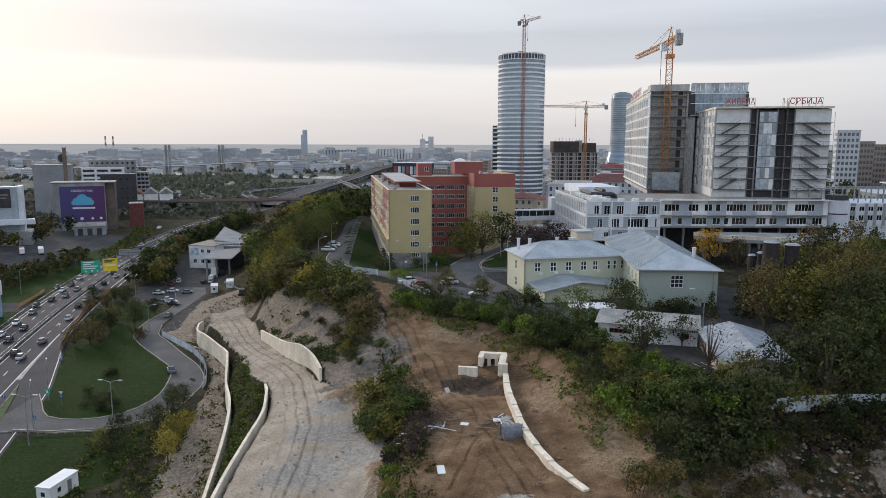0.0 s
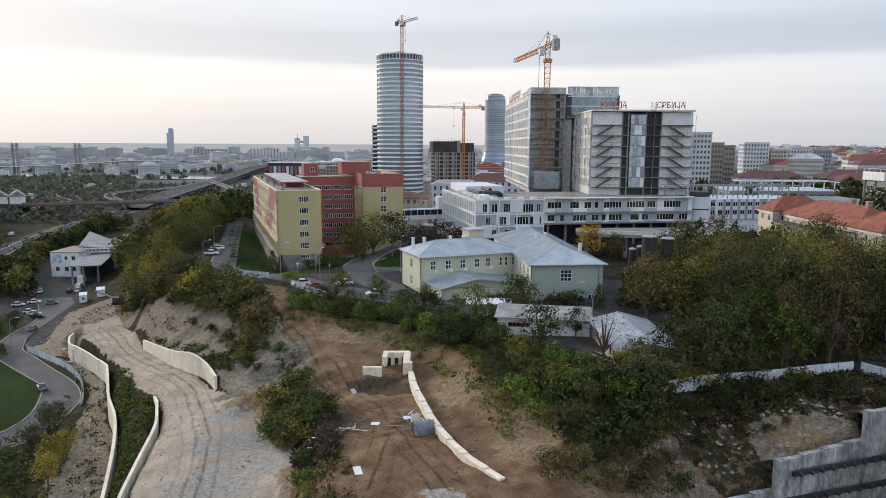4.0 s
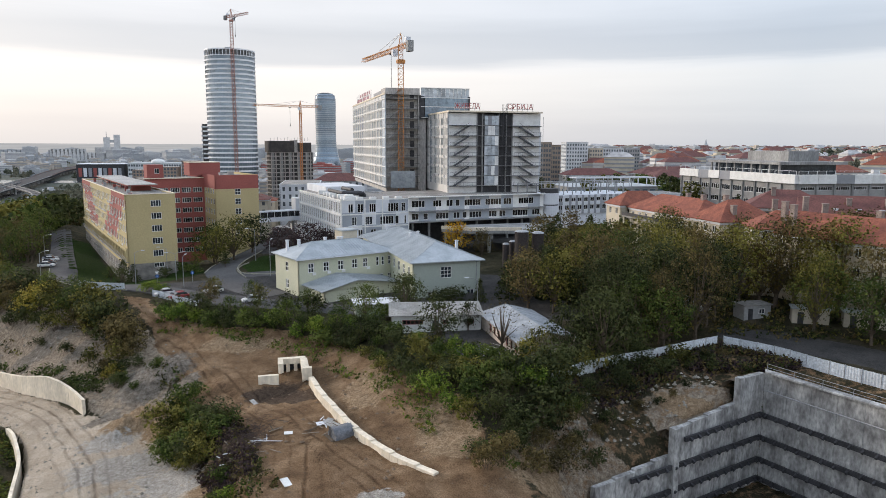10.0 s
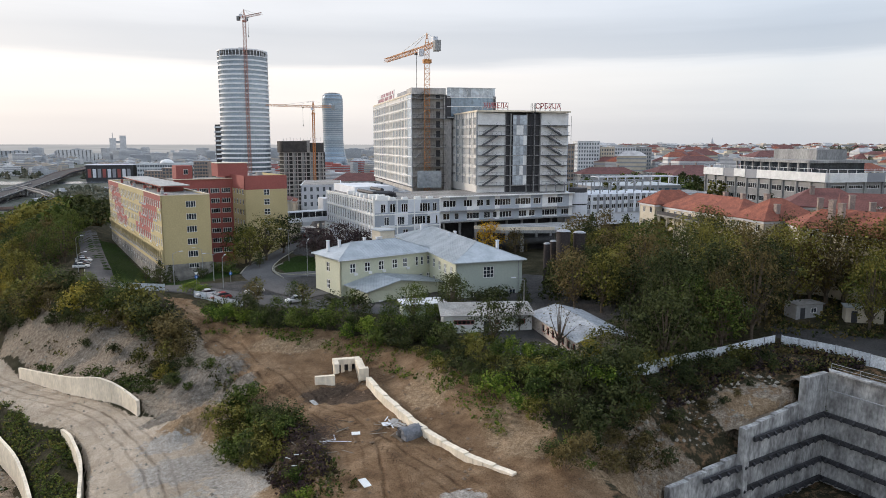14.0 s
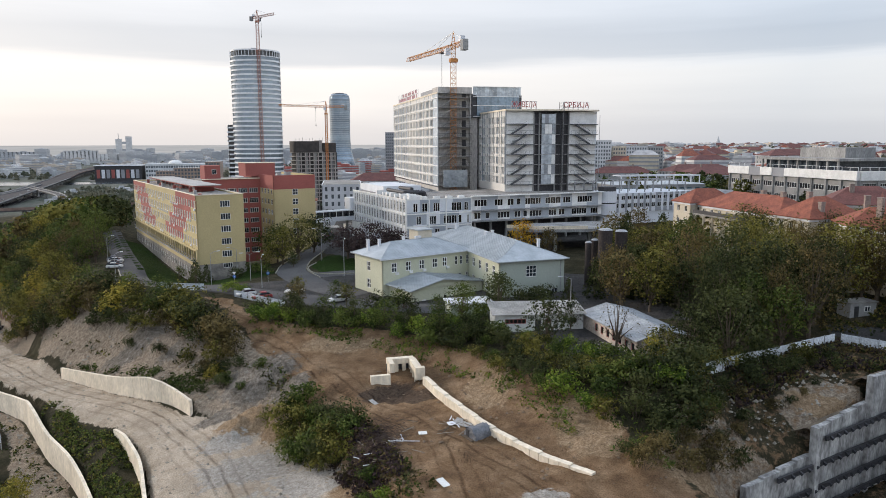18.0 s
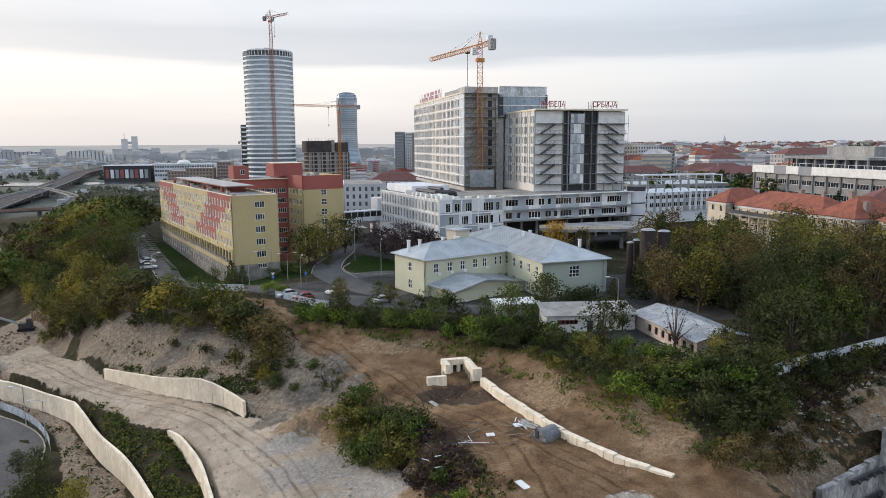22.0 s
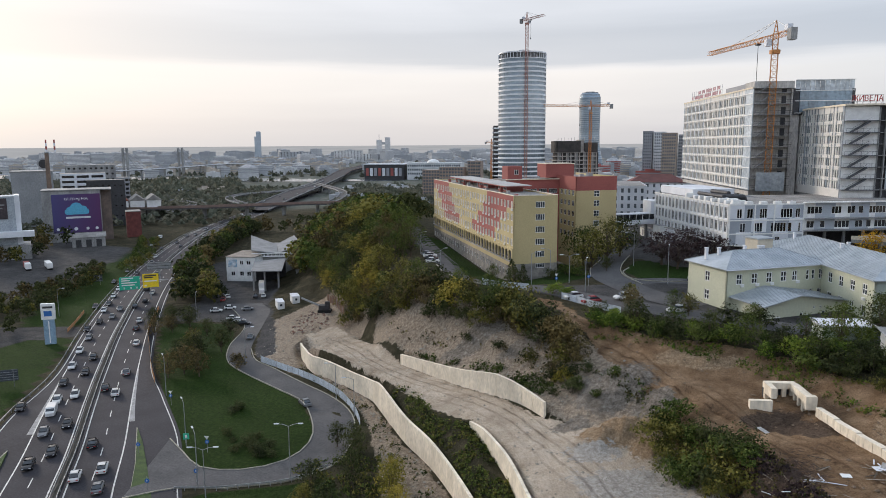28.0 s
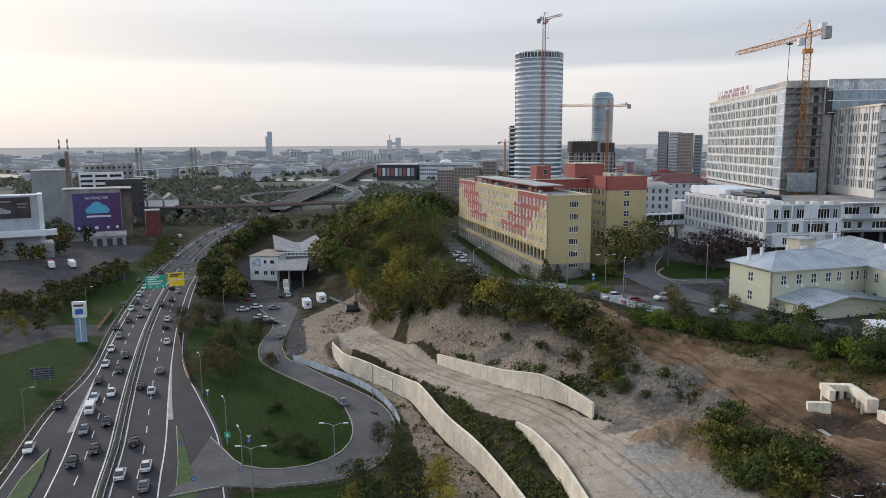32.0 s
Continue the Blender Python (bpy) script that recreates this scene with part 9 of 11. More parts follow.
for a in (0.3, 1.9, 3.4, 4.9):
    part("roof_box", boxed(-2, 2, -1.5, 1.5, 137.4, 139), GREYP, gt).location = (11 * math.cos(a), 11 * math.sin(a), 0)
gb = thing("balcony_block", pose(-178.5, 615, 0), "white apartment block with rounded stacked balconies", "building")
part("core", boxed(-3.6, 4.4, -6, 8, -2, 74), DGLASS, gb)
slab = bmesh.new()
box(slab, -4.6, 4.5, -7.4, 8, 0, 1.3)
bmesh.ops.bevel(slab, geom=[e for e in slab.edges if abs(e.verts[0].co.z - e.verts[1].co.z) > 1], offset=1.8, segments=4, affect="EDGES")
slab_me = mesh_of("balcony", slab, BANDW)
for k in range(20):
    ob = new("balcony", slab_me)
    ob.parent, ob.location = gb, (0, 0, -1.2 + k * 3.8)

t2 = thing("waisted_tower", pose(-206, 1448, 0, 0, 0, 20) @ Matrix.Diagonal((1, 1, 0.933, 1)), "distant silvery glass tower flaring at its foot", "tower")
PROF = ((-2, 30.5), (14, 29.5), (26, 28), (36, 25.5), (46, 23), (58, 21.3), (72, 20.6), (90, 20.4), (110, 20.6), (130, 20.9), (150, 21.2), (160, 20.8), (167, 19.2), (171, 15.5), (172.6, 9))
for (za, ra), (zb, rb) in zip(PROF, PROF[1:]):
    n = max(1, round((zb - za) / 4.4))
    for k in range(n):
        u, v = k / n, (k + 1) / n
        a, b = za + (zb - za) * u, za + (zb - za) * v
        p, q = ra + (rb - ra) * u, ra + (rb - ra) * v
        part("glazing", tube(bmesh.new(), (0, 0, a), (0, 0, b - 0.9), p, q, 40), CURTAIN, t2)
        part("floor_band", tube(bmesh.new(), (0, 0, b - 0.9), (0, 0, b), q + 0.25, q + 0.25, 40), GREYP, t2)

fr = thing("unfinished_building", pose(-125.5, 617, 0, 0, 0, 31), "unfinished concrete frame building with dark top storeys", "building")
FW, FD = 37.0, 16.0
for k in range(14):
    z = 3 + k * 3.6
    if z < 50:
        part("slab", boxed(-0.4, FW + (6 if z < 36 else 0), -0.4, FD, z, z + 0.9), RAW, fr)
# one dark box paints the shade between the floor slabs
part("infill", boxed(1.2, FW + 2, 1.8, FD, -2, 50), material("frame_shade", (0.075, 0.07, 0.068), (0.05, 0.048, 0.046), 0.9, 0.2, 2, 0), fr, "dark box painted as the shaded interior behind the slabs")
for k in range(10):
    part("column", boxed(k * 4.0 - 0.1, k * 4.0 + 0.7, -0.1, 0.7, -2, 50), RAW, fr)
for k in range(0, 9, 2):
    part("infill_wall", boxed(k * 4.0 + 1.1, k * 4.0 + 3.0, 0.9, 1.5, -2, 50), CONCRETE_GREY, fr)
part("formwork", boxed(-0.5, 21, -0.6, FD, 50.1, 60), material("dark_formwork", (0.07, 0.06, 0.056), (0.045, 0.04, 0.038), 0.8, 0.3, 2, 0.1), fr, "dark sheeting round the top storeys")
part("formwork", boxed(25, FW, -0.6, FD, 50.1, 58.6), MATS["dark_formwork"], fr)
part("lift_core", boxed(20.5, 25, 2, 10, 50.1, 60.8), RAW, fr)
for k in range(12):
    part("starter_bar", boxed(k * 3.1, k * 3.1 + 0.25, 0.4, 0.65, 60, 62.2 + (k % 3) * 0.5), STEEL, fr)


def lattice(bm, a, b, w, cell, th):
    """An open square truss of four chords and zigzag braces from a to b."""
    a, b = Vector(a), Vector(b)
    d = (b - a).normalized()
    s = d.cross(Vector((0, 0, 1)))
    s = Vector((1, 0, 0)) if s.length < 1e-3 else s.normalized()
    u = s.cross(d)
    cs = [(s * i + u * j) * w / 2 for i, j in ((-1, -1), (1, -1), (1, 1), (-1, 1))]
    for c in cs:
        beam(bm, a + c, b + c, th)
    n = max(1, round((b - a).length / cell))
    for k in range(n):
        p, q = a + (b - a) * k / n, a + (b - a) * (k + 1) / n
        for i in range(4):
            c0, c1 = cs[i], cs[(i + 1) % 4]
            beam(bm, p + c0, q + c1, th * 0.7)
            beam(bm, p + c0, p + c1, th * 0.6)
    return bm


def tower_crane(x, y, z0, mast, jib_z, peak, angle, jib, tail, w, mat, label, jw=1.5, th=0.26):
    t = thing("tower_crane", pose(x, y, 0), label, "crane", "tower cranes")
    n = max(2, round((mast - z0) / 9))
    for k in range(n):
        part("mast_section", lattice(bmesh.new(), (0, 0, z0 + (mast - z0) * k / n), (0, 0, z0 + (mast - z0) * (k + 1) / n), w, w * 1.05, th), mat, t)
    part("base", boxed(-w, w, -w, w, z0 - 1.2, z0), CONCRETE_GREY, t)
    part("slewing_ring", tube(bmesh.new(), (0, 0, mast), (0, 0, mast + 1.2), w * 0.85, w * 0.85, 14), mat, t)
    part("turret", lattice(bmesh.new(), (0, 0, mast + 1.2), (0, 0, jib_z + 1), w * 0.8, w, th), mat, t)
    cx, cy = math.cos(angle), math.sin(angle)
    pk = bmesh.new()
    for i, j in ((-1, -1), (1, -1), (1, 1), (-1, 1)):
        beam(pk, (i * w * 0.4, j * w * 0.4, jib_z), (0, 0, peak), th)
    for f in (0.3, 0.6):
        h = w * 0.4 * (1 - f)
        for (i, j), (p, q) in zip(((-1, -1), (1, -1), (1, 1), (-1, 1)), ((1, -1), (1, 1), (-1, 1), (-1, -1))):
            beam(pk, (i * h, j * h, jib_z + (peak - jib_z) * f), (p * h, q * h, jib_z + (peak - jib_z) * f), th * 0.7)
    part("peak", pk, mat, t)
    part("jib", lattice(bmesh.new(), (cx * w * 0.5, cy * w * 0.5, jib_z), (cx * jib, cy * jib, jib_z + 1.4), jw, jw * 1.5, th * 0.8), mat, t)
    part("counter_jib", lattice(bmesh.new(), (-cx * w * 0.5, -cy * w * 0.5, jib_z), (-cx * tail, -cy * tail, jib_z), jw, jw * 1.4, th * 0.8), mat, t)
    cwt = boxed(-1.3, 1.3, -1.0, 1.0, -2.6, 1.0)
    bmesh.ops.bevel(cwt, geom=cwt.edges[:], offset=0.12, segments=1, affect="EDGES")
    part("counterweight", cwt, CONCRETE_GREY, t, "grey concrete counterweight blocks").matrix_basis = pose(-cx * (tail - 1.2), -cy * (tail - 1.2), jib_z, 0, 0, math.degrees(angle))
    part("winch", boxed(-1.1, 1.1, -0.8, 0.8, 0.7, 2.4), WHITEP, t).matrix_basis = pose(-cx * (tail - 3.6), -cy * (tail - 3.6), jib_z, 0, 0, math.degrees(angle))
    cab = part("cab", boxed(-0.9, 0.9, -0.9, 0.9, -3.0, -0.8), WHITEP, t, "white glazed driver's cab")
    cab.matrix_basis = pose(-cy * (w * 0.5 + 1.1) + cx * 0.6, cx * (w * 0.5 + 1.1) + cy * 0.6, jib_z, 0, 0, math.degrees(angle))
    part("cab_window", boxed(0.92, 0.96, -0.7, 0.7, -2.4, -1.1), GLASS, cab)
    for f in (jib * 0.38, jib * 0.8, -tail * 0.85):
        part("tie", beam(bmesh.new(), (0, 0, peak - 0.2), (cx * f, cy * f, jib_z + jw * 0.5), 0.14), STEEL, t)
    part("trolley", boxed(-0.8, 0.8, -0.7, 0.7, -1.2, -0.7), DARK, t).matrix_basis = pose(cx * jib * 0.22, cy * jib * 0.22, jib_z, 0, 0, math.degrees(angle))
    part("hoist_rope", beam(bmesh.new(), (cx * jib * 0.22, cy * jib * 0.22, jib_z - 1.2), (cx * jib * 0.22, cy * jib * 0.22, jib_z - 15), 0.16), DARK, t)
    part("hook_block", boxed(-0.35, 0.35, -0.25, 0.25, -16.2, -15), DARK, t).matrix_basis = pose(cx * jib * 0.22, cy * jib * 0.22, jib_z)
    return t


tower_crane(6.2, 250.3, 30.5, 85, 90.4, 95.4, math.atan2(51.2, -18.3), 54.5, 11.6, 1.9, CRANE_YEL, "orange lattice tower crane before the concrete stair tower", 1.4, 0.15)
tower_crane(-95.6, 599, 2, 82, 88.6, 93.5, radians(178), 40, 18, 1.8, CRANE_OR, "orange tower crane over the concrete frame", 1.5, 0.3)
tower_crane(-148.6, 591, 2, 156, 160, 166, radians(-25), 18, 7, 2.2, CRANE_RED, "red lattice tower crane climbing the glass tower", 1.5, 0.2)
tower_crane(-292, 1010, 0, 58, 61, 66, radians(10), 30, 10, 2.0, CRANE_OR, "small far orange tower crane", 1.5, 0.4)
# ---- roofs and city to the right and behind ----
DARKTILE = material("dark_red_tile", (0.17, 0.07, 0.06), (0.12, 0.05, 0.045), 0.85, 0.4, 3, 0.3, detail=0.5)
CREAM = material("cream_render", (0.60, 0.56, 0.47), (0.50, 0.46, 0.38), 0.9, 0.15, 3, 0.1, detail=0.2)
GREYR = material("grey_render", (0.36, 0.36, 0.355), (0.29, 0.29, 0.285), 0.9, 0.12, 2, 0.1, detail=0.2)
STACK = material("chimney_render", (0.30, 0.24, 0.21), (0.22, 0.18, 0.16), 0.9, 0.6, 4, 0.2)


FAR_GLASS = material("far_window_glass", (0.13, 0.15, 0.17), (0.09, 0.105, 0.12), 0.2, 0.1, 1, 0.0, spec=0.7)


def rows_of(n, z0, step, h, wins):
    return [(z0 + step * k, h, wins) for k in range(n)]


def house(name, m, w, d, z0, z1, storeys, cols, wall, label, roof=("hip", 3.5, REDTILE), win=(1.2, 1.6), side_cols=None, stacks=(), step=3.4, top_gap=1.6, glass=None, over=0.6, far=False):
    """A house over 0..w by 0..d with windows on its south and west faces and a pitched or flat roof."""
    t = thing(name, m, label, "building")
    part("core", boxed(0.4, w - 0.4, 0.4, d - 0.4, z0, z1 - 0.2), DARK, t)
    zs = [z1 - top_gap - step * (storeys - 1 - k) for k in range(storeys)]
    sc = side_cols or max(1, int(cols * d / w))
    if far:
        for m2, ln, nc in ((pose(0, 0, 0), w, cols), (on_west(d), d, sc)):
            part("wall", boxed(0, ln, 0.25, 0.4, z0, z1), glass or FAR_GLASS, t, "dark glazing behind the storey bands").matrix_basis = m2
            ww, zp = min(win[0], (ln - 1) / nc * 0.85), z0
            for z in zs + [z1 + win[1] / 2]:
                part("spandrel", boxed(0, ln, 0, 0.25, zp, z - win[1] / 2), wall, t).matrix_basis = m2
                zp = z + win[1] / 2
            for k in range(nc + 1):
                xa, xb = max(0, 0.5 + (ln - 1) * (k - 0.5) / nc + ww / 2), min(ln, 0.5 + (ln - 1) * (k + 0.5) / nc - ww / 2)
                part("pier", boxed(xa, xb, 0.03, 0.24, zs[0] - win[1] / 2, z1 - 0.3), wall, t).matrix_basis = m2
    else:
        facade(t, pose(0, 0, 0), w, z0, z1, [(z, win[1], even(cols, 0.5, w - 0.5, min(win[0], (w - 1) / cols * 0.85), 2, 1)) for z in zs], [wall], glass=glass or DGLASS)
        facade(t, on_west(d), d, z0, z1, [(z, win[1], even(sc, 0.5, d - 0.5, min(win[0], (d - 1) / sc * 0.85), 2, 1)) for z in zs], [wall], glass=glass or DGLASS)
    part("east_wall", boxed(w - 0.3, w, 0.31, d, z0, z1), wall, t)
    part("rear_wall", boxed(0.31, w - 0.31, d - 0.3, d, z0, z1), wall, t)
    if roof[0] == "flat":
        part("parapet", boxed(-0.15, w + 0.15, -0.15, d + 0.15, z1, z1 + 0.5), wall, t)
        part("roof", boxed(0.3, w - 0.3, 0.3, d - 0.3, z1 + 0.5, z1 + 0.56), roof[2], t)
    else:
        hip = hip_roof(w, d, z1 + 0.15, roof[1], over, roof[0] != "gable", roof[0] != "gable")
        part("roof", hip[0] if isinstance(hip, tuple) else hip, roof[2], t)
        part("cornice", boxed(-0.25, w + 0.25, -0.25, d + 0.25, z1 - 0.55, z1 - 0.05), WHITEP, t)
    for x, y, z, h in stacks:
        s = chimney(t, x, y, z, h, STACK, 0.95)
        tagged(s, "rendered chimney stack with a cap")
    return t


# long red-roofed clinic behind the wood
house("red_roof_clinic", pose(76.2, 152.5, 0, 0, 0, 13), 11.5, 30, 27, 40.8, 3, 3, CREAM, "long cream clinic building with a red tiled hip roof", ("hip", 3.7, REDTILE), side_cols=9, stacks=((5.7, 6, 44.2, 1.3), (8.2, 16, 43.0, 2.2)))
house("red_roof_clinic", pose(77.2, 141.5, 0, 0, 0, 13), 13.5, 10.4, 27, 41.2, 3, 3, CREAM, "cream end pavilion with a red tiled hip roof", ("hip", 4.1, REDTILE), side_cols=3, stacks=((7.5, 9.2, 44, 2.0), (4, 1.5, 42, 2.4)))
house("red_roof_clinic", pose(67.3, 182.2, 0, 0, 0, 13), 13.5, 8, 27, 41.2, 3, 3, CREAM, "cream end pavilion with a small red hip roof", ("hip", 3.4, REDTILE), side_cols=2)
bal = thing("roof_terrace", pose(76.2, 152.5, 0, 0, 0, 13), "dark flat terrace roof along the clinic", "roof")
part("slab", boxed(-3.2, -0.35, 2, 28, 38.6, 39.0), ROOFING, bal)
part("rail", boxed(-3.2, -3.1, 2, 28, 39.0, 39.9), DARK, bal)
for k in range(8):
    part("post", boxed(-3.1, -2.8, 2.4 + k * 3.5, 2.7 + k * 3.5, 27, 38.6), CREAM, bal)
house("red_roof_house", pose(79.5, 131.5, 0, 0, 0, -14), 15, 9.5, 27, 41.0, 3, 4, CREAM, "cream house with a bright red tiled roof", ("hip", 3.2, REDTILE), stacks=((5, 7.2, 43.2, 3.0), (10.4, 6.4, 43.3, 3.6), (13, 3.0, 42.6, 3.2)))
house("red_roof_house", pose(99.8, 97.7, 0, 0, 0, 27), 12, 41, 27, 40.4, 3, 3, CREAM, "long cream house with a bright red tiled roof", ("hip", 3.9, REDTILE), side_cols=11, stacks=((2.8, 37, 42.4, 3.8), (1.8, 34.4, 42.0, 3.8), (8, 22, 43.4, 2)))
dr = house("dark_roof_house", pose(96.5, 146.5, 0, 0, 0, -24), 34, 11, 27, 42.0, 3, 11, CREAM, "cream house with a dark red roof and a pale gable", ("gable", 4.2, DARKTILE), far=True, stacks=((9, 3, 43.6, 2.2), (16, 3, 43.6, 2.2), (22, 3, 43.6, 2.0), (29, 4, 44, 2)))
for k in range(6):
    part("roof_light", boxed(6 + k * 4.2, 7.0 + k * 4.2, 1.2, 2.4, 42.6, 43.8), WHITEP, dr, "small white dormer")
house("dark_roof_house", pose(92, 163, 0, 0, 0, -20), 18, 12, 27, 42.4, 3, 6, CREAM, "cream house with a dark red hipped roof", ("hip", 4.0, DARKTILE), far=True, stacks=((6, 4, 45, 2),))

# long pale modernist block
lb = thing("modernist_block", pose(131.9, 217.4, 0, 0, 0, 11.5), "long grey panelled hospital block with a white parapet band", "building")
LW, LD = 34.0, 67.0
part("core", boxed(0.5, LW - 0.5, 0.5, LD - 0.5, 26, 46), DARK, lb)
gw = material("grey_precast", (0.33, 0.325, 0.315), (0.26, 0.255, 0.25), 0.85, 0.2, 2, 0.1, detail=0.2)
rs = [(z, 1.9, even(10, 0.8, LD - 0.8, 5.0, 4, 1)) for z in (30.5, 34.2, 37.9, 42.2)]
facade(lb, on_west(LD), LD, 26, 45.0, rs, [gw], glass=DGLASS)
facade(lb, pose(0, 0, 0), LW, 26, 45.0, [(z, 1.1, even(5, 0.8, LW - 0.8, 5.0, 6, 1)) for z in (30.9, 34.6, 38.3, 43.6)], [gw], glass=DGLASS)
part("east_wall", boxed(LW - 0.4, LW, 0.31, LD, 26, 45), gw, lb)
for k in range(11):
    y = 0.4 + k * 6.6
    part("pillar", boxed(-0.5, 0.0, y - 0.35, y + 0.35, 26, 45), CONCRETE_GREY, lb)
for k in range(6):
    x = 0.5 + k * 6.6
    part("pillar", boxed(x - 0.35, x + 0.35, -0.5, 0.0, 26, 45), CONCRETE_GREY, lb)
for k in range(10):
    y = k * 6.7
    if k in (5, 7):
        part("parapet_panel", boxed(-0.7, 0.3, y + 0.1, y + 6.6, 44.8, 48.0), GREYP, lb, "grey panel in the parapet band")
    else:
        part("parapet_panel", boxed(-0.9, 0.3, y + 0.02, y + 6.68, 45.1, 48.0), WHITE, lb)
for k in range(5):
    part("parapet_panel", boxed(0.31 + k * 6.7, 0.31 + k * 6.7 + 6.62, -0.9, 0.3, 45.1, 48.0), GREYP if k == 2 else WHITE, lb)
part("roof", boxed(0.3, LW - 0.1, 0.3, LD - 0.1, 46.2, 46.6), ROOFING, lb)
for y in [k * 3.35 for k in range(21)]:
    part("rail_post", boxed(-0.5, -0.4, y, y + 0.1, 48, 49.1), WHITEP, lb)
part("top_rail", boxed(-0.52, -0.38, 0, LD, 49.1, 49.2), WHITEP, lb)
part("top_rail", boxed(0, LW, -0.52, -0.38, 49.1, 49.2), WHITEP, lb)
for k in range(11):
    part("rail_post", boxed(k * 3.3, k * 3.3 + 0.1, -0.5, -0.4, 48, 49.1), WHITEP, lb)
part("set_back_storey", boxed(4.0, 26, 14, 50, 46.6, 50.8), GLASS, lb, "set-back glazed top storey")
part("canopy", boxed(2.0, 28, 11, 52, 50.8, 51.7), CONCRETE_GREY, lb, "grey projecting roof slab")
for k in range(9):
    part("pillar", boxed(2.6, 3.2, 12 + k * 4.8, 12.6 + k * 4.8, 46.6, 50.8), CONCRETE_GREY, lb)
part("plant_room", boxed(12, 24, 20, 42, 51.7, 55.2), CONCRETE_GREY, lb)

# halls and roofs beyond the hospital
house("glazed_hall", pose(66, 246, 0, 0, 0, 13), 44, 12, 26, 39.2, 3, 16, WHITEP, "white and blue clinic wing with ribbon windows", ("flat", 0, ROOFING), win=(2.1, 1.9), glass=GLASS_BLUE, far=True)
house("grey_hall", pose(76, 300, 0, 0, 0, 12), 46, 30, 24, 38.6, 3, 12, GREYR, "wide grey hall with a pale steel roof frame", ("flat", 0, TINROOF), win=(2.4, 1.6), glass=GLASS_BLUE, far=True)
pf = thing("roof_frame", pose(80, 304, 0, 0, 0, 12), "pale steel frame round a roof terrace", "frame")
for k in range(10):
    part("post", boxed(k * 4.2, k * 4.2 + 0.35, 0, 0.35, 39.1, 42.6), WHITEP, pf)
part("beam", boxed(0, 38.2, -0.05, 0.4, 42.6, 43.1), WHITEP, pf)
part("beam", boxed(0, 38.2, 8, 8.4, 42.6, 43.1), WHITEP, pf)
for k in range(10):
    part("cross_beam", boxed(k * 4.2, k * 4.2 + 0.3, 0.4, 8, 42.65, 43.0), WHITEP, pf)
for x, y, rz, w, d, z1, lab, mt in ((150, 420, 8, 46, 22, 38, "grey house row with a dark red roof", DARKTILE), (112, 500, 6, 44, 18, 36, "low grey house row with a red-brown roof", DARKTILE), (160, 480, 10, 50, 20, 38, "pale house row with a red-brown roof", DARKTILE), (205, 420, 10, 40, 22, 43, "pale house row with a red tiled roof", REDTILE), (185, 330, 12, 46, 16, 44.5, "pale clinic wing with a red tiled roof", REDTILE), (190, 250, 12, 30, 18, 45, "cream clinic wing with a red tiled roof", REDTILE), (245, 520, 5, 46, 20, 48, "grey office block with a dark red roof", DARKTILE)):
    house("house_row", pose(x, y, 0, 0, 0, rz), w, d, 20, z1, 4, max(6, w // 4), GREYR if mt is DARKTILE else CREAM, lab, ("hip", 4.5, mt), far=True, win=(1.4, 1.7), stacks=((w * 0.3, d * 0.5, z1 + 4, 2.2), (w * 0.7, d * 0.5, z1 + 4, 2.2)))

WHITEB = material("white_tower_block", (0.60, 0.62, 0.63), (0.50, 0.52, 0.54), 0.7, 0.1, 1, 0.0, detail=0.2)
BROWNB = material("brown_tower_block", (0.33, 0.27, 0.22), (0.27, 0.22, 0.18), 0.8, 0.1, 1, 0.0, detail=0.2)
for x, y, w, d, z1, rz, wall, lab in ((147, 690, 22, 20, 60, 4, WHITEB, "white and grey apartment tower with stacked balconies"), (172, 700, 14, 16, 54, 4, CREAM, "cream apartment block with many windows"), (186, 702, 22, 18, 54.5, 4, WHITEB, "white apartment block with vertical window strips"), (209, 706, 16, 16, 54, 4, GREYR, "grey apartment block with vertical window strips"),
                                     (84, 522, 13, 14, 66, 2, WHITEB, "white apartment tower with many windows"), (99, 540, 9, 12, 59, 2, BROWNB, "brown apartment tower with many windows"), (109, 556, 9, 12, 57, 2, BROWNB, "brown apartment tower with many windows"),
                                     (-70, 900, 11, 16, 72, -4, GREYP, "dark glazed office tower"), (-57, 900, 13, 16, 71, -4, WHITEB, "pale apartment tower with many windows"), (-46, 850, 16, 18, 69, -4, BROWNB, "brown apartment tower with many windows"), (-28, 862, 8, 18, 67, -4, GREYP, "dark apartment tower with many windows")):
    house("apartment_tower", pose(x, y, 0, 0, 0, rz), w, d, -3, z1, 14, max(4, int(w / 2.6)), wall, lab, ("flat", 0, ROOFING), win=(1.5, 2.0), step=3.7, top_gap=2.2, far=True)

# houses between the ward and the clinic
house("white_house", pose(-52.6, 318, 0, 0, 0, 8), 18, 40, 18, 38.2, 4, 6, WHITEP, "white four-storey house with tall windows", ("flat", 0, ROOFING), win=(1.1, 1.9), side_cols=10, far=True)
house("pale_house", pose(-46, 372, 0, 0, 0, 8), 28, 14, 14, 37.5, 4, 8, WHITEP, "pale house with a steep dark red roof", ("hip", 4.0, DARKTILE), win=(1.2, 1.8), far=True)
house("annex_house", pose(-66, 300, 0, 0, 0, 8), 12, 14, 18, 33, 2, 4, CREAM, "small cream annex with a dark roof", ("hip", 2.4, DARKTILE), far=True)
house("annex_house", pose(-80, 330, 0, 0, 0, 8), 22, 14, 12, 30, 3, 6, CREAM, "plain cream house with a red roof", ("hip", 3.0, REDTILE), far=True)
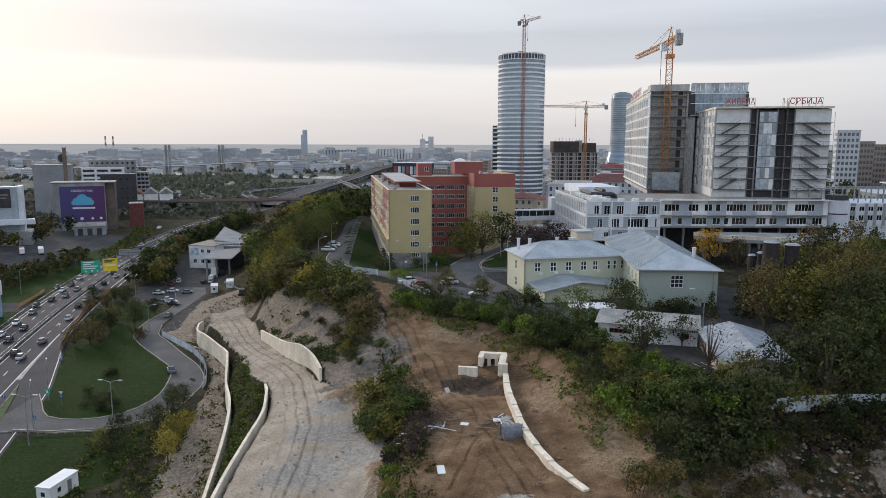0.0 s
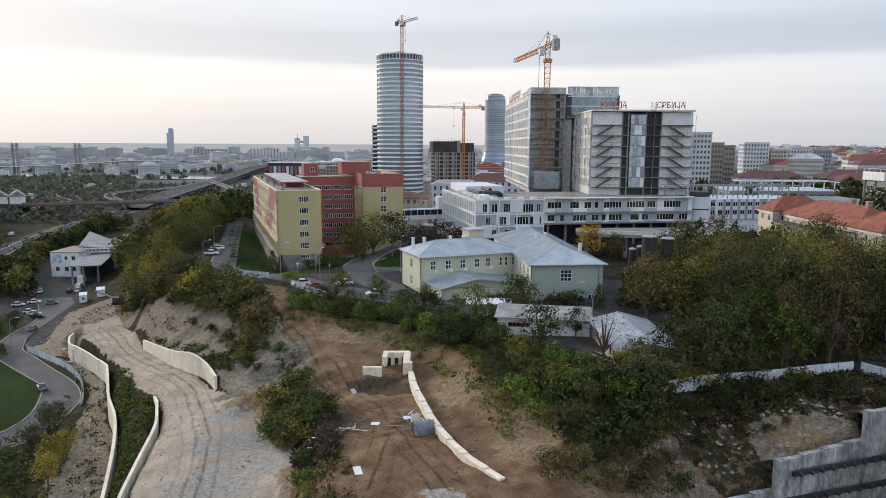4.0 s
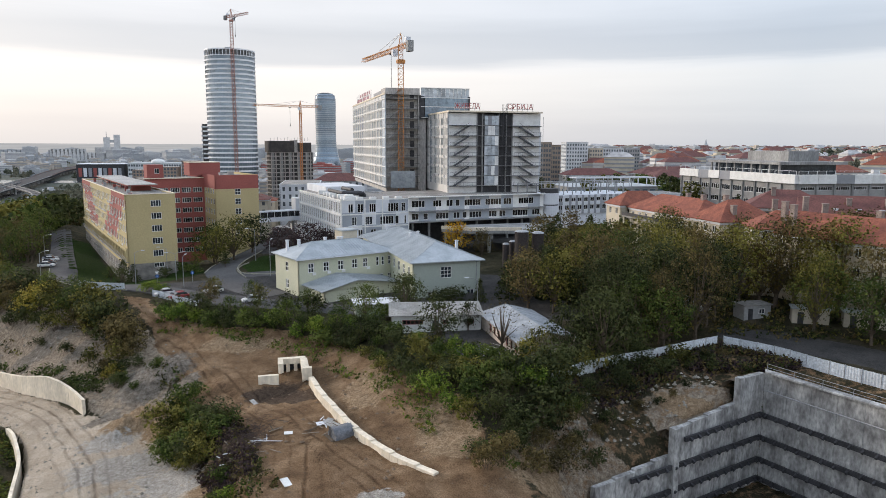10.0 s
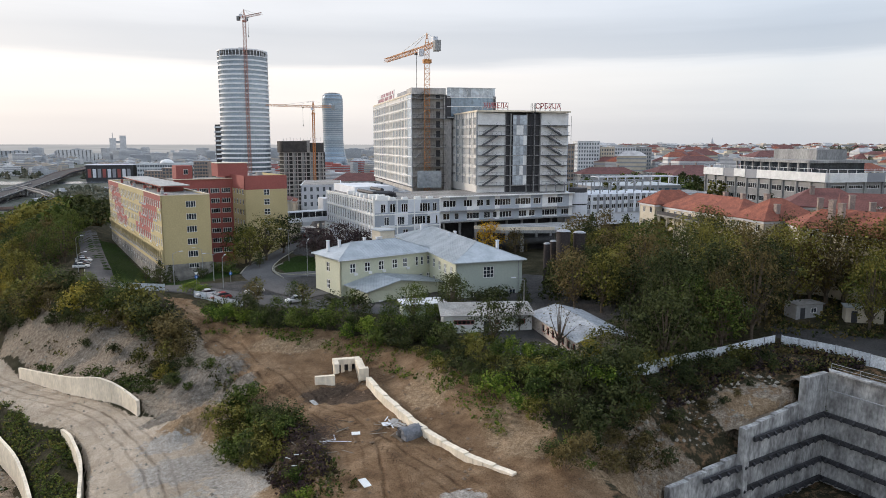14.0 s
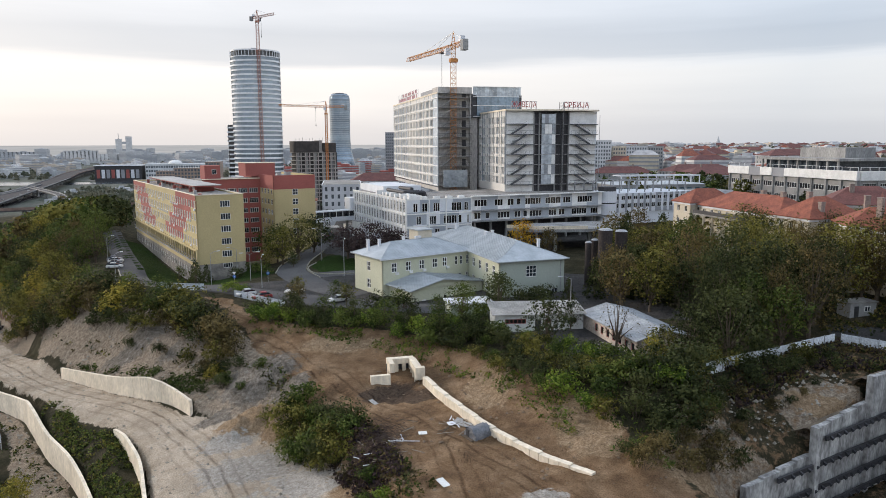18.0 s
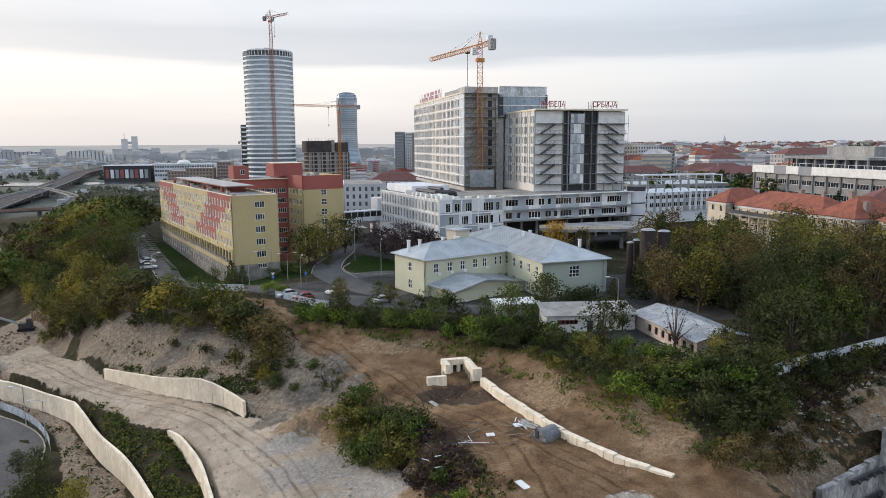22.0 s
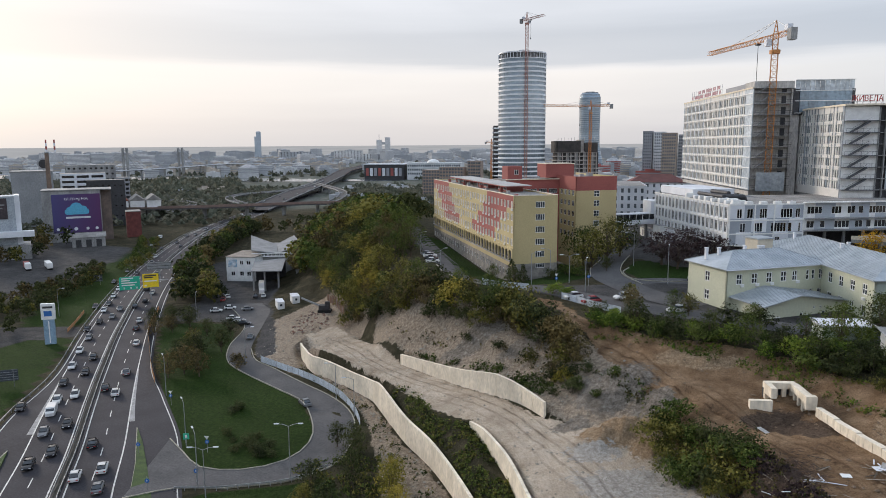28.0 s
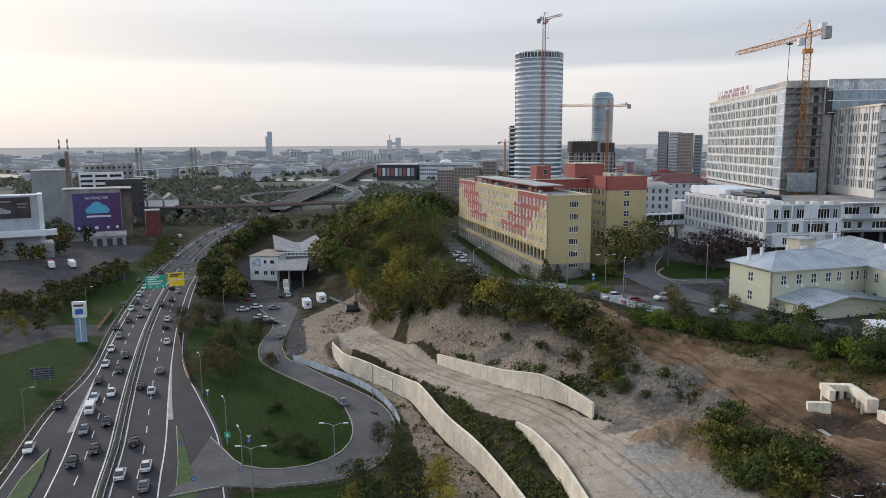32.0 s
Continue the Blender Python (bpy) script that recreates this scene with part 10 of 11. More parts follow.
house("annex_house", pose(-104, 356, 0, 0, 0, 8), 22, 12, 8, 30, 3, 6, GREYR, "plain grey house with a dark roof", ("hip", 3.0, DARKTILE), far=True)
for k, (x, y, w, z1) in enumerate(((-262, 690, 26, 34), (-234, 700, 14, 40), (-292, 720, 26, 30))):
    house("frame_apartments", pose(x, y, 0, 0, 0, 6), w, 16, -3, z1, 9, max(5, w // 3), material("raw_brick_infill", (0.34, 0.26, 0.21), (0.28, 0.22, 0.185), 0.9, 0.2, 2, 0.1), "unfinished brick and concrete apartment block", ("flat", 0, RAW), win=(2.0, 2.0), step=3.3, far=True)
# long retail hall by the river
ml = thing("retail_hall", pose(-560, 1135, 0, 0, 0, 10), "long retail hall with coloured panels along its front", "building")
part("wall_body", boxed(0, 72, 0, 40, -4, 24), DARK, ml)
part("roof", boxed(-1, 73, -1, 41, 24, 25), WHITEP, ml)
for k in range(9):
    part("panel", boxed(3 + k * 7.5, 8 + k * 7.5, -0.5, -0.05, 4, 18), (REDR, WHITEP, GREYP)[k % 3], ml)
house("retail_hall", pose(-484, 1150, 0, 0, 0, 8), 96, 40, -4, 26, 3, 24, WHITEB, "white office hall with a round roof dome", ("flat", 0, TINROOF), win=(3.0, 3.4), step=7, top_gap=4, far=True)
dm = thing("roof_dome", pose(-440, 1165, 26.6), "small white roof dome", "dome")
bm = bmesh.new()
bmesh.ops.create_uvsphere(bm, u_segments=20, v_segments=10, radius=11)
for v in bm.verts:
    v.co.z = max(v.co.z * 0.6, -0.5)
part("shell", bm, WHITE, dm)

# huts under the trees
for x, y, rz, w, d, lab in ((71.5, 115.5, 12, 5.2, 3.0, "grey flat-roofed hut under the trees"), (78.5, 113.0, -20, 5.6, 2.8, "white wooden hut under the trees"), (85.5, 110.0, -22, 6.0, 2.8, "white site hut behind the fence"), (62.5, 121.5, 10, 6.5, 4.0, "brown flat-roofed hut under the trees")):
    t = thing("hut", pose(x, y, ground_z(x, y), 0, 0, rz), lab, "hut", "huts")
    wl_ = CREAM if "white" in lab else GREYR
    part("wall_body", boxed(0, w, 0, d, -0.3, 2.5), wl_, t)
    part("roof", boxed(-0.25, w + 0.25, -0.25, d + 0.25, 2.51, 2.7), TINROOF if "white" in lab else ROOFING, t)
    part("door", boxed(w * 0.15, w * 0.15 + 0.9, -0.06, -0.01, 0, 2.0), DARK, t)
    put_window(t, pose(w * 0.65, -0.03, 1.5), 1.1, 0.9, 2, 1, inset=0.0)
# ---- the far city and the horizon ----
def city(name, label, seed, count, spot, walls, roofs, size, heights, base=-6, pitched=0.5):
    """Many far houses as one mesh: walls with window slots, pitched or flat roofs."""
    rg = random.Random(seed)
    bm = bmesh.new()
    made = 0
    while made < count:
        p = spot(rg)
        if p is None:
            continue
        x, y, lift = p
        w, d, h = rg.uniform(*size), rg.uniform(size[0], (size[0] + size[1]) / 2), rg.uniform(*heights) + lift
        a = rg.choice((0.0, 0.2, -0.3, 0.8, 1.1)) + rg.uniform(-0.1, 0.1)
        ca, sa = math.cos(a), math.sin(a)
        mi = rg.randrange(len(walls))
        n0 = len(bm.verts)
        box(bm, -w / 2, w / 2, -d / 2, d / 2, base, h, mi)
        storeys = max(1, int(h - lift) // 4)
        if h - lift > 12:
            for k in range(min(storeys, 8)):
                z = h - 2.4 - k * 3.6
                box(bm, -w / 2 - 0.15, w / 2 + 0.15, -d / 2 - 0.15, d / 2 + 0.15, z - 0.8, z + 0.7, len(walls) + len(roofs))
        ri = len(walls) + rg.randrange(len(roofs))
        if rg.random() < pitched:
            r = min(w, d) * 0.28
            q = [bm.verts.new(c) for c in ((-w / 2 - 0.4, -d / 2 - 0.4, h), (w / 2 + 0.4, -d / 2 - 0.4, h), (w / 2 + 0.4, d / 2 + 0.4, h), (-w / 2 - 0.4, d / 2 + 0.4, h), (-w / 4, 0, h + r), (w / 4, 0, h + r))]
            for f in ((0, 1, 5, 4), (1, 2, 5), (2, 3, 4, 5), (3, 0, 4)):
                bm.faces.new([q[i] for i in f]).material_index = ri
        else:
            box(bm, -w / 5, w / 8, -d / 5, d / 5, h + 0.05, h + 2.4, mi)
        bm.verts.ensure_lookup_table()
        for v in bm.verts[n0:]:
            u, t = v.co.x, v.co.y
            v.co.x, v.co.y = x + u * ca - t * sa, y + u * sa + t * ca
        made += 1
    me = bpy.data.meshes.new(name)
    bm.to_mesh(me)
    bm.free()
    for mt in list(walls) + list(roofs) + [GREYP]:
        me.materials.append(mt)
    return tagged(new(name, me), label, "houses", kind="stuff")


def sector(a0, a1, r0, r1, rise=0.0, power=1.0, keep=None):
    def spot(rg):
        a, r = radians(rg.uniform(a0, a1)), r0 + (r1 - r0) * rg.random() ** power
        x, y = math.sin(a) * r, math.cos(a) * r
        if keep and not keep(x, y):
            return None
        return x, y, (r - r0) * rise
    return spot


RIVER_ZONE = [(-2600, 1270), (-1700, 1030), (-1200, 1000), (-820, 1030), (-740, 1010), (-600, 1028), (-440, 1100), (-500, 1180), (-600, 1160), (-860, 1180), (-1200, 1170), (-1700, 1220), (-2600, 1510)]


def dry(x, y):
    along = abs((x + 640) + (y - 1200) * 0.44)
    return not inside(RIVER_ZONE, np.array([[x]]), np.array([[y]]))[0, 0] and along > 34


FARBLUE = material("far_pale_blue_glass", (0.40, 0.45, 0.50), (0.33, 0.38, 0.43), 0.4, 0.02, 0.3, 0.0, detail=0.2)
# far wall and roof colours are paled to carry distance haze
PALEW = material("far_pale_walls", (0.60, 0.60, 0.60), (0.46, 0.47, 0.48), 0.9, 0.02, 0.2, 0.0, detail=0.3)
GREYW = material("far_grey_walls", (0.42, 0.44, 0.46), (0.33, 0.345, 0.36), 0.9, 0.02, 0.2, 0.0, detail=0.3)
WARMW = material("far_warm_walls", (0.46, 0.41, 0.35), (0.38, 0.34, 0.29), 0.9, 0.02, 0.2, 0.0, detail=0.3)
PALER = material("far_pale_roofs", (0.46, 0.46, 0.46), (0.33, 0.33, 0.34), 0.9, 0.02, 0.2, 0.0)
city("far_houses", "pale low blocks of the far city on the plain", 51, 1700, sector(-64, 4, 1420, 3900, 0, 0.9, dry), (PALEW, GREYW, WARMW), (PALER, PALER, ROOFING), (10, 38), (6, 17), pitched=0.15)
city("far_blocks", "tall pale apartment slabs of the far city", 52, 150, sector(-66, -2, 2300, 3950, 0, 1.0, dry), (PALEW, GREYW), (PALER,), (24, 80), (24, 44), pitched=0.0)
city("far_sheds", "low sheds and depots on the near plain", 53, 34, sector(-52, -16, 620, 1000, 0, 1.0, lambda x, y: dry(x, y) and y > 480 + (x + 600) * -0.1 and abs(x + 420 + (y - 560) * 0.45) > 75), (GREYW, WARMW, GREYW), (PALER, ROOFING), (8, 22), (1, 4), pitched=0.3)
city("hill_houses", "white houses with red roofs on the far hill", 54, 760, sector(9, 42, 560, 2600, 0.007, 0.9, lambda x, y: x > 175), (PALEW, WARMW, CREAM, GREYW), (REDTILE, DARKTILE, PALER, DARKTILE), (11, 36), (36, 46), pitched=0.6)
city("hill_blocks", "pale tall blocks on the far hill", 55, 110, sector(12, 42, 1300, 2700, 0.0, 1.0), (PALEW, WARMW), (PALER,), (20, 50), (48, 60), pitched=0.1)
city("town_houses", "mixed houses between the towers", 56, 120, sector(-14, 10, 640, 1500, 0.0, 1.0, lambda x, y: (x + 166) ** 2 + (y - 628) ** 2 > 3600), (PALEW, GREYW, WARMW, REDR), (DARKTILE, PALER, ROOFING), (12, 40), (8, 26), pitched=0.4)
for x, y, w, h, lab in ((-1560, 2450, 130, 36, "wide grey slab block of flats on the plain"), (-1300, 2420, 110, 40, "large pale warm slab block of flats"), (-1160, 2380, 100, 28, "long pale slab block of flats"), (-700, 2350, 120, 20, "long low pale hall on the plain"), (-960, 2300, 60, 26, "dark low office block on the plain")):
    block("slab_block", pose(x, y, 0, 0, 0, 28), w, 24, h, max(4, int(h // 4)), max(5, int(w // 12)), GREYW if "grey" in lab or "dark" in lab else PALEW if "pale" in lab else BROWNB, lab, win=(4.0, 2.0))
far_a = thing("far_tower", pose(-1685, 2490, 0, 0, 0, 32), "slim far glass skyscraper above the plain", "tower")
part("shaft", boxed(-13, 13, -10, 10, -4, 98), FARBLUE, far_a)
part("upper_shaft", boxed(-6, 13, -9, 9, 98, 116), FARBLUE, far_a)
part("cap", boxed(-4, 12, -8, 8, 116, 119), WHITEP, far_a)
far_b = thing("twin_towers", pose(-1232, 2735, 0, 0, 0, 22), "far pair of concrete towers joined by a bridge", "tower")
part("tower", boxed(-28, -6, -10, 10, -4, 82), PALEW, far_b)
part("tower", boxed(8, 30, -10, 10, -4, 92), PALEW, far_b)
part("bridge", boxed(-6, 8, -6, 6, 62, 72), GREYW, far_b)
part("mast", boxed(-18, -16, -1, 1, 82, 104), STEEL, far_b)
ch = thing("church_spire", pose(0.366 * 2500, 0.9306 * 2500, 0), "far pale church tower with a pointed spire", "church")
part("tower", boxed(-7, 7, -7, 7, 0, 62), PALEW, ch)
part("spire", tube(bmesh.new(), (0, 0, 62), (0, 0, 82), 6.5, 0.3, 8), GREYW, ch)
part("nave", boxed(-12, 12, 7, 50, 0, 52), PALEW, ch)
for k in range(2):
    t = thing("striped_chimney", pose(-2560 + k * 46, 2250, 0) @ Matrix.Diagonal((0.8, 0.8, 0.8, 1)), "far red and white banded power station chimney", "chimney", "striped chimneys")
    for j in range(7):
        part("band", tube(bmesh.new(), (0, 0, j * 17 - 4), (0, 0, j * 17 + 13), 6.0 - j * 0.35, 5.65 - j * 0.35, 14), WHITEP if j % 2 else REDR, t)
# added backdrop ring: distance haze painted on as a glowing strip
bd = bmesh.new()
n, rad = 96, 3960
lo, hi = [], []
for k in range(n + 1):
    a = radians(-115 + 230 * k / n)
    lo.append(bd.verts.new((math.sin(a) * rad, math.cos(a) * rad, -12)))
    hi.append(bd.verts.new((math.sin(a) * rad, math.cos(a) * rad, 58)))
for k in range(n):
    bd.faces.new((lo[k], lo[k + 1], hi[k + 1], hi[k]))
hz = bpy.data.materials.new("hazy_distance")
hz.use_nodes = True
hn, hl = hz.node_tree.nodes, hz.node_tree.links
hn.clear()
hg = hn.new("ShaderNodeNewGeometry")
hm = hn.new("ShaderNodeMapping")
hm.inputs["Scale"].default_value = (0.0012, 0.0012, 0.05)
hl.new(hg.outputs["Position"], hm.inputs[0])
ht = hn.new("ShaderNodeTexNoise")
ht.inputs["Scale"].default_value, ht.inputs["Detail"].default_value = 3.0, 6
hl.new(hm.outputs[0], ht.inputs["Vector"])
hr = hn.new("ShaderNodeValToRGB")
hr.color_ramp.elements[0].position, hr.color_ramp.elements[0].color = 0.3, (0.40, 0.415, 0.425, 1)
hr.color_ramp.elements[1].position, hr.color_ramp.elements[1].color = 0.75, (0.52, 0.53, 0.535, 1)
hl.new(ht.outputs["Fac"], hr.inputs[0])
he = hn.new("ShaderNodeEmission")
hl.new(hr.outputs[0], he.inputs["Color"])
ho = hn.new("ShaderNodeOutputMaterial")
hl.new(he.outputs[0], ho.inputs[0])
tagged(part("backdrop", bd, hz), "glowing backdrop strip with painted haze along the horizon", "backdrop", kind="structure")
# ---- trees and bushes ----
def leaf_material(name, dark, mid, light):
    m = bpy.data.materials.new(name)
    m.use_nodes = True
    n, l = m.node_tree.nodes, m.node_tree.links
    p = n["Principled BSDF"]
    geo = n.new("ShaderNodeNewGeometry")
    info = n.new("ShaderNodeObjectInfo")
    big = n.new("ShaderNodeTexNoise")
    big.inputs["Scale"].default_value, big.inputs["Detail"].default_value = 0.55, 3
    l.new(geo.outputs["Position"], big.inputs["Vector"])
    a = n.new("ShaderNodeMath")
    a.operation = "MULTIPLY_ADD"
    a.inputs[1].default_value = 0.45
    l.new(geo.outputs["Random Per Island"], a.inputs[0])
    l.new(big.outputs["Fac"], a.inputs[2])
    b = n.new("ShaderNodeMath")
    b.operation = "MULTIPLY_ADD"
    b.inputs[1].default_value = 0.3
    l.new(info.outputs["Random"], b.inputs[0])
    l.new(a.outputs[0], b.inputs[2])
    r = n.new("ShaderNodeValToRGB")
    r.color_ramp.elements.new(0.5)
    for e, (q, c) in zip(r.color_ramp.elements, ((0.45, dark), (0.85, mid), (1.2 / 1.25, light))):
        e.position, e.color = q, (*c, 1)
    l.new(b.outputs[0], r.inputs[0])
    l.new(r.outputs[0], p.inputs["Base Color"])
    p.inputs["Roughness"].default_value, p.inputs["Specular IOR Level"].default_value = 0.75, 0.1
    tr = n.new("ShaderNodeBsdfTranslucent")
    l.new(r.outputs[0], tr.inputs["Color"])
    mx = n.new("ShaderNodeMixShader")
    mx.inputs[0].default_value = 0.22
    l.new(p.outputs[0], mx.inputs[1])
    l.new(tr.outputs[0], mx.inputs[2])
    l.new(mx.outputs[0], n["Material Output"].inputs[0])
    return m


LEAF = {
    "green": leaf_material("leaf_green", (0.018, 0.030, 0.008), (0.050, 0.076, 0.017), (0.118, 0.145, 0.034)),
    "bright": leaf_material("leaf_bright", (0.026, 0.050, 0.008), (0.076, 0.128, 0.018), (0.185, 0.235, 0.036)),
    "dark": leaf_material("leaf_dark", (0.012, 0.017, 0.007), (0.032, 0.042, 0.015), (0.074, 0.084, 0.030)),
    "olive": leaf_material("leaf_olive", (0.024, 0.027, 0.008), (0.080, 0.082, 0.020), (0.190, 0.170, 0.040)),
    "brown": leaf_material("leaf_brown", (0.030, 0.026, 0.012), (0.080, 0.064, 0.027), (0.160, 0.122, 0.048)),
    "yellow": leaf_material("leaf_yellow", (0.080, 0.076, 0.016), (0.190, 0.170, 0.030), (0.340, 0.270, 0.050)),
    "orange": leaf_material("leaf_orange", (0.200, 0.100, 0.014), (0.450, 0.215, 0.022), (0.560, 0.350, 0.043)),
    "rust": leaf_material("leaf_rust", (0.036, 0.028, 0.011), (0.090, 0.066, 0.024), (0.175, 0.122, 0.042)),
    "purple": leaf_material("leaf_purple", (0.018, 0.013, 0.015), (0.038, 0.027, 0.029), (0.072, 0.048, 0.046)),
    # two far foliage tones, greyed and lightened in place of haze
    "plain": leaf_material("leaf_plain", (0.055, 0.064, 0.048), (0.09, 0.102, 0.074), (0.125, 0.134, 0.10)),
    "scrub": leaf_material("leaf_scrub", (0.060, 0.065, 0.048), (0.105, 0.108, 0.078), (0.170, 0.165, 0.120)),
}
WORDS = {"scrub": "grey-green", "plain": "dull green", "green": "green", "bright": "bright green", "dark": "dark green", "olive": "olive-green", "brown": "browning", "rust": "rust-tinged", "yellow": "yellowing", "orange": "orange autumn", "purple": "dark purple"}


def leaves(rg, centres, spread, count, size, up=0.25, out=None):
    """Arrays of small bent leaves scattered round clump centres, facing outwards where a direction is given."""
    c = np.repeat(centres, count, 0) + rg.normal(0, 1, (len(centres) * count, 3)) * np.repeat(spread, count)[:, None]
    k = len(c)
    nrm = rg.normal(0, 1, (k, 3))
    if out is None:
        nrm[:, 2] = np.abs(nrm[:, 2]) + up
    else:
        nrm = nrm * 0.42 + np.repeat(out, count, 0) + np.array((0, 0, up))
    nrm /= np.linalg.norm(nrm, axis=1)[:, None]
    t = np.cross(nrm, rg.normal(0, 1, (k, 3)))
    t /= np.linalg.norm(t, axis=1)[:, None] + 1e-9
    b = np.cross(nrm, t)
    s = size * rg.uniform(0.55, 1.4, (k, 1))
    v = np.stack([c - t * s, c + b * s * 0.66 - nrm * s * 0.18, c + t * s, c - b * s * 0.66 - nrm * s * 0.18], 1).reshape(-1, 3)
    f = np.arange(k * 4).reshape(-1, 4)
    return v, f


def leaf_mesh(v, f, mat):
    me = bpy.data.meshes.new("crown")
    me.from_pydata(v.tolist(), [], f.tolist())
    me.materials.append(mat)
    return me


def grow(seed, height, radius, kind, mat, size=0.34, density=1.0):
    """Trunk mesh and crown mesh of one plant."""
    rg = np.random.default_rng(seed)
    bm = bmesh.new()
    if kind == "conifer":
        tube(bm, (0, 0, -0.5), (0, 0, height * 0.95), 0.16, 0.03, 7)
        cs, sp = [], []
        for k in range(int(26 * density)):
            z = height * (0.08 + 0.88 * k / (26 * density))
            r = radius * (1 - z / height) ** 0.8 + 0.12
            for j in range(max(4, int(11 * r / radius))):
                a = rg.uniform(0, math.tau)
                q = r * rg.uniform(0.35, 1.0)
                cs.append((math.cos(a) * q, math.sin(a) * q, z - q * 0.22))
                sp.append(0.22)
        v, f = leaves(rg, np.array(cs), np.array(sp), 6, size * 0.85, 0.0)
    else:
        low = kind == "bush"
        th = height * (0.12 if low else rg.uniform(0.15, 0.24))
        if not low:
            tube(bm, (0, 0, -0.6), (0.1, 0.05, th), 0.05 * height * 0.5, 0.035 * height * 0.5, 9)
        lobes = []
        n = 9 if low else 17
        for k in range(n):
            a = k * 2.4 + rg.uniform(-0.5, 0.5)
            f = (k + 0.5) / n
            z = height * (0.22 + 0.50 * rg.random()) if low else th + (height - th) * (0.10 + 0.74 * f)
            wide = math.sin(math.pi * min(0.92, 0.18 + 0.72 * f)) if not low else 1.0 - 0.5 * z / height
            rr = radius * wide * rg.uniform(0.35, 0.86)
            lobes.append((math.cos(a) * rr, math.sin(a) * rr, z, radius * rg.uniform(0.32, 0.52)))
        lobes.append((0.0, 0.0, height * (0.62 if low else 0.86), radius * 0.34))
        for x, y, z, r in lobes:
            if low:
                tube(bm, (x * 0.2, y * 0.2, -0.4), (x * 0.9, y * 0.9, z), 0.05, 0.015, 4)
            else:
                tube(bm, (0.1, 0.05, th * rg.uniform(0.75, 1.0)), (x * 0.85, y * 0.85, z), 0.012 * height, 0.02, 5)
        cs, sp, ov = [], [], []
        per = max(5, int((20 if low else 18) * density))
        for x, y, z, r in lobes:
            d = rg.normal(0, 1, (per, 3))
            d /= np.linalg.norm(d, axis=1)[:, None]
            for q in d:
                w = r * rg.uniform(0.72, 1.06) * (1.0 if rg.random() < 0.9 else 1.25)
                flat = 0.62 if q[2] < 0 else 0.85
                cs.append((x + q[0] * w, y + q[1] * w, max(z + q[2] * w * flat, 0.12)))
                ov.append((q[0], q[1], q[2]))
                sp.append(r * 0.17)
        v, f = leaves(rg, np.array(cs), np.array(sp), 5 if density > 0.5 else 3, size, 0.25, np.array(ov))
    tm = bpy.data.meshes.new("trunk")
    bm.to_mesh(tm)
    bm.free()
    tm.materials.append(BARK)
    return tm, leaf_mesh(v, f, mat)


STOCK = {}


def plant(kind, colour, variant, x, y, height, wide=1.0, z=None):
    """One tree, bush or conifer standing on the ground."""
    if kind == "tree" and height > 12.5:
        variant += 10
    key = (kind, colour, variant)
    if key not in STOCK:
        spec = {"tree": (10.0, 4.2, 0.20, 1.0), "bush": (4.0, 2.6, 0.165, 0.9), "conifer": (9.0, 2.6, 0.26, 1.0), "thin": (10.0, 3.8, 0.13, 0.3)}[kind]
        if variant >= 10:
            spec = (10.0, 3.9, 0.135, 1.55)
        STOCK[key] = (spec[0], *grow(sum(map(ord, kind + colour)) + variant, spec[0], spec[1], "tree" if kind == "thin" else kind, LEAF[colour], spec[2], spec[3]))
    h0, tm, cm = STOCK[key]
    name = {"tree": "tree", "thin": "tree", "bush": "bush", "conifer": "conifer"}[kind]
    lab = {"tree": "%s broad-leaved tree with a full crown", "thin": "%s sparse tree with bare limbs", "bush": "%s dense wild bush on the slope", "conifer": "%s conifer with a pointed crown"}[kind] % WORDS[colour]
    s = height / h0
    e = new(name)
    e.matrix_world = pose(x, y, (ground_z(x, y) if z is None else z) - 0.15, 0, 0, (x * 37 + y * 91) % 360) @ Matrix.Diagonal((s * wide, s * wide, s, 1))
    tagged(e, lab, {"tree": "tree", "thin": "tree", "bush": "bush", "conifer": "conifer"}[kind], "%s plants" % name)
    a, b = new("branchwork" if kind == "bush" else "trunk", tm), new("foliage" if kind == "bush" else "crown", cm)
    a.parent = b.parent = e
    return e


def scatter(poly, gap, seed, limit=999):
    rg = random.Random(seed)
    xs, ys = [p[0] for p in poly], [p[1] for p in poly]
    got = []
    near = {}
    tries = [(rg.uniform(min(xs), max(xs)), rg.uniform(min(ys), max(ys))) for _ in range(max(6000, limit * 8))]
    ok = inside(poly, np.array([tries])[:, :, 0], np.array([tries])[:, :, 1])[0]
    for (x, y), good in zip(tries, ok):
        if not good:
            continue
        i, j = int(x // gap), int(y // gap)
        if all((x - a) ** 2 + (y - b) ** 2 > gap * gap for u in (-1, 0, 1) for v in (-1, 0, 1) for a, b in near.get((i + u, j + v), ())):
            got.append((x, y))
            near.setdefault((i, j), []).append((x, y))
            if len(got) >= limit:
                break
    return got


def far_crown(seed, mat):
    """A far crown of few large leaf clumps on a lumpy shell."""
    rg = np.random.default_rng(seed)
    cs, ov = [], []
    for x, y, z, r in ((0, 0, 6.2, 3.6), (2.4, 0.6, 4.4, 2.9), (-2.2, 1.2, 4.2, 2.8), (0.2, -2.4, 3.6, 2.7)):
        d = rg.normal(0, 1, (9, 3))
        d /= np.linalg.norm(d, axis=1)[:, None]
        d[:, 2] = np.abs(d[:, 2]) * 0.9 - 0.15
        for q in d:
            cs.append((x + q[0] * r, y + q[1] * r, z + q[2] * r))
            ov.append(q)
    return leaf_mesh(*leaves(rg, np.array(cs), np.full(len(cs), 0.3), 1, 2.1, 0.2, np.array(ov)), mat)


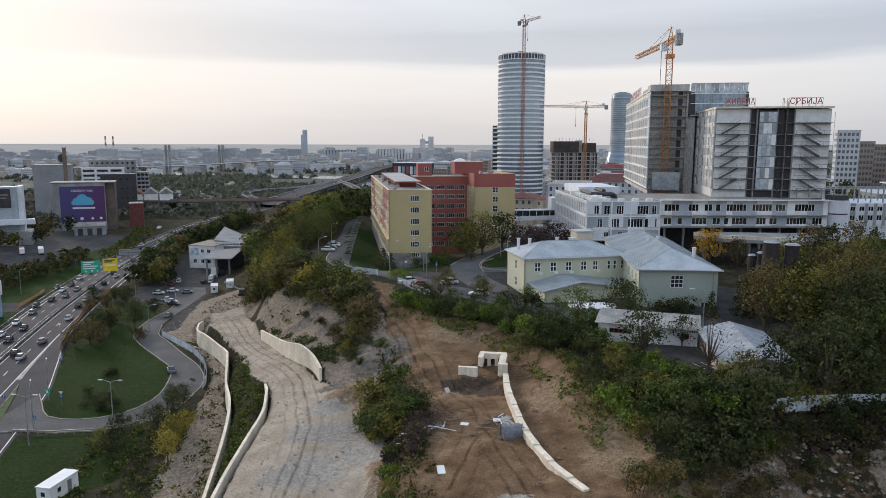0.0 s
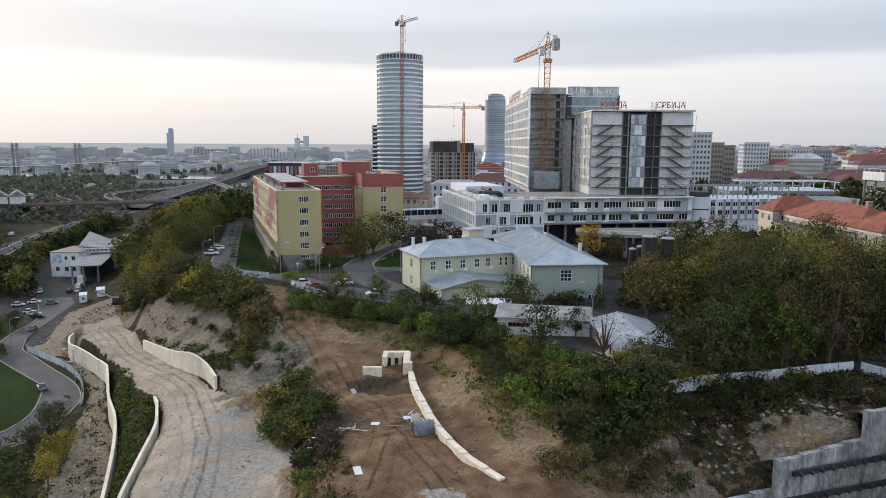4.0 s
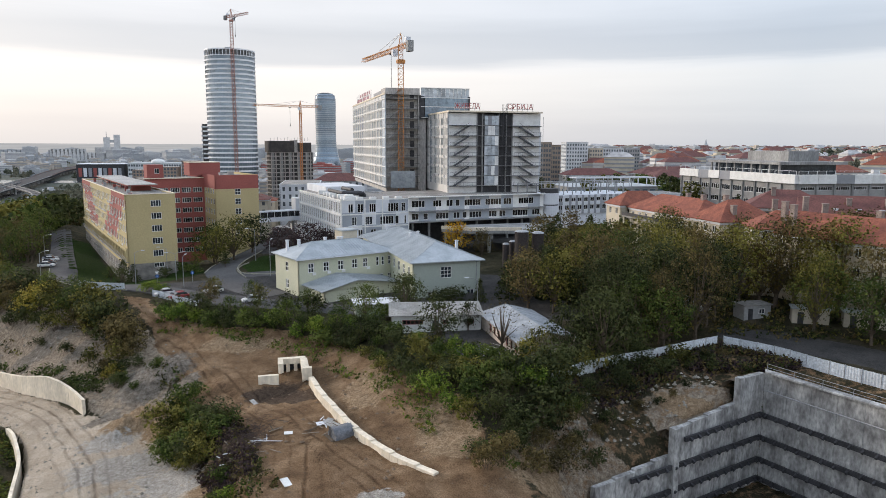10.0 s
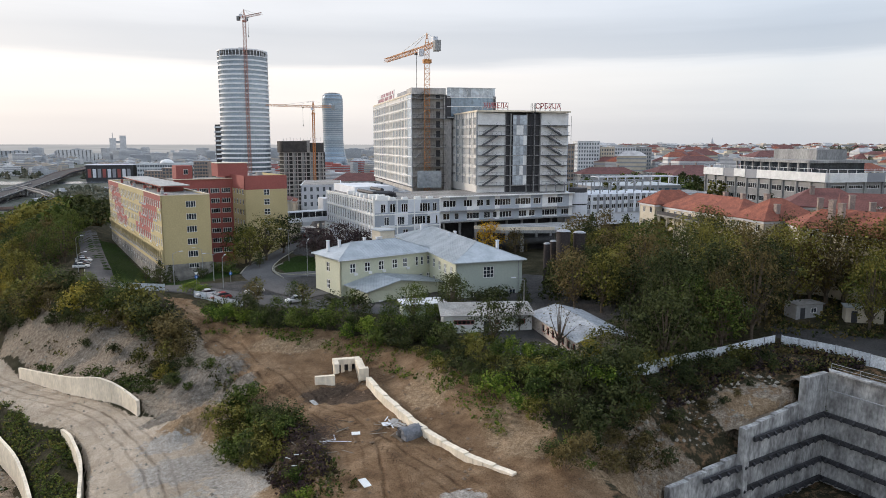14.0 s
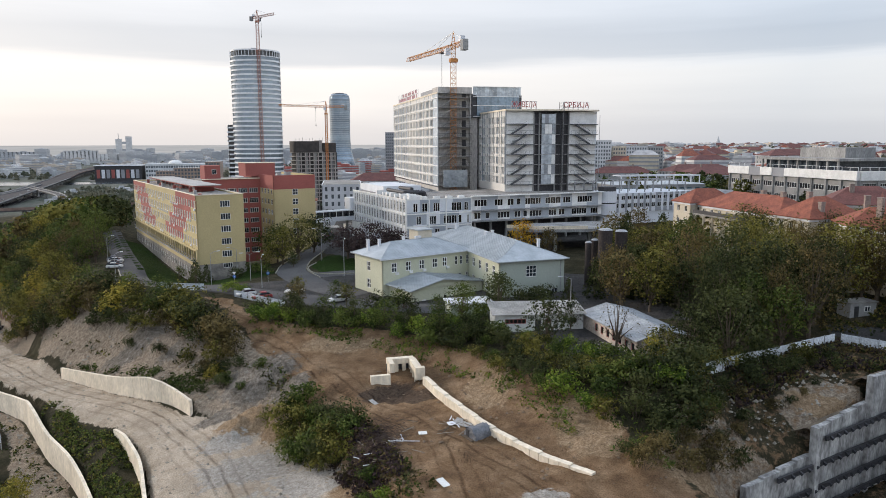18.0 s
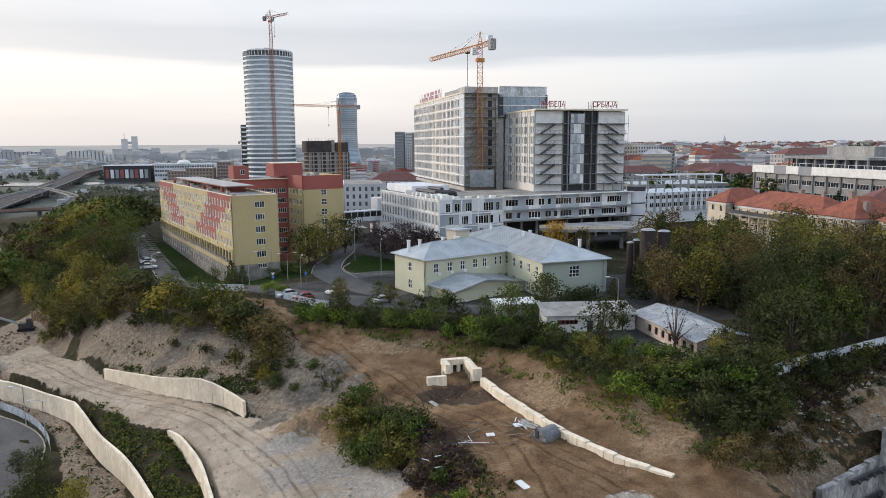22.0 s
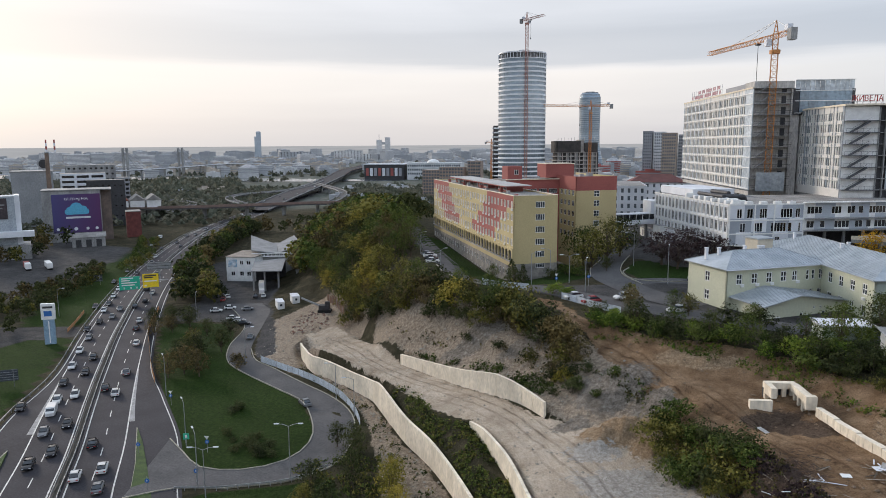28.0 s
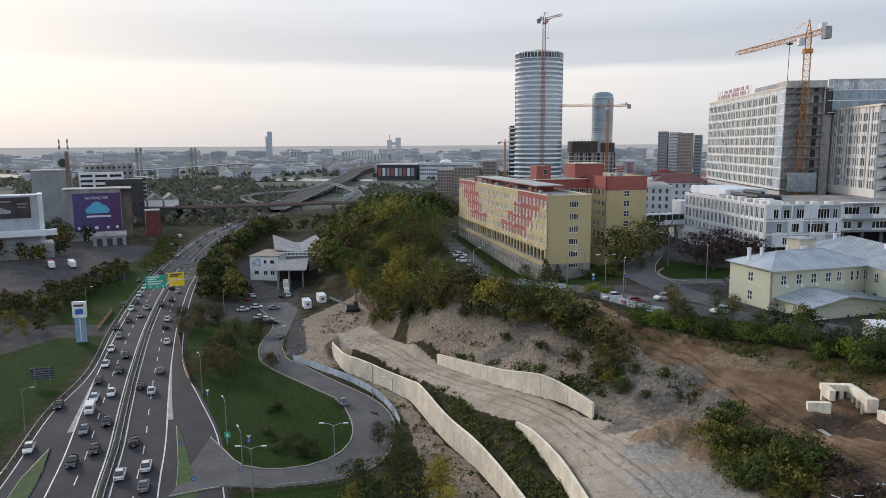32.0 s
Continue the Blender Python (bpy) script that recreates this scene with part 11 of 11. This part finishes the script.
def woodland(poly, gap, seed, colours, h0, h1, limit, label, coarse=False):
    """A far wood as one mesh of leaves and stems."""
    rg, out = random.Random(seed), {}
    for x, y in scatter(poly, gap, seed, limit):
        if coarse and not dry(x, y):
            continue
        c = rg.choice(colours)
        key = ("far", c, coarse, rg.randrange(2))
        if key not in STOCK:
            STOCK[key] = (10.0, *grow(500 + len(STOCK), 10.0, 5.0 if coarse else 4.4, "tree", LEAF[c], 0.62, 0.25)) if not coarse else (10.0, None, far_crown(900 + len(STOCK), LEAF[c]))
        me = STOCK[key][2]
        v = np.empty(len(me.vertices) * 3)
        me.vertices.foreach_get("co", v)
        a, s = rg.uniform(0, 6.3), rg.uniform(h0, h1) / 10
        v = v.reshape(-1, 3) * s
        v = np.stack([v[:, 0] * math.cos(a) - v[:, 1] * math.sin(a) + x, v[:, 0] * math.sin(a) + v[:, 1] * math.cos(a) + y, v[:, 2] + ground_z(x, y)], 1)
        out.setdefault(c, []).append(v)
    for c, vs in out.items():
        v = np.concatenate(vs)
        tagged(new("woodland", leaf_mesh(v, np.arange(len(v)).reshape(-1, 4), LEAF[c])), label % WORDS[c], "woodland", kind="stuff")


def grove(poly, gap, seed, kinds, h0, h1, limit=999, wide=(0.85, 1.2)):
    rg = random.Random(seed)
    for x, y in scatter(poly, gap, seed, limit):
        k, c = rg.choice(kinds)
        if abs(track_distance(np.array([x]), np.array([y]))[0]) < 3.4:
            continue
        plant(k, c, rg.randrange(2), x, y, rg.uniform(h0, h1), rg.uniform(*wide))


T = "tree"
# scrub that hangs over the pale bank
for x, y, h, c in ((-49.1, 131.4, 4.4, "brown"), (-43.8, 128.2, 5.2, "dark"), (-39.6, 123.8, 4.8, "brown"), (-44.8, 123.6, 2.6, "olive"), (-39.5, 118.6, 3.4, "brown"), (-35.4, 113.4, 3.0, "dark"), (-58.4, 137.6, 4.2, "olive"), (-68.4, 144.7, 4.4, "dark"), (-83.9, 156.0, 4.8, "olive"), (-53.5, 137.6, 4.6, "brown"),
                   (-62.6, 140.6, 3.6, "dark"), (-73.6, 147.6, 3.6, "dark"), (-40.3, 127.2, 4.8, "brown"), (-36, 121, 4.6, "brown"), (-46.6, 131.6, 5.4, "olive"), (-88, 159, 4.6, "dark"), (-94, 166, 5.0, "olive"), (-52, 129.4, 2.4, "dark"), (-61, 136.2, 2.4, "dark"), (-36.6, 117.2, 3.0, "dark"), (-38.6, 121.0, 4.0, "olive")):
    plant("bush", c, int(-x) % 3, x, y, h, 1.1)
# trees before the villa and along the brow
for k, c, x, y, h, w in ((T, "dark", 12.7, 127.6, 8.6, 1.0), ("bush", "dark", -5.3, 133.6, 4.2, 1.2), (T, "dark", 24.1, 116.4, 5.6, 0.9), (T, "brown", -27.8, 139.7, 5.4, 1.1), (T, "olive", -17.4, 138.6, 4.8, 1.1), ("bush", "dark", 6.7, 134.0, 3.6, 1.2), ("bush", "dark", -11.0, 134.2, 4.0, 1.2), ("bush", "dark", 20.4, 138.0, 3.4, 1.3),
                         (T, "dark", -26.4, 128.6, 6.0, 1.1), (T, "green", -20.1, 127.4, 5.2, 1.1), (T, "dark", -14.1, 124.4, 5.4, 1.1), (T, "green", -8.4, 122.4, 5.6, 1.1), (T, "dark", -3.1, 119.4, 5.0, 1.1), (T, "green", 1.7, 116.2, 5.6, 1.1), (T, "dark", 6.0, 112.4, 5.2, 1.1), ("bush", "dark", 13.3, 103.2, 3.0, 1.1), ("bush", "dark", 20.6, 95.0, 3.0, 1.1),
                         (T, "olive", -44.8, 181.6, 5.0, 1.0), (T, "dark", -37.4, 182.6, 4.4, 1.0), (T, "dark", -58.6, 168.6, 4.4, 1.1), (T, "dark", -143.5, 146.2, 7.4, 1.2), (T, "brown", -139.6, 136.6, 7.0, 1.1), (T, "dark", -79.3, 112.0, 5.4, 1.0), (T, "dark", -75.3, 111.4, 5.6, 1.1), (T, "yellow", -62.0, 98.2, 5.6, 1.1)):
    plant(k, c, int(abs(x)) % 2, x, y, h, w)
# wooded hill over the motorway
grove([(-124, 204), (-138, 218), (-172, 252), (-196, 300), (-238, 385), (-225, 420), (-170, 330), (-128, 262), (-108, 222), (-93, 194), (-98, 180), (-106, 186)], 4.9, 21, [(T, "olive"), (T, "olive"), (T, "green"), (T, "dark"), (T, "brown"), (T, "green"), (T, "yellow")], 10, 14.5, 80)
grove([(-146, 226), (-134, 211), (-122, 197), (-110, 180), (-103, 171), (-97, 178), (-110, 200), (-128, 226)], 4.4, 221, [(T, "green"), (T, "olive"), (T, "dark"), (T, "olive"), (T, "yellow")], 8.0, 12.0, 26)
woodland([(-160, 240), (-172, 248), (-196, 296), (-240, 385), (-262, 450), (-200, 440), (-150, 330), (-122, 275), (-118, 240)], 5.6, 121, ["olive", "green", "dark", "brown"], 11.0, 16.0, 120, "%s trees on the wooded hill")
grove([(-112, 178), (-96, 176), (-84, 165), (-68, 153), (-50, 142), (-55, 138.5), (-68, 145.5), (-85, 156.5), (-103, 169)], 3.5, 22, [(T, "olive"), (T, "brown"), ("bush", "olive"), ("bush", "dark"), ("bush", "brown"), ("bush", "yellow"), (T, "green"), (T, "dark"), (T, "green")], 5.0, 8.6, 52)
grove([(-56, 141), (-46, 144), (-36, 133), (-32, 125), (-36.5, 122), (-45, 130.5), (-53, 138)], 3.0, 23, [("bush", "olive"), ("bush", "dark"), ("bush", "brown"), (T, "brown"), (T, "dark"), (T, "olive")], 4.6, 7.6, 26)
# bushes by the head of the upper wall and the scarp
for x, y, h, c in ((-37.4, 116.6, 3.4, "yellow"), (-39.4, 117.0, 3.0, "dark"), (-35.2, 114.0, 2.6, "green"), (-33.5, 117.5, 2.4, "dark"), (-38.5, 112.9, 2.0, "dark"), (-31, 110.2, 2.0, "green"), (-28.6, 113.8, 2.2, "green")):
    plant("bush", c, 0, x, y, h)
grove([(-22.5, 95.5), (-21.5, 102), (-16, 100.5), (-11, 91), (-9.6, 86.5), (-13.5, 84), (-18.5, 90)], 2.0, 24, [("bush", "green"), ("bush", "olive"), ("bush", "green"), ("bush", "olive"), ("bush", "dark")], 3.2, 5.2, 22)
for x, y, h, c in ((-6.5, 77, 2.8, "green"), (-4.4, 72, 2.6, "bright"), (-6.8, 74.5, 2.2, "green"), (-3, 69, 2.2, "olive"), (-2, 66, 2.5, "green")):
    plant("bush", c, 1, x, y, h)
# bright bushes along the brow of the plateau and the bank above the long wall
grove([(-34, 136), (-20, 129), (-8, 124), (4, 119), (9, 116), (4, 110.5), (-4, 117), (-16, 121.5), (-28, 126), (-36, 131)], 2.7, 25, [("bush", "bright"), ("bush", "green"), ("bush", "bright"), ("bush", "dark"), ("bush", "green")], 3.0, 4.6, 52)
grove([(4, 111), (10, 116), (18, 107), (26, 98), (33, 90), (36, 84), (31, 78), (25, 80), (18, 88), (12, 97)], 2.7, 26, [("bush", "bright"), ("bush", "green"), ("bush", "green"), ("bush", "dark"), ("bush", "olive"), ("bush", "dark")], 2.6, 4.2, 66)
grove([(30, 82), (36, 84), (48, 92), (56, 97), (50, 97), (40, 92), (33, 87)], 3.0, 27, [("bush", "dark"), ("bush", "olive"), ("bush", "dark")], 2.4, 4.2, 20)
grove([(36, 80), (46, 86), (58, 95), (62, 100), (52, 95), (38, 87)], 2.6, 28, [("bush", "brown"), ("bush", "dark"), ("bush", "dark")], 1.2, 2.6, 18)
grove([(24, 70), (34, 76), (40, 80), (34, 82), (26, 77), (22, 74)], 2.8, 29, [("bush", "dark"), ("bush", "brown"), ("bush", "dark")], 2.0, 3.8, 18)
# the wood on the right
grove([(47, 104), (54, 104), (64, 108), (76, 101), (92, 92), (112, 84), (126, 100), (120, 140), (96, 158), (78, 166), (62, 168), (52, 150), (48, 128)], 5.6, 30, [(T, "dark"), (T, "green"), (T, "olive"), (T, "dark"), (T, "brown"), (T, "olive"), (T, "rust"), (T, "dark")], 11.0, 17.0, 66, (0.7, 1.1))
for c, x, y, h, w in (("olive", 72, 119, 17, 1.1), ("brown", 80, 122, 18, 1.1), ("olive", 89, 118, 17.5, 1.15), ("brown", 97, 125, 18, 1.2), ("olive", 105, 119, 17, 1.1), ("dark", 64, 113, 15, 1.1), ("olive", 113, 130, 18, 1.2), ("brown", 122, 140, 18, 1.2), ("dark", 56, 112, 14.5, 1.2), ("dark", 49, 108, 13.5, 1.1), ("olive", 134, 150, 18, 1.2), ("brown", 120, 112, 17, 1.1)):
    plant(T, c, 2, x, y, h, w)
grove([(40, 92), (46, 97), (58, 104), (54, 112), (48, 120), (44, 106)], 4.4, 31, [(T, "dark"), (T, "green"), (T, "olive"), ("conifer", "dark")], 7.5, 11.5, 16)
grove([(34, 128), (46, 122), (52, 150), (62, 172), (50, 184), (42, 170), (38, 150)], 5.4, 32, [(T, "dark"), (T, "olive"), ("conifer", "dark"), (T, "brown")], 9, 13, 24)
woodland([(64, 172), (90, 166), (120, 150), (150, 140), (150, 170), (112, 172), (92, 184), (70, 186)], 6.5, 33, ["olive", "green", "dark", "brown"], 9, 13.5, 36, "%s trees behind the clinic roofs")
# single plants round the villa, car park and forecourt
for k, c, x, y, h, w in (("conifer", "dark", 33.0, 138.5, 8.5, 1.1), ("conifer", "dark", 27.5, 137, 5.0, 1.2), ("bush", "dark", 22.5, 137.6, 3.4, 1.4), ("bush", "dark", 18.5, 137.0, 2.8, 1.4),
                         (T, "green", 13.2, 133.4, 7.2, 0.9), (T, "green", 5.6, 123.8, 7.8, 0.95), (T, "dark", 19.0, 108.4, 8.6, 1.05), (T, "green", 1.2, 127.0, 4.8, 0.9), ("bush", "green", 9.8, 124.8, 4.0, 1.1),
                         (T, "green", -6.6, 133.0, 4.8, 0.9), (T, "green", -20.2, 142.6, 4.6, 0.9), (T, "olive", -28.8, 145.8, 5.2, 0.9), ("thin", "brown", 28.6, 103.0, 9.5, 1.1), (T, "dark", 37.6, 96.6, 9.0, 0.9), (T, "olive", 33.4, 96.4, 6.2, 1.0), (T, "dark", 41.6, 98.6, 9.5, 0.9), ("bush", "dark", 30.2, 87.6, 5.0, 1.1), ("bush", "dark", 33.2, 88.8, 5.4, 1.1), ("bush", "dark", 36.4, 90.0, 4.8, 1.2), ("bush", "green", 27.0, 88.6, 4.6, 1.1), ("bush", "dark", 33.0, 83.0, 4.6, 1.2), ("bush", "dark", 29.4, 80.6, 4.2, 1.2), (T, "yellow", 31.0, 92.4, 5.4, 1.0),
                         (T, "orange", 24.6, 190.5, 9.6, 1.15), (T, "brown", 31, 186, 8, 1.0), (T, "purple", -24.0, 190.5, 9.4, 1.6), (T, "purple", -17.5, 198, 9.4, 1.6), (T, "purple", -11, 189, 8.6, 1.5), (T, "purple", -20, 186, 8.0, 1.5),
                         (T, "olive", -38.5, 194.5, 13.5, 1.25), (T, "green", -45.5, 199, 12.0, 1.2), (T, "dark", -36.0, 205, 12, 1.3), (T, "olive", -42, 190, 11, 1.2), ("conifer", "dark", -60.5, 174.0, 6.5, 1.3), ("conifer", "dark", -57.0, 172.0, 5.0, 1.3),
                         ("bush", "green", -47.0, 179.5, 3.2, 1.4), ("bush", "green", -44.0, 177.0, 2.8, 1.4), ("bush", "dark", -50.0, 173.8, 3.0, 1.2), (T, "green", -68.0, 183.0, 4.5, 1.0), ("bush", "bright", -46.0, 153.6, 3.0, 1.4),
                         ("bush", "bright", -42.8, 152.2, 2.6, 1.3), (T, "dark", 20, 160, 7, 1), ("conifer", "dark", 41, 138, 9.5, 1.1), ("conifer", "dark", 44, 131, 9.0, 1.2), (T, "brown", 56, 190, 12, 0.8), ("conifer", "dark", 104, 196, 14, 0.9)):
    plant(k, c, 0, x, y, h, w)
# island in the slip road, and the trees below the outer wall
for k, c, x, y, h, w in ((T, "brown", -137, 139.5, 8.0, 1.2), (T, "brown", -131.5, 138.5, 7.2, 1.1), (T, "dark", -141, 150, 7.6, 1.2), (T, "olive", -146, 154, 7.0, 1.1), (T, "dark", -139, 157.5, 7.6, 1.15), ("bush", "brown", -126.2, 146.8, 4.4, 1.0), (T, "brown", -150.5, 160, 6.2, 1.1),
                         (T, "dark", -155, 172, 6.0, 1.2), (T, "dark", -148, 174, 6.2, 1.3), ("bush", "dark", -108.4, 121.2, 2.0, 1.5), ("bush", "dark", -97.0, 105.0, 1.7, 1.4), ("bush", "dark", -93.4, 105.6, 2.0, 1.4), ("bush", "dark", -91.0, 104.0, 1.6, 1.4), ("bush", "dark", -102.4, 110.0, 1.8, 0.9), ("bush", "dark", -95.2, 108, 1.6, 1.3), ("bush", "dark", -100, 108.2, 1.3, 1.3),
                         (T, "dark", -72.4, 105.4, 6.4, 1.0), (T, "dark", -69.6, 98.6, 6.4, 1.05), (T, "dark", -74.6, 94.0, 5.8, 1.1), (T, "yellow", -60.0, 93.6, 6.8, 1.1), (T, "yellow", -57.0, 88.6, 6.0, 1.0), (T, "dark", -68.0, 87.0, 6.2, 1.2), (T, "olive", -72.5, 88.4, 5.0, 1.0)):
    plant(k, c, 1, x, y, h, w)
for x, y, h in ((-103.7, 111.3, 1.6), (-96.1, 107.4, 2.3), (-92.0, 104.8, 2.2), (-91.3, 107.7, 2.0), (-88.9, 104.6, 1.9), (-95.9, 110.2, 1.8), (-108.5, 122.5, 2.2)):
    plant("bush", "dark", 0, x, y, h, 1.25)
# verges of the motorway and the low ground beyond
woodland([(-196, 208), (-178, 214), (-200, 232), (-232, 270), (-262, 330), (-300, 420), (-318, 416), (-275, 330), (-238, 262)], 3.8, 34, ["dark", "olive", "green", "dark", "brown"], 7, 11, 150, "%s trees beside the motorway")
grove([(-185, 190), (-176, 188), (-162, 176), (-172, 168), (-180, 176)], 5, 35, [(T, "brown"), (T, "dark")], 5, 7.5, 8)
woodland([(-258, 262), (-330, 352), (-342, 350), (-272, 258)], 5, 36, ["olive", "green"], 3, 6, 34, "%s shrubs along the verge")
woodland([(-212, 150), (-236, 182), (-258, 190), (-230, 140)], 5, 37, ["olive", "dark"], 2.6, 5, 24, "%s shrubs along the verge")
woodland([(-330, 255), (-352, 290), (-368, 318), (-400, 330), (-450, 300), (-420, 240), (-360, 215)], 7.5, 38, ["dark", "brown", "dark", "olive"], 8, 13, 44, "%s trees by the old factory")
woodland([(-300, 400), (-260, 500), (-200, 560), (-140, 520), (-150, 420), (-200, 400), (-270, 380)], 7, 39, ["dark", "olive", "brown"], 7, 11, 90, "%s trees beyond the hill")
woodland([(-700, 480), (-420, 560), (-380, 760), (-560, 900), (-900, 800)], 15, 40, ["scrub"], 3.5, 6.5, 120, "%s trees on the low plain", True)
woodland([(60, 260), (140, 240), (200, 300), (120, 420), (30, 420)], 13, 41, ["dark", "olive", "green"], 8, 12, 40, "%s trees among the far houses")

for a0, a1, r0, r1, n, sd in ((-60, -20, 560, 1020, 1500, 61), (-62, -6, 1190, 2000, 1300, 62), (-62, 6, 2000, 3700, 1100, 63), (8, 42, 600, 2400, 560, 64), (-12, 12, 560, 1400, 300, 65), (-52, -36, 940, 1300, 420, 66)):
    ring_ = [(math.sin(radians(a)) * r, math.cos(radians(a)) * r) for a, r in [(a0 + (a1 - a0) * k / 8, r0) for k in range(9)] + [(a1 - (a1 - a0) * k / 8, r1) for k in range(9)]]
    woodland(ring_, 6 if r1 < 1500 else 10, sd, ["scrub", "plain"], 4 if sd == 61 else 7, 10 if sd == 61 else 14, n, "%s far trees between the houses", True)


# weeds and low scrub
def weeds(poly, count, seed, colours, size, label, tuft=9):
    rg, nr = random.Random(seed), np.random.default_rng(seed)
    pts = {c: [] for c in set(colours)}
    xs, ys = [p[0] for p in poly], [p[1] for p in poly]
    X = np.array([[rg.uniform(min(xs), max(xs)) for _ in range(count * 5)]])
    Y = np.array([[rg.uniform(min(ys), max(ys)) for _ in range(count * 5)]])
    ok = np.flatnonzero(inside(poly, X, Y)[0])
    ok = [i for i in ok if noise.noise(Vector((X[0, i] * 0.22, Y[0, i] * 0.22, seed))) > -0.12][:count]
    for i in ok:
        x, y = X[0, i], Y[0, i]
        pts[rg.choice(colours)].append((x, y, ground_z(x, y) + size * 0.5))
    for c, p in pts.items():
        if p:
            v, f = leaves(nr, np.array(p), np.full(len(p), size * 0.75), tuft, size * 0.55, 0.1)
            tagged(new("weeds", leaf_mesh(v, f, LEAF[c])), label, "weeds", kind="stuff")


weeds([(-80, 131), (-72, 124), (-64, 113), (-55, 104.5), (-46, 91.5), (-32, 70.5), (-29.5, 70), (-37, 84), (-42.3, 95.4), (-46.6, 103), (-52.4, 109.8), (-58, 112), (-70, 126)], 2600, 71, ["dark", "green", "olive", "green"], 0.36, "rough green weeds on the slope between the walls")
weeds([(-77, 142.8), (-68, 134.8), (-58, 126.6), (-49, 120), (-41, 113.2), (-39, 115.5), (-47, 123), (-57.5, 129), (-70, 138)], 800, 72, ["dark", "green"], 0.42, "green weeds behind the upper wall")
weeds([(-114, 155), (-100, 144), (-82, 131), (-66, 112), (-58, 103), (-47, 89), (-36, 71), (-40, 70), (-52, 86), (-62, 100), (-72, 114), (-84, 128), (-100, 141)], 1000, 73, ["dark", "green", "olive"], 0.36, "weeds at the foot of the outer wall")
weeds([(-34, 118), (-22, 104), (-12, 86), (-4, 68), (4, 52), (8, 56), (0, 74), (-8, 90), (-16, 102), (-24, 112)], 900, 74, ["green", "olive", "brown", "dark"], 0.36, "scattered weeds on the earth scarp")
weeds([(33, 83), (42, 87), (50, 92), (60, 95), (66, 91), (71, 94), (62, 104), (48, 97), (34, 90)], 3200, 75, ["brown", "purple", "dark", "purple"], 0.42, "dry brown scrub on the pit slope")
weeds([(-36, 134), (-16, 124), (4, 113), (14, 98), (26, 82), (32, 76), (27, 72), (18, 80), (8, 98), (-2, 111), (-18, 119), (-34, 127)], 1500, 76, ["green", "bright", "olive"], 0.36, "low green weeds along the brow")
weeds([(-92, 160), (-74, 142), (-58, 134), (-44, 126), (-34, 118), (-38, 115), (-50, 127), (-66, 140), (-84, 153)], 420, 77, ["dark", "olive", "brown"], 0.4, "scrub on the pale bank")
woodland([(-246.9, 166), (-234.5, 182.4), (-255.7, 228), (-283.9, 264), (-289, 262), (-266, 218), (-262, 191), (-266, 178)], 4.2, 81, ["dark", "olive", "dark", "brown"], 3.5, 7.5, 60, "%s shrubs round the old yard")
weeds([(44, 104), (62, 110), (76, 104), (110, 90), (120, 110), (96, 150), (60, 150)], 1600, 78, ["dark", "brown", "olive"], 0.5, "undergrowth below the wood")
weeds([(-84, 104), (-70, 110), (-58, 92), (-44, 70), (-60, 66), (-78, 90)], 900, 79, ["dark", "green", "olive"], 0.4, "weeds beside the slip road")
weeds([(-12.4, 84.5), (-12.1, 91.2), (-6.9, 88.2), (-1.8, 74.4), (-6.0, 73.2)], 800, 80, ["purple", "brown", "purple"], 0.4, "heap of dry brown brushwood")
